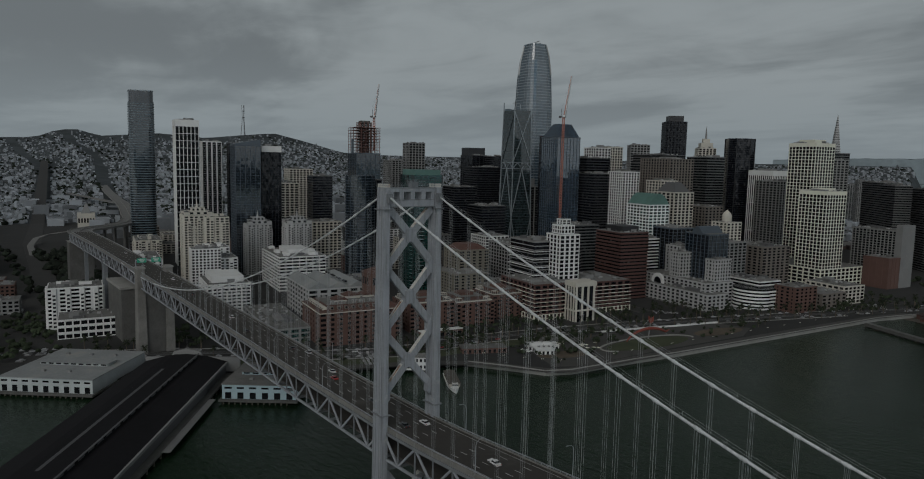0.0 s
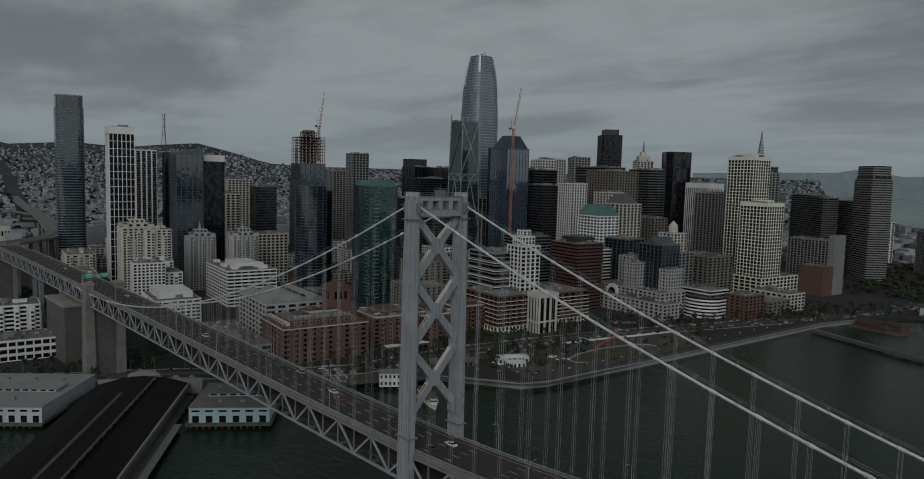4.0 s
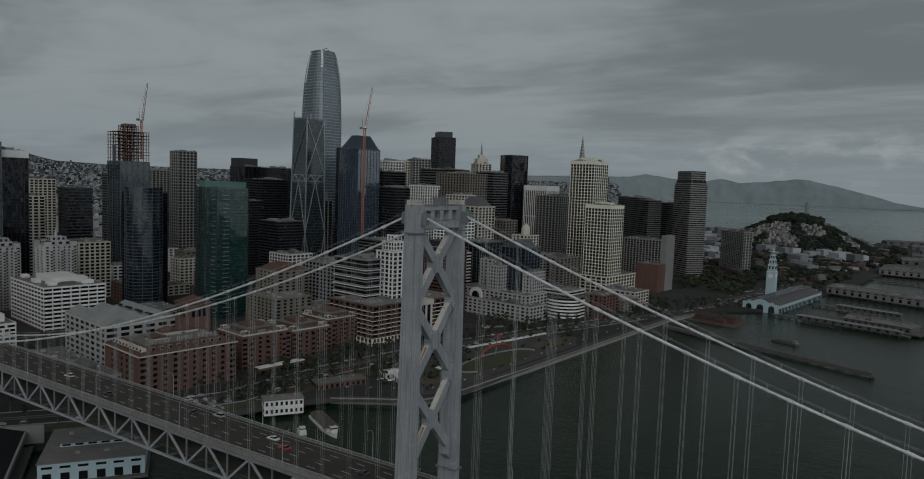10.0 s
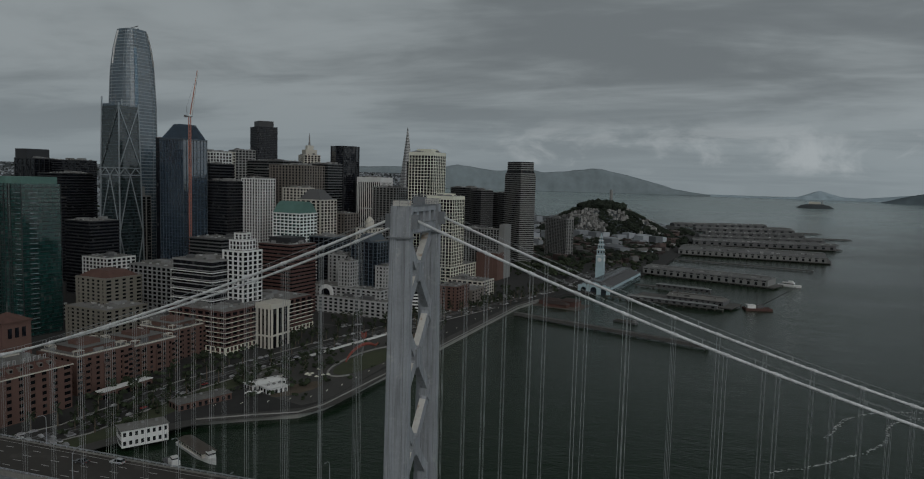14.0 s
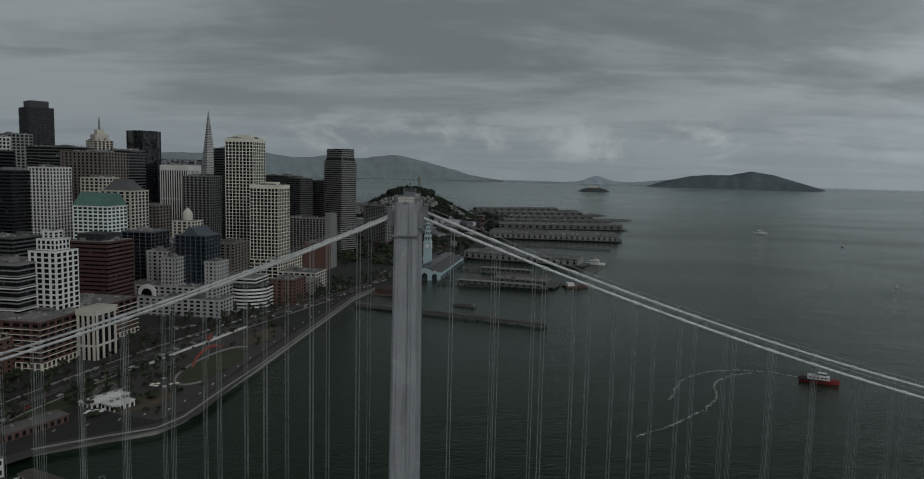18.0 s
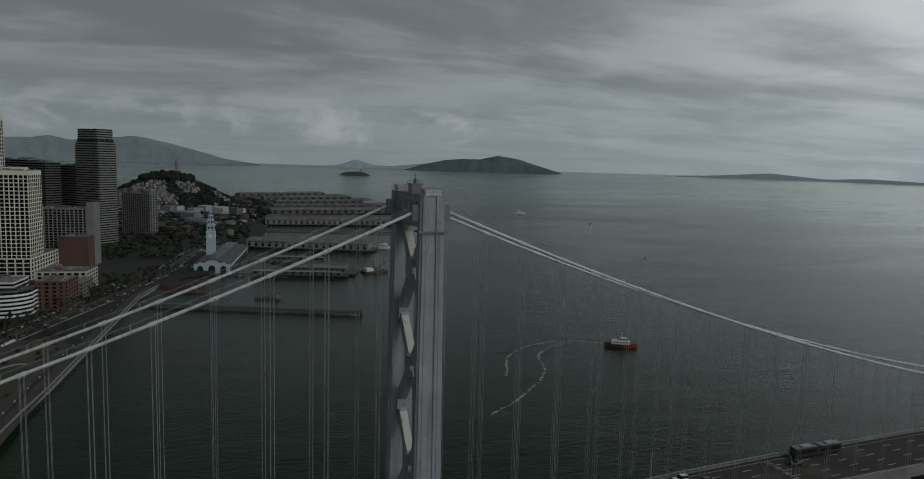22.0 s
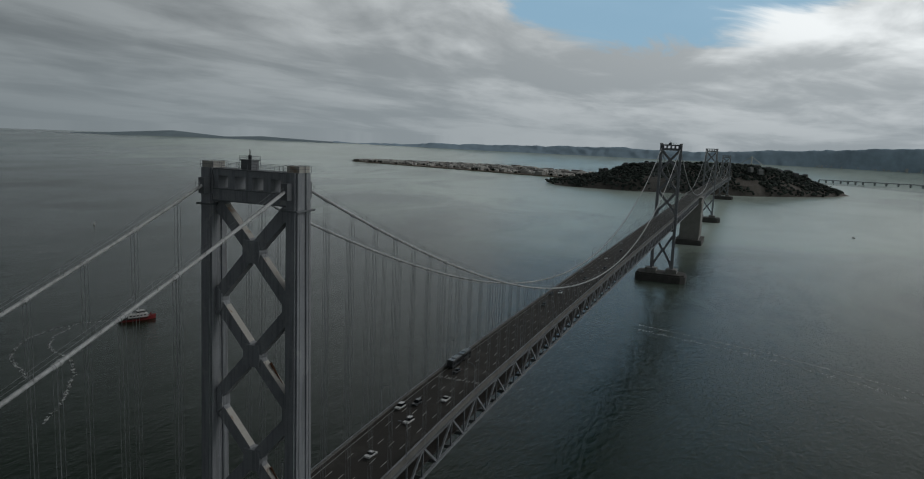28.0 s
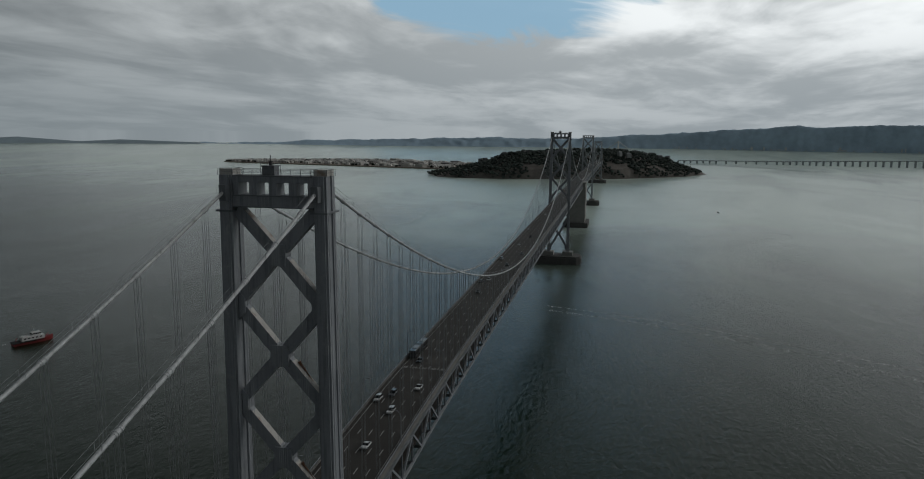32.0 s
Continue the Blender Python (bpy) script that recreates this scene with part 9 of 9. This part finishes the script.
first = palm()
first.matrix_basis = pose(-262, 160, LAND)
g = random.Random(9)
for k in range(2, 13):
    a, b = Vector(EMBARCADERO[k]), Vector(EMBARCADERO[k + 1])
    d = (b - a).normalized()
    n = max(2, int((b - a).length / 15))
    for i in range(n):
        p = a.lerp(b, i / n)
        for s in (-13.6, 0.0, 13.6) if k > 4 else (-13.6, 13.6):
            if g.random() < 0.78:
                q = Vector((p.x - d.y * s, p.y + d.x * s))
                copy_thing(first, Matrix.Translation((q.x + g.uniform(-1, 1), q.y + g.uniform(-1, 1), LAND)) @ pose(0, 0, 0, 0, 0, g.uniform(0, 360)) @ Matrix.Scale(g.uniform(0.85, 1.2), 4))
trees = [broad_tree(3, "rounded dark green street tree"), broad_tree(6, "uneven dark green street tree")]
trees[0].matrix_basis, trees[1].matrix_basis = pose(-226, 268, LAND), pose(-205, 300, LAND)
spots = [(-228, 262), (-222, 280), (-205, 284), (-196, 276), (-198, 305), (-205, 320), (-192, 296), (-182, 302), (-152, 470), (-148, 490), (-160, 480), (-150, 505), (-170, 500), (-238, 226), (-242, 206), (-234, 188), (-230, 242)]
spots += [(g.uniform(-232, -205), g.uniform(240, 330)) for i in range(10)]
spots += [(-284 + g.uniform(-6, 6), g.uniform(200, 340)) for i in range(16)] + [(g.uniform(-262, -236), g.uniform(380, 520)) for i in range(26)] + [(g.uniform(-220, -170), g.uniform(500, 560)) for i in range(10)]
spots += [(g.uniform(-400, -340), g.uniform(-60, 30)) for i in range(12)] + [(g.uniform(-160, -120), g.uniform(640, 760)) for i in range(14)]
for x, y in spots:
    copy_thing(trees[g.randrange(2)], Matrix.Translation((x, y, LAND)) @ pose(0, 0, 0, 0, 0, g.uniform(0, 360)) @ Matrix.Scale(g.uniform(0.7, 1.3), 4))


# ---- street clutter ----
def parked_cars():
    """Distant parked and waiting cars, too many to count: a body and a cabin each."""
    g = random.Random(77)
    bm = bmesh.new()

    def one(x, y, z, a):
        c, s = math.cos(a), math.sin(a)
        for l, w, z0, z1, o in ((4.5, 1.8, 0.3, 0.95, 0.0), (2.4, 1.6, 0.95, 1.5, -0.2)):
            pts = [(x + u * c - v * s, y + u * s + v * c) for u, v in ((-l / 2 + o, -w / 2), (l / 2 + o, -w / 2), (l / 2 + o, w / 2), (-l / 2 + o, w / 2))]
            add_prism(bm, pts, z + z0, z + z1)

    for k in range(1, 16):
        a, b = Vector(EMBARCADERO[k]), Vector(EMBARCADERO[k + 1])
        d = (b - a).normalized()
        for i in range(int((b - a).length / 9)):
            for off in (-10.4, -7.2, 6.8, 10.4):
                if g.random() < (0.5 if abs(off) > 9 else 0.16):
                    p = a.lerp(b, (i + g.random() * 0.4) / max(1, int((b - a).length / 9)))
                    one(p.x - d.y * off, p.y + d.x * off, LAND + 0.14, math.atan2(d.y, d.x))
    # yards and car parks
    for cx, cy, nx, ny, turn in ((-150, 655, 6, 3, -70), (-128, 700, 7, 3, -70), (-60, 830, 5, 4, 80), (-40, 990, 8, 3, 80), (-560, -75, 8, 3, -9), (-640, -85, 8, 2, -9),
                                 (-395, -72, 6, 4, -20), (-400, 20, 6, 3, -9), (-240, 470, 8, 2, 60), (-215, 548, 7, 2, 60), (-255, 130, 4, 5, 70)):
        t = radians(turn)
        for i in range(nx):
            for j in range(ny):
                if g.random() < 0.72:
                    u, v = (i - nx / 2) * 3.1, (j - ny / 2) * 7.5
                    one(cx + u * math.cos(t) - v * math.sin(t), cy + u * math.sin(t) + v * math.cos(t), LAND + 0.02, t + math.pi / 2)
    tagged(part("parked_cars", bm, CAR_MIX, None), "parked cars of mixed colours along the streets", "cars", kind="stuff")


CAR_MIX = surface("mixed_car_paint", (0.22, 0.22, 0.225), 0.35, 0, 0.05, 0.3, 2, island=1.4)
parked_cars()


def street_greenery():
    g = random.Random(78)
    ts = []
    for x0, x1, y0, y1, n, r0, r1 in ((-262, -196, 470, 575, 30, 1.6, 3.2), (-215, -120, 610, 770, 70, 1.6, 3.4), (-190, -70, 900, 1120, 190, 2.2, 5.0), (-110, -40, 640, 850, 70, 1.4, 2.8),
                                      (-290, -262, 190, 350, 60, 1.5, 2.8), (-232, -150, 232, 330, 60, 1.2, 2.6), (-205, -140, 390, 500, 30, 1.1, 2.6), (-262, -232, 60, 230, 90, 1.2, 2.6), (-240, -190, 330, 400, 20, 1.2, 2.4), (-520, -380, -110, -60, 60, 2.0, 4.2),
                                      (-420, -350, 10, 60, 30, 2.0, 4.0), (-60, 20, 1000, 1400, 120, 2.0, 4.5), (-620, -500, -20, 30, 40, 2.5, 4.5), (-700, -560, -130, -70, 60, 2.0, 4.5)):
        for i in range(n):
            x, y, r = g.uniform(x0, x1), g.uniform(y0, y1), g.uniform(r0, r1)
            if not in_land(x + 14, y) or any(math.hypot(x - a, y - b) < q * 0.85 for a, b, q in PLACED):
                continue
            for j in range(3):
                ts.append((x + g.uniform(-r, r) * 0.8, y + g.uniform(-r, r) * 0.8, LAND + r * g.uniform(0.9, 1.7), r * g.uniform(0.5, 0.9)))
    clumps("street_greenery", ts, TREE, "dark green street trees and shrubs among the blocks", "trees")


street_greenery()


def promenade_lamps():
    line = [(-196, 196), (-170, 214), (-150, 232), (-143, 262), (-140, 300), (-136, 345), (-131, 395), (-126, 444), (-121, 492), (-116, 540), (-111, 588), (-106, 636), (-97, 684)]
    first = None
    for (xa, ya), (xb, yb) in zip(line, line[1:]):
        for k in (0.0, 0.5):
            x, y = xa + (xb - xa) * k - 3, ya + (yb - ya) * k
            if first is None:
                first = root("promenade_lamp", x, y, LAND + 0.2, 0, "dark iron promenade lamp with twin pale globes", "street lamp", "lamps along the promenade")
                bm = bmesh.new()
                add_tube(bm, [(0, 0, 0), (0, 0, 0.8), (0, 0, 6.4)], [0.22, 0.13, 0.09], 7)
                part("post", bm, BLACK, first)
                bm = bmesh.new()
                add_bar(bm, (0, -0.8, 6.2), (0, 0.8, 6.2), 0.1, 0.12)
                part("cross_arm", bm, BLACK, first)
                for s in (-1, 1):
                    bm = bmesh.new()
                    bmesh.ops.create_icosphere(bm, subdivisions=2, radius=0.32)
                    bmesh.ops.translate(bm, vec=(0, s * 0.8, 6.6), verts=bm.verts)
                    part("globe", bm, CREAM_WHITE, first)
            else:
                copy_thing(first, pose(x, y, LAND + 0.2))


promenade_lamps()


def streets():
    """Side streets running inland from the waterfront, with pale pavements."""
    d = Vector((-math.cos(radians(9)), math.sin(radians(9))))
    for x, y, n in ((-275, 100, 260), (-262, 190, 0), (-250, 452, 260), (-205, 512, 200), (-150, 655, 200), (-120, 745, 230)):
        if n:
            pts = [(x + d.x * i * 40, y + d.y * i * 40) for i in range(n // 40 + 1)]
            strip("side_pavement", pts, 20, LAND + 0.08, PAVING, "pale pavement of a side street", "pavement", 0.2)
            strip("side_street", pts, 13, LAND + 0.10, ASPHALT, "dark asphalt side street between blocks", "road", 0.2)


streets()


def cafe_tents():
    g = random.Random(79)
    first = None
    for i in range(9):
        x, y = -182 + g.uniform(-9, 9), 296 + g.uniform(-12, 12)
        if first is None:
            first = root("parasol", x, y, LAND + 0.1, 0, "small white cafe parasol on the terrace", "parasol", "parasols at the cafe")
            bm = bmesh.new()
            add_tube(bm, [(0, 0, 0), (0, 0, 2.6)], 0.05, 6)
            part("pole", bm, GREY_STONE, first)
            bm = bmesh.new()
            add_tube(bm, [(0, 0, 2.2), (0, 0, 2.85)], [1.7, 0.08], 8)
            part("canopy", bm, CREAM_WHITE, first)
        else:
            copy_thing(first, pose(x, y, LAND + 0.1))


cafe_tents()


def east_shore():
    """Pale blocks of the far shore town, at the foot of the hills."""
    g = random.Random(80)
    hs = []
    for i in range(420):
        az = g.uniform(-24, -5)
        r = g.uniform(4752, 4815)
        p = polar(az, r)
        big = g.random() < 0.06
        hs.append((p.x, p.y, water_z(4740, az) + (r - 4750) * 0.35, g.uniform(5, 16), g.uniform(5, 14), 18 if big else g.uniform(2, 5), radians(az), 0))
    boxes_stuff("shore_town", hs, WHITE, "pale low buildings along the far eastern shore", "houses")


east_shore()
b = root("moored_barge", 22, 612, 0, -23.5, "low dark barge moored beside the fishing pier", "barge", "boats")
bm = bmesh.new()
add_prism(bm, [(-13, -3.5), (13, -3.5), (15, 0), (13, 3.5), (-13, 3.5)], -0.5, 1.9)
part("hull", bm, GREY_DARK, b)
box_part("hatch", (-10, -2.4, 1.9, 8, 2.4, 2.6), TIMBER, b)
box_part("deck_house", (9, -2, 1.9, 12, 2, 4.2), GREY_STONE, b)
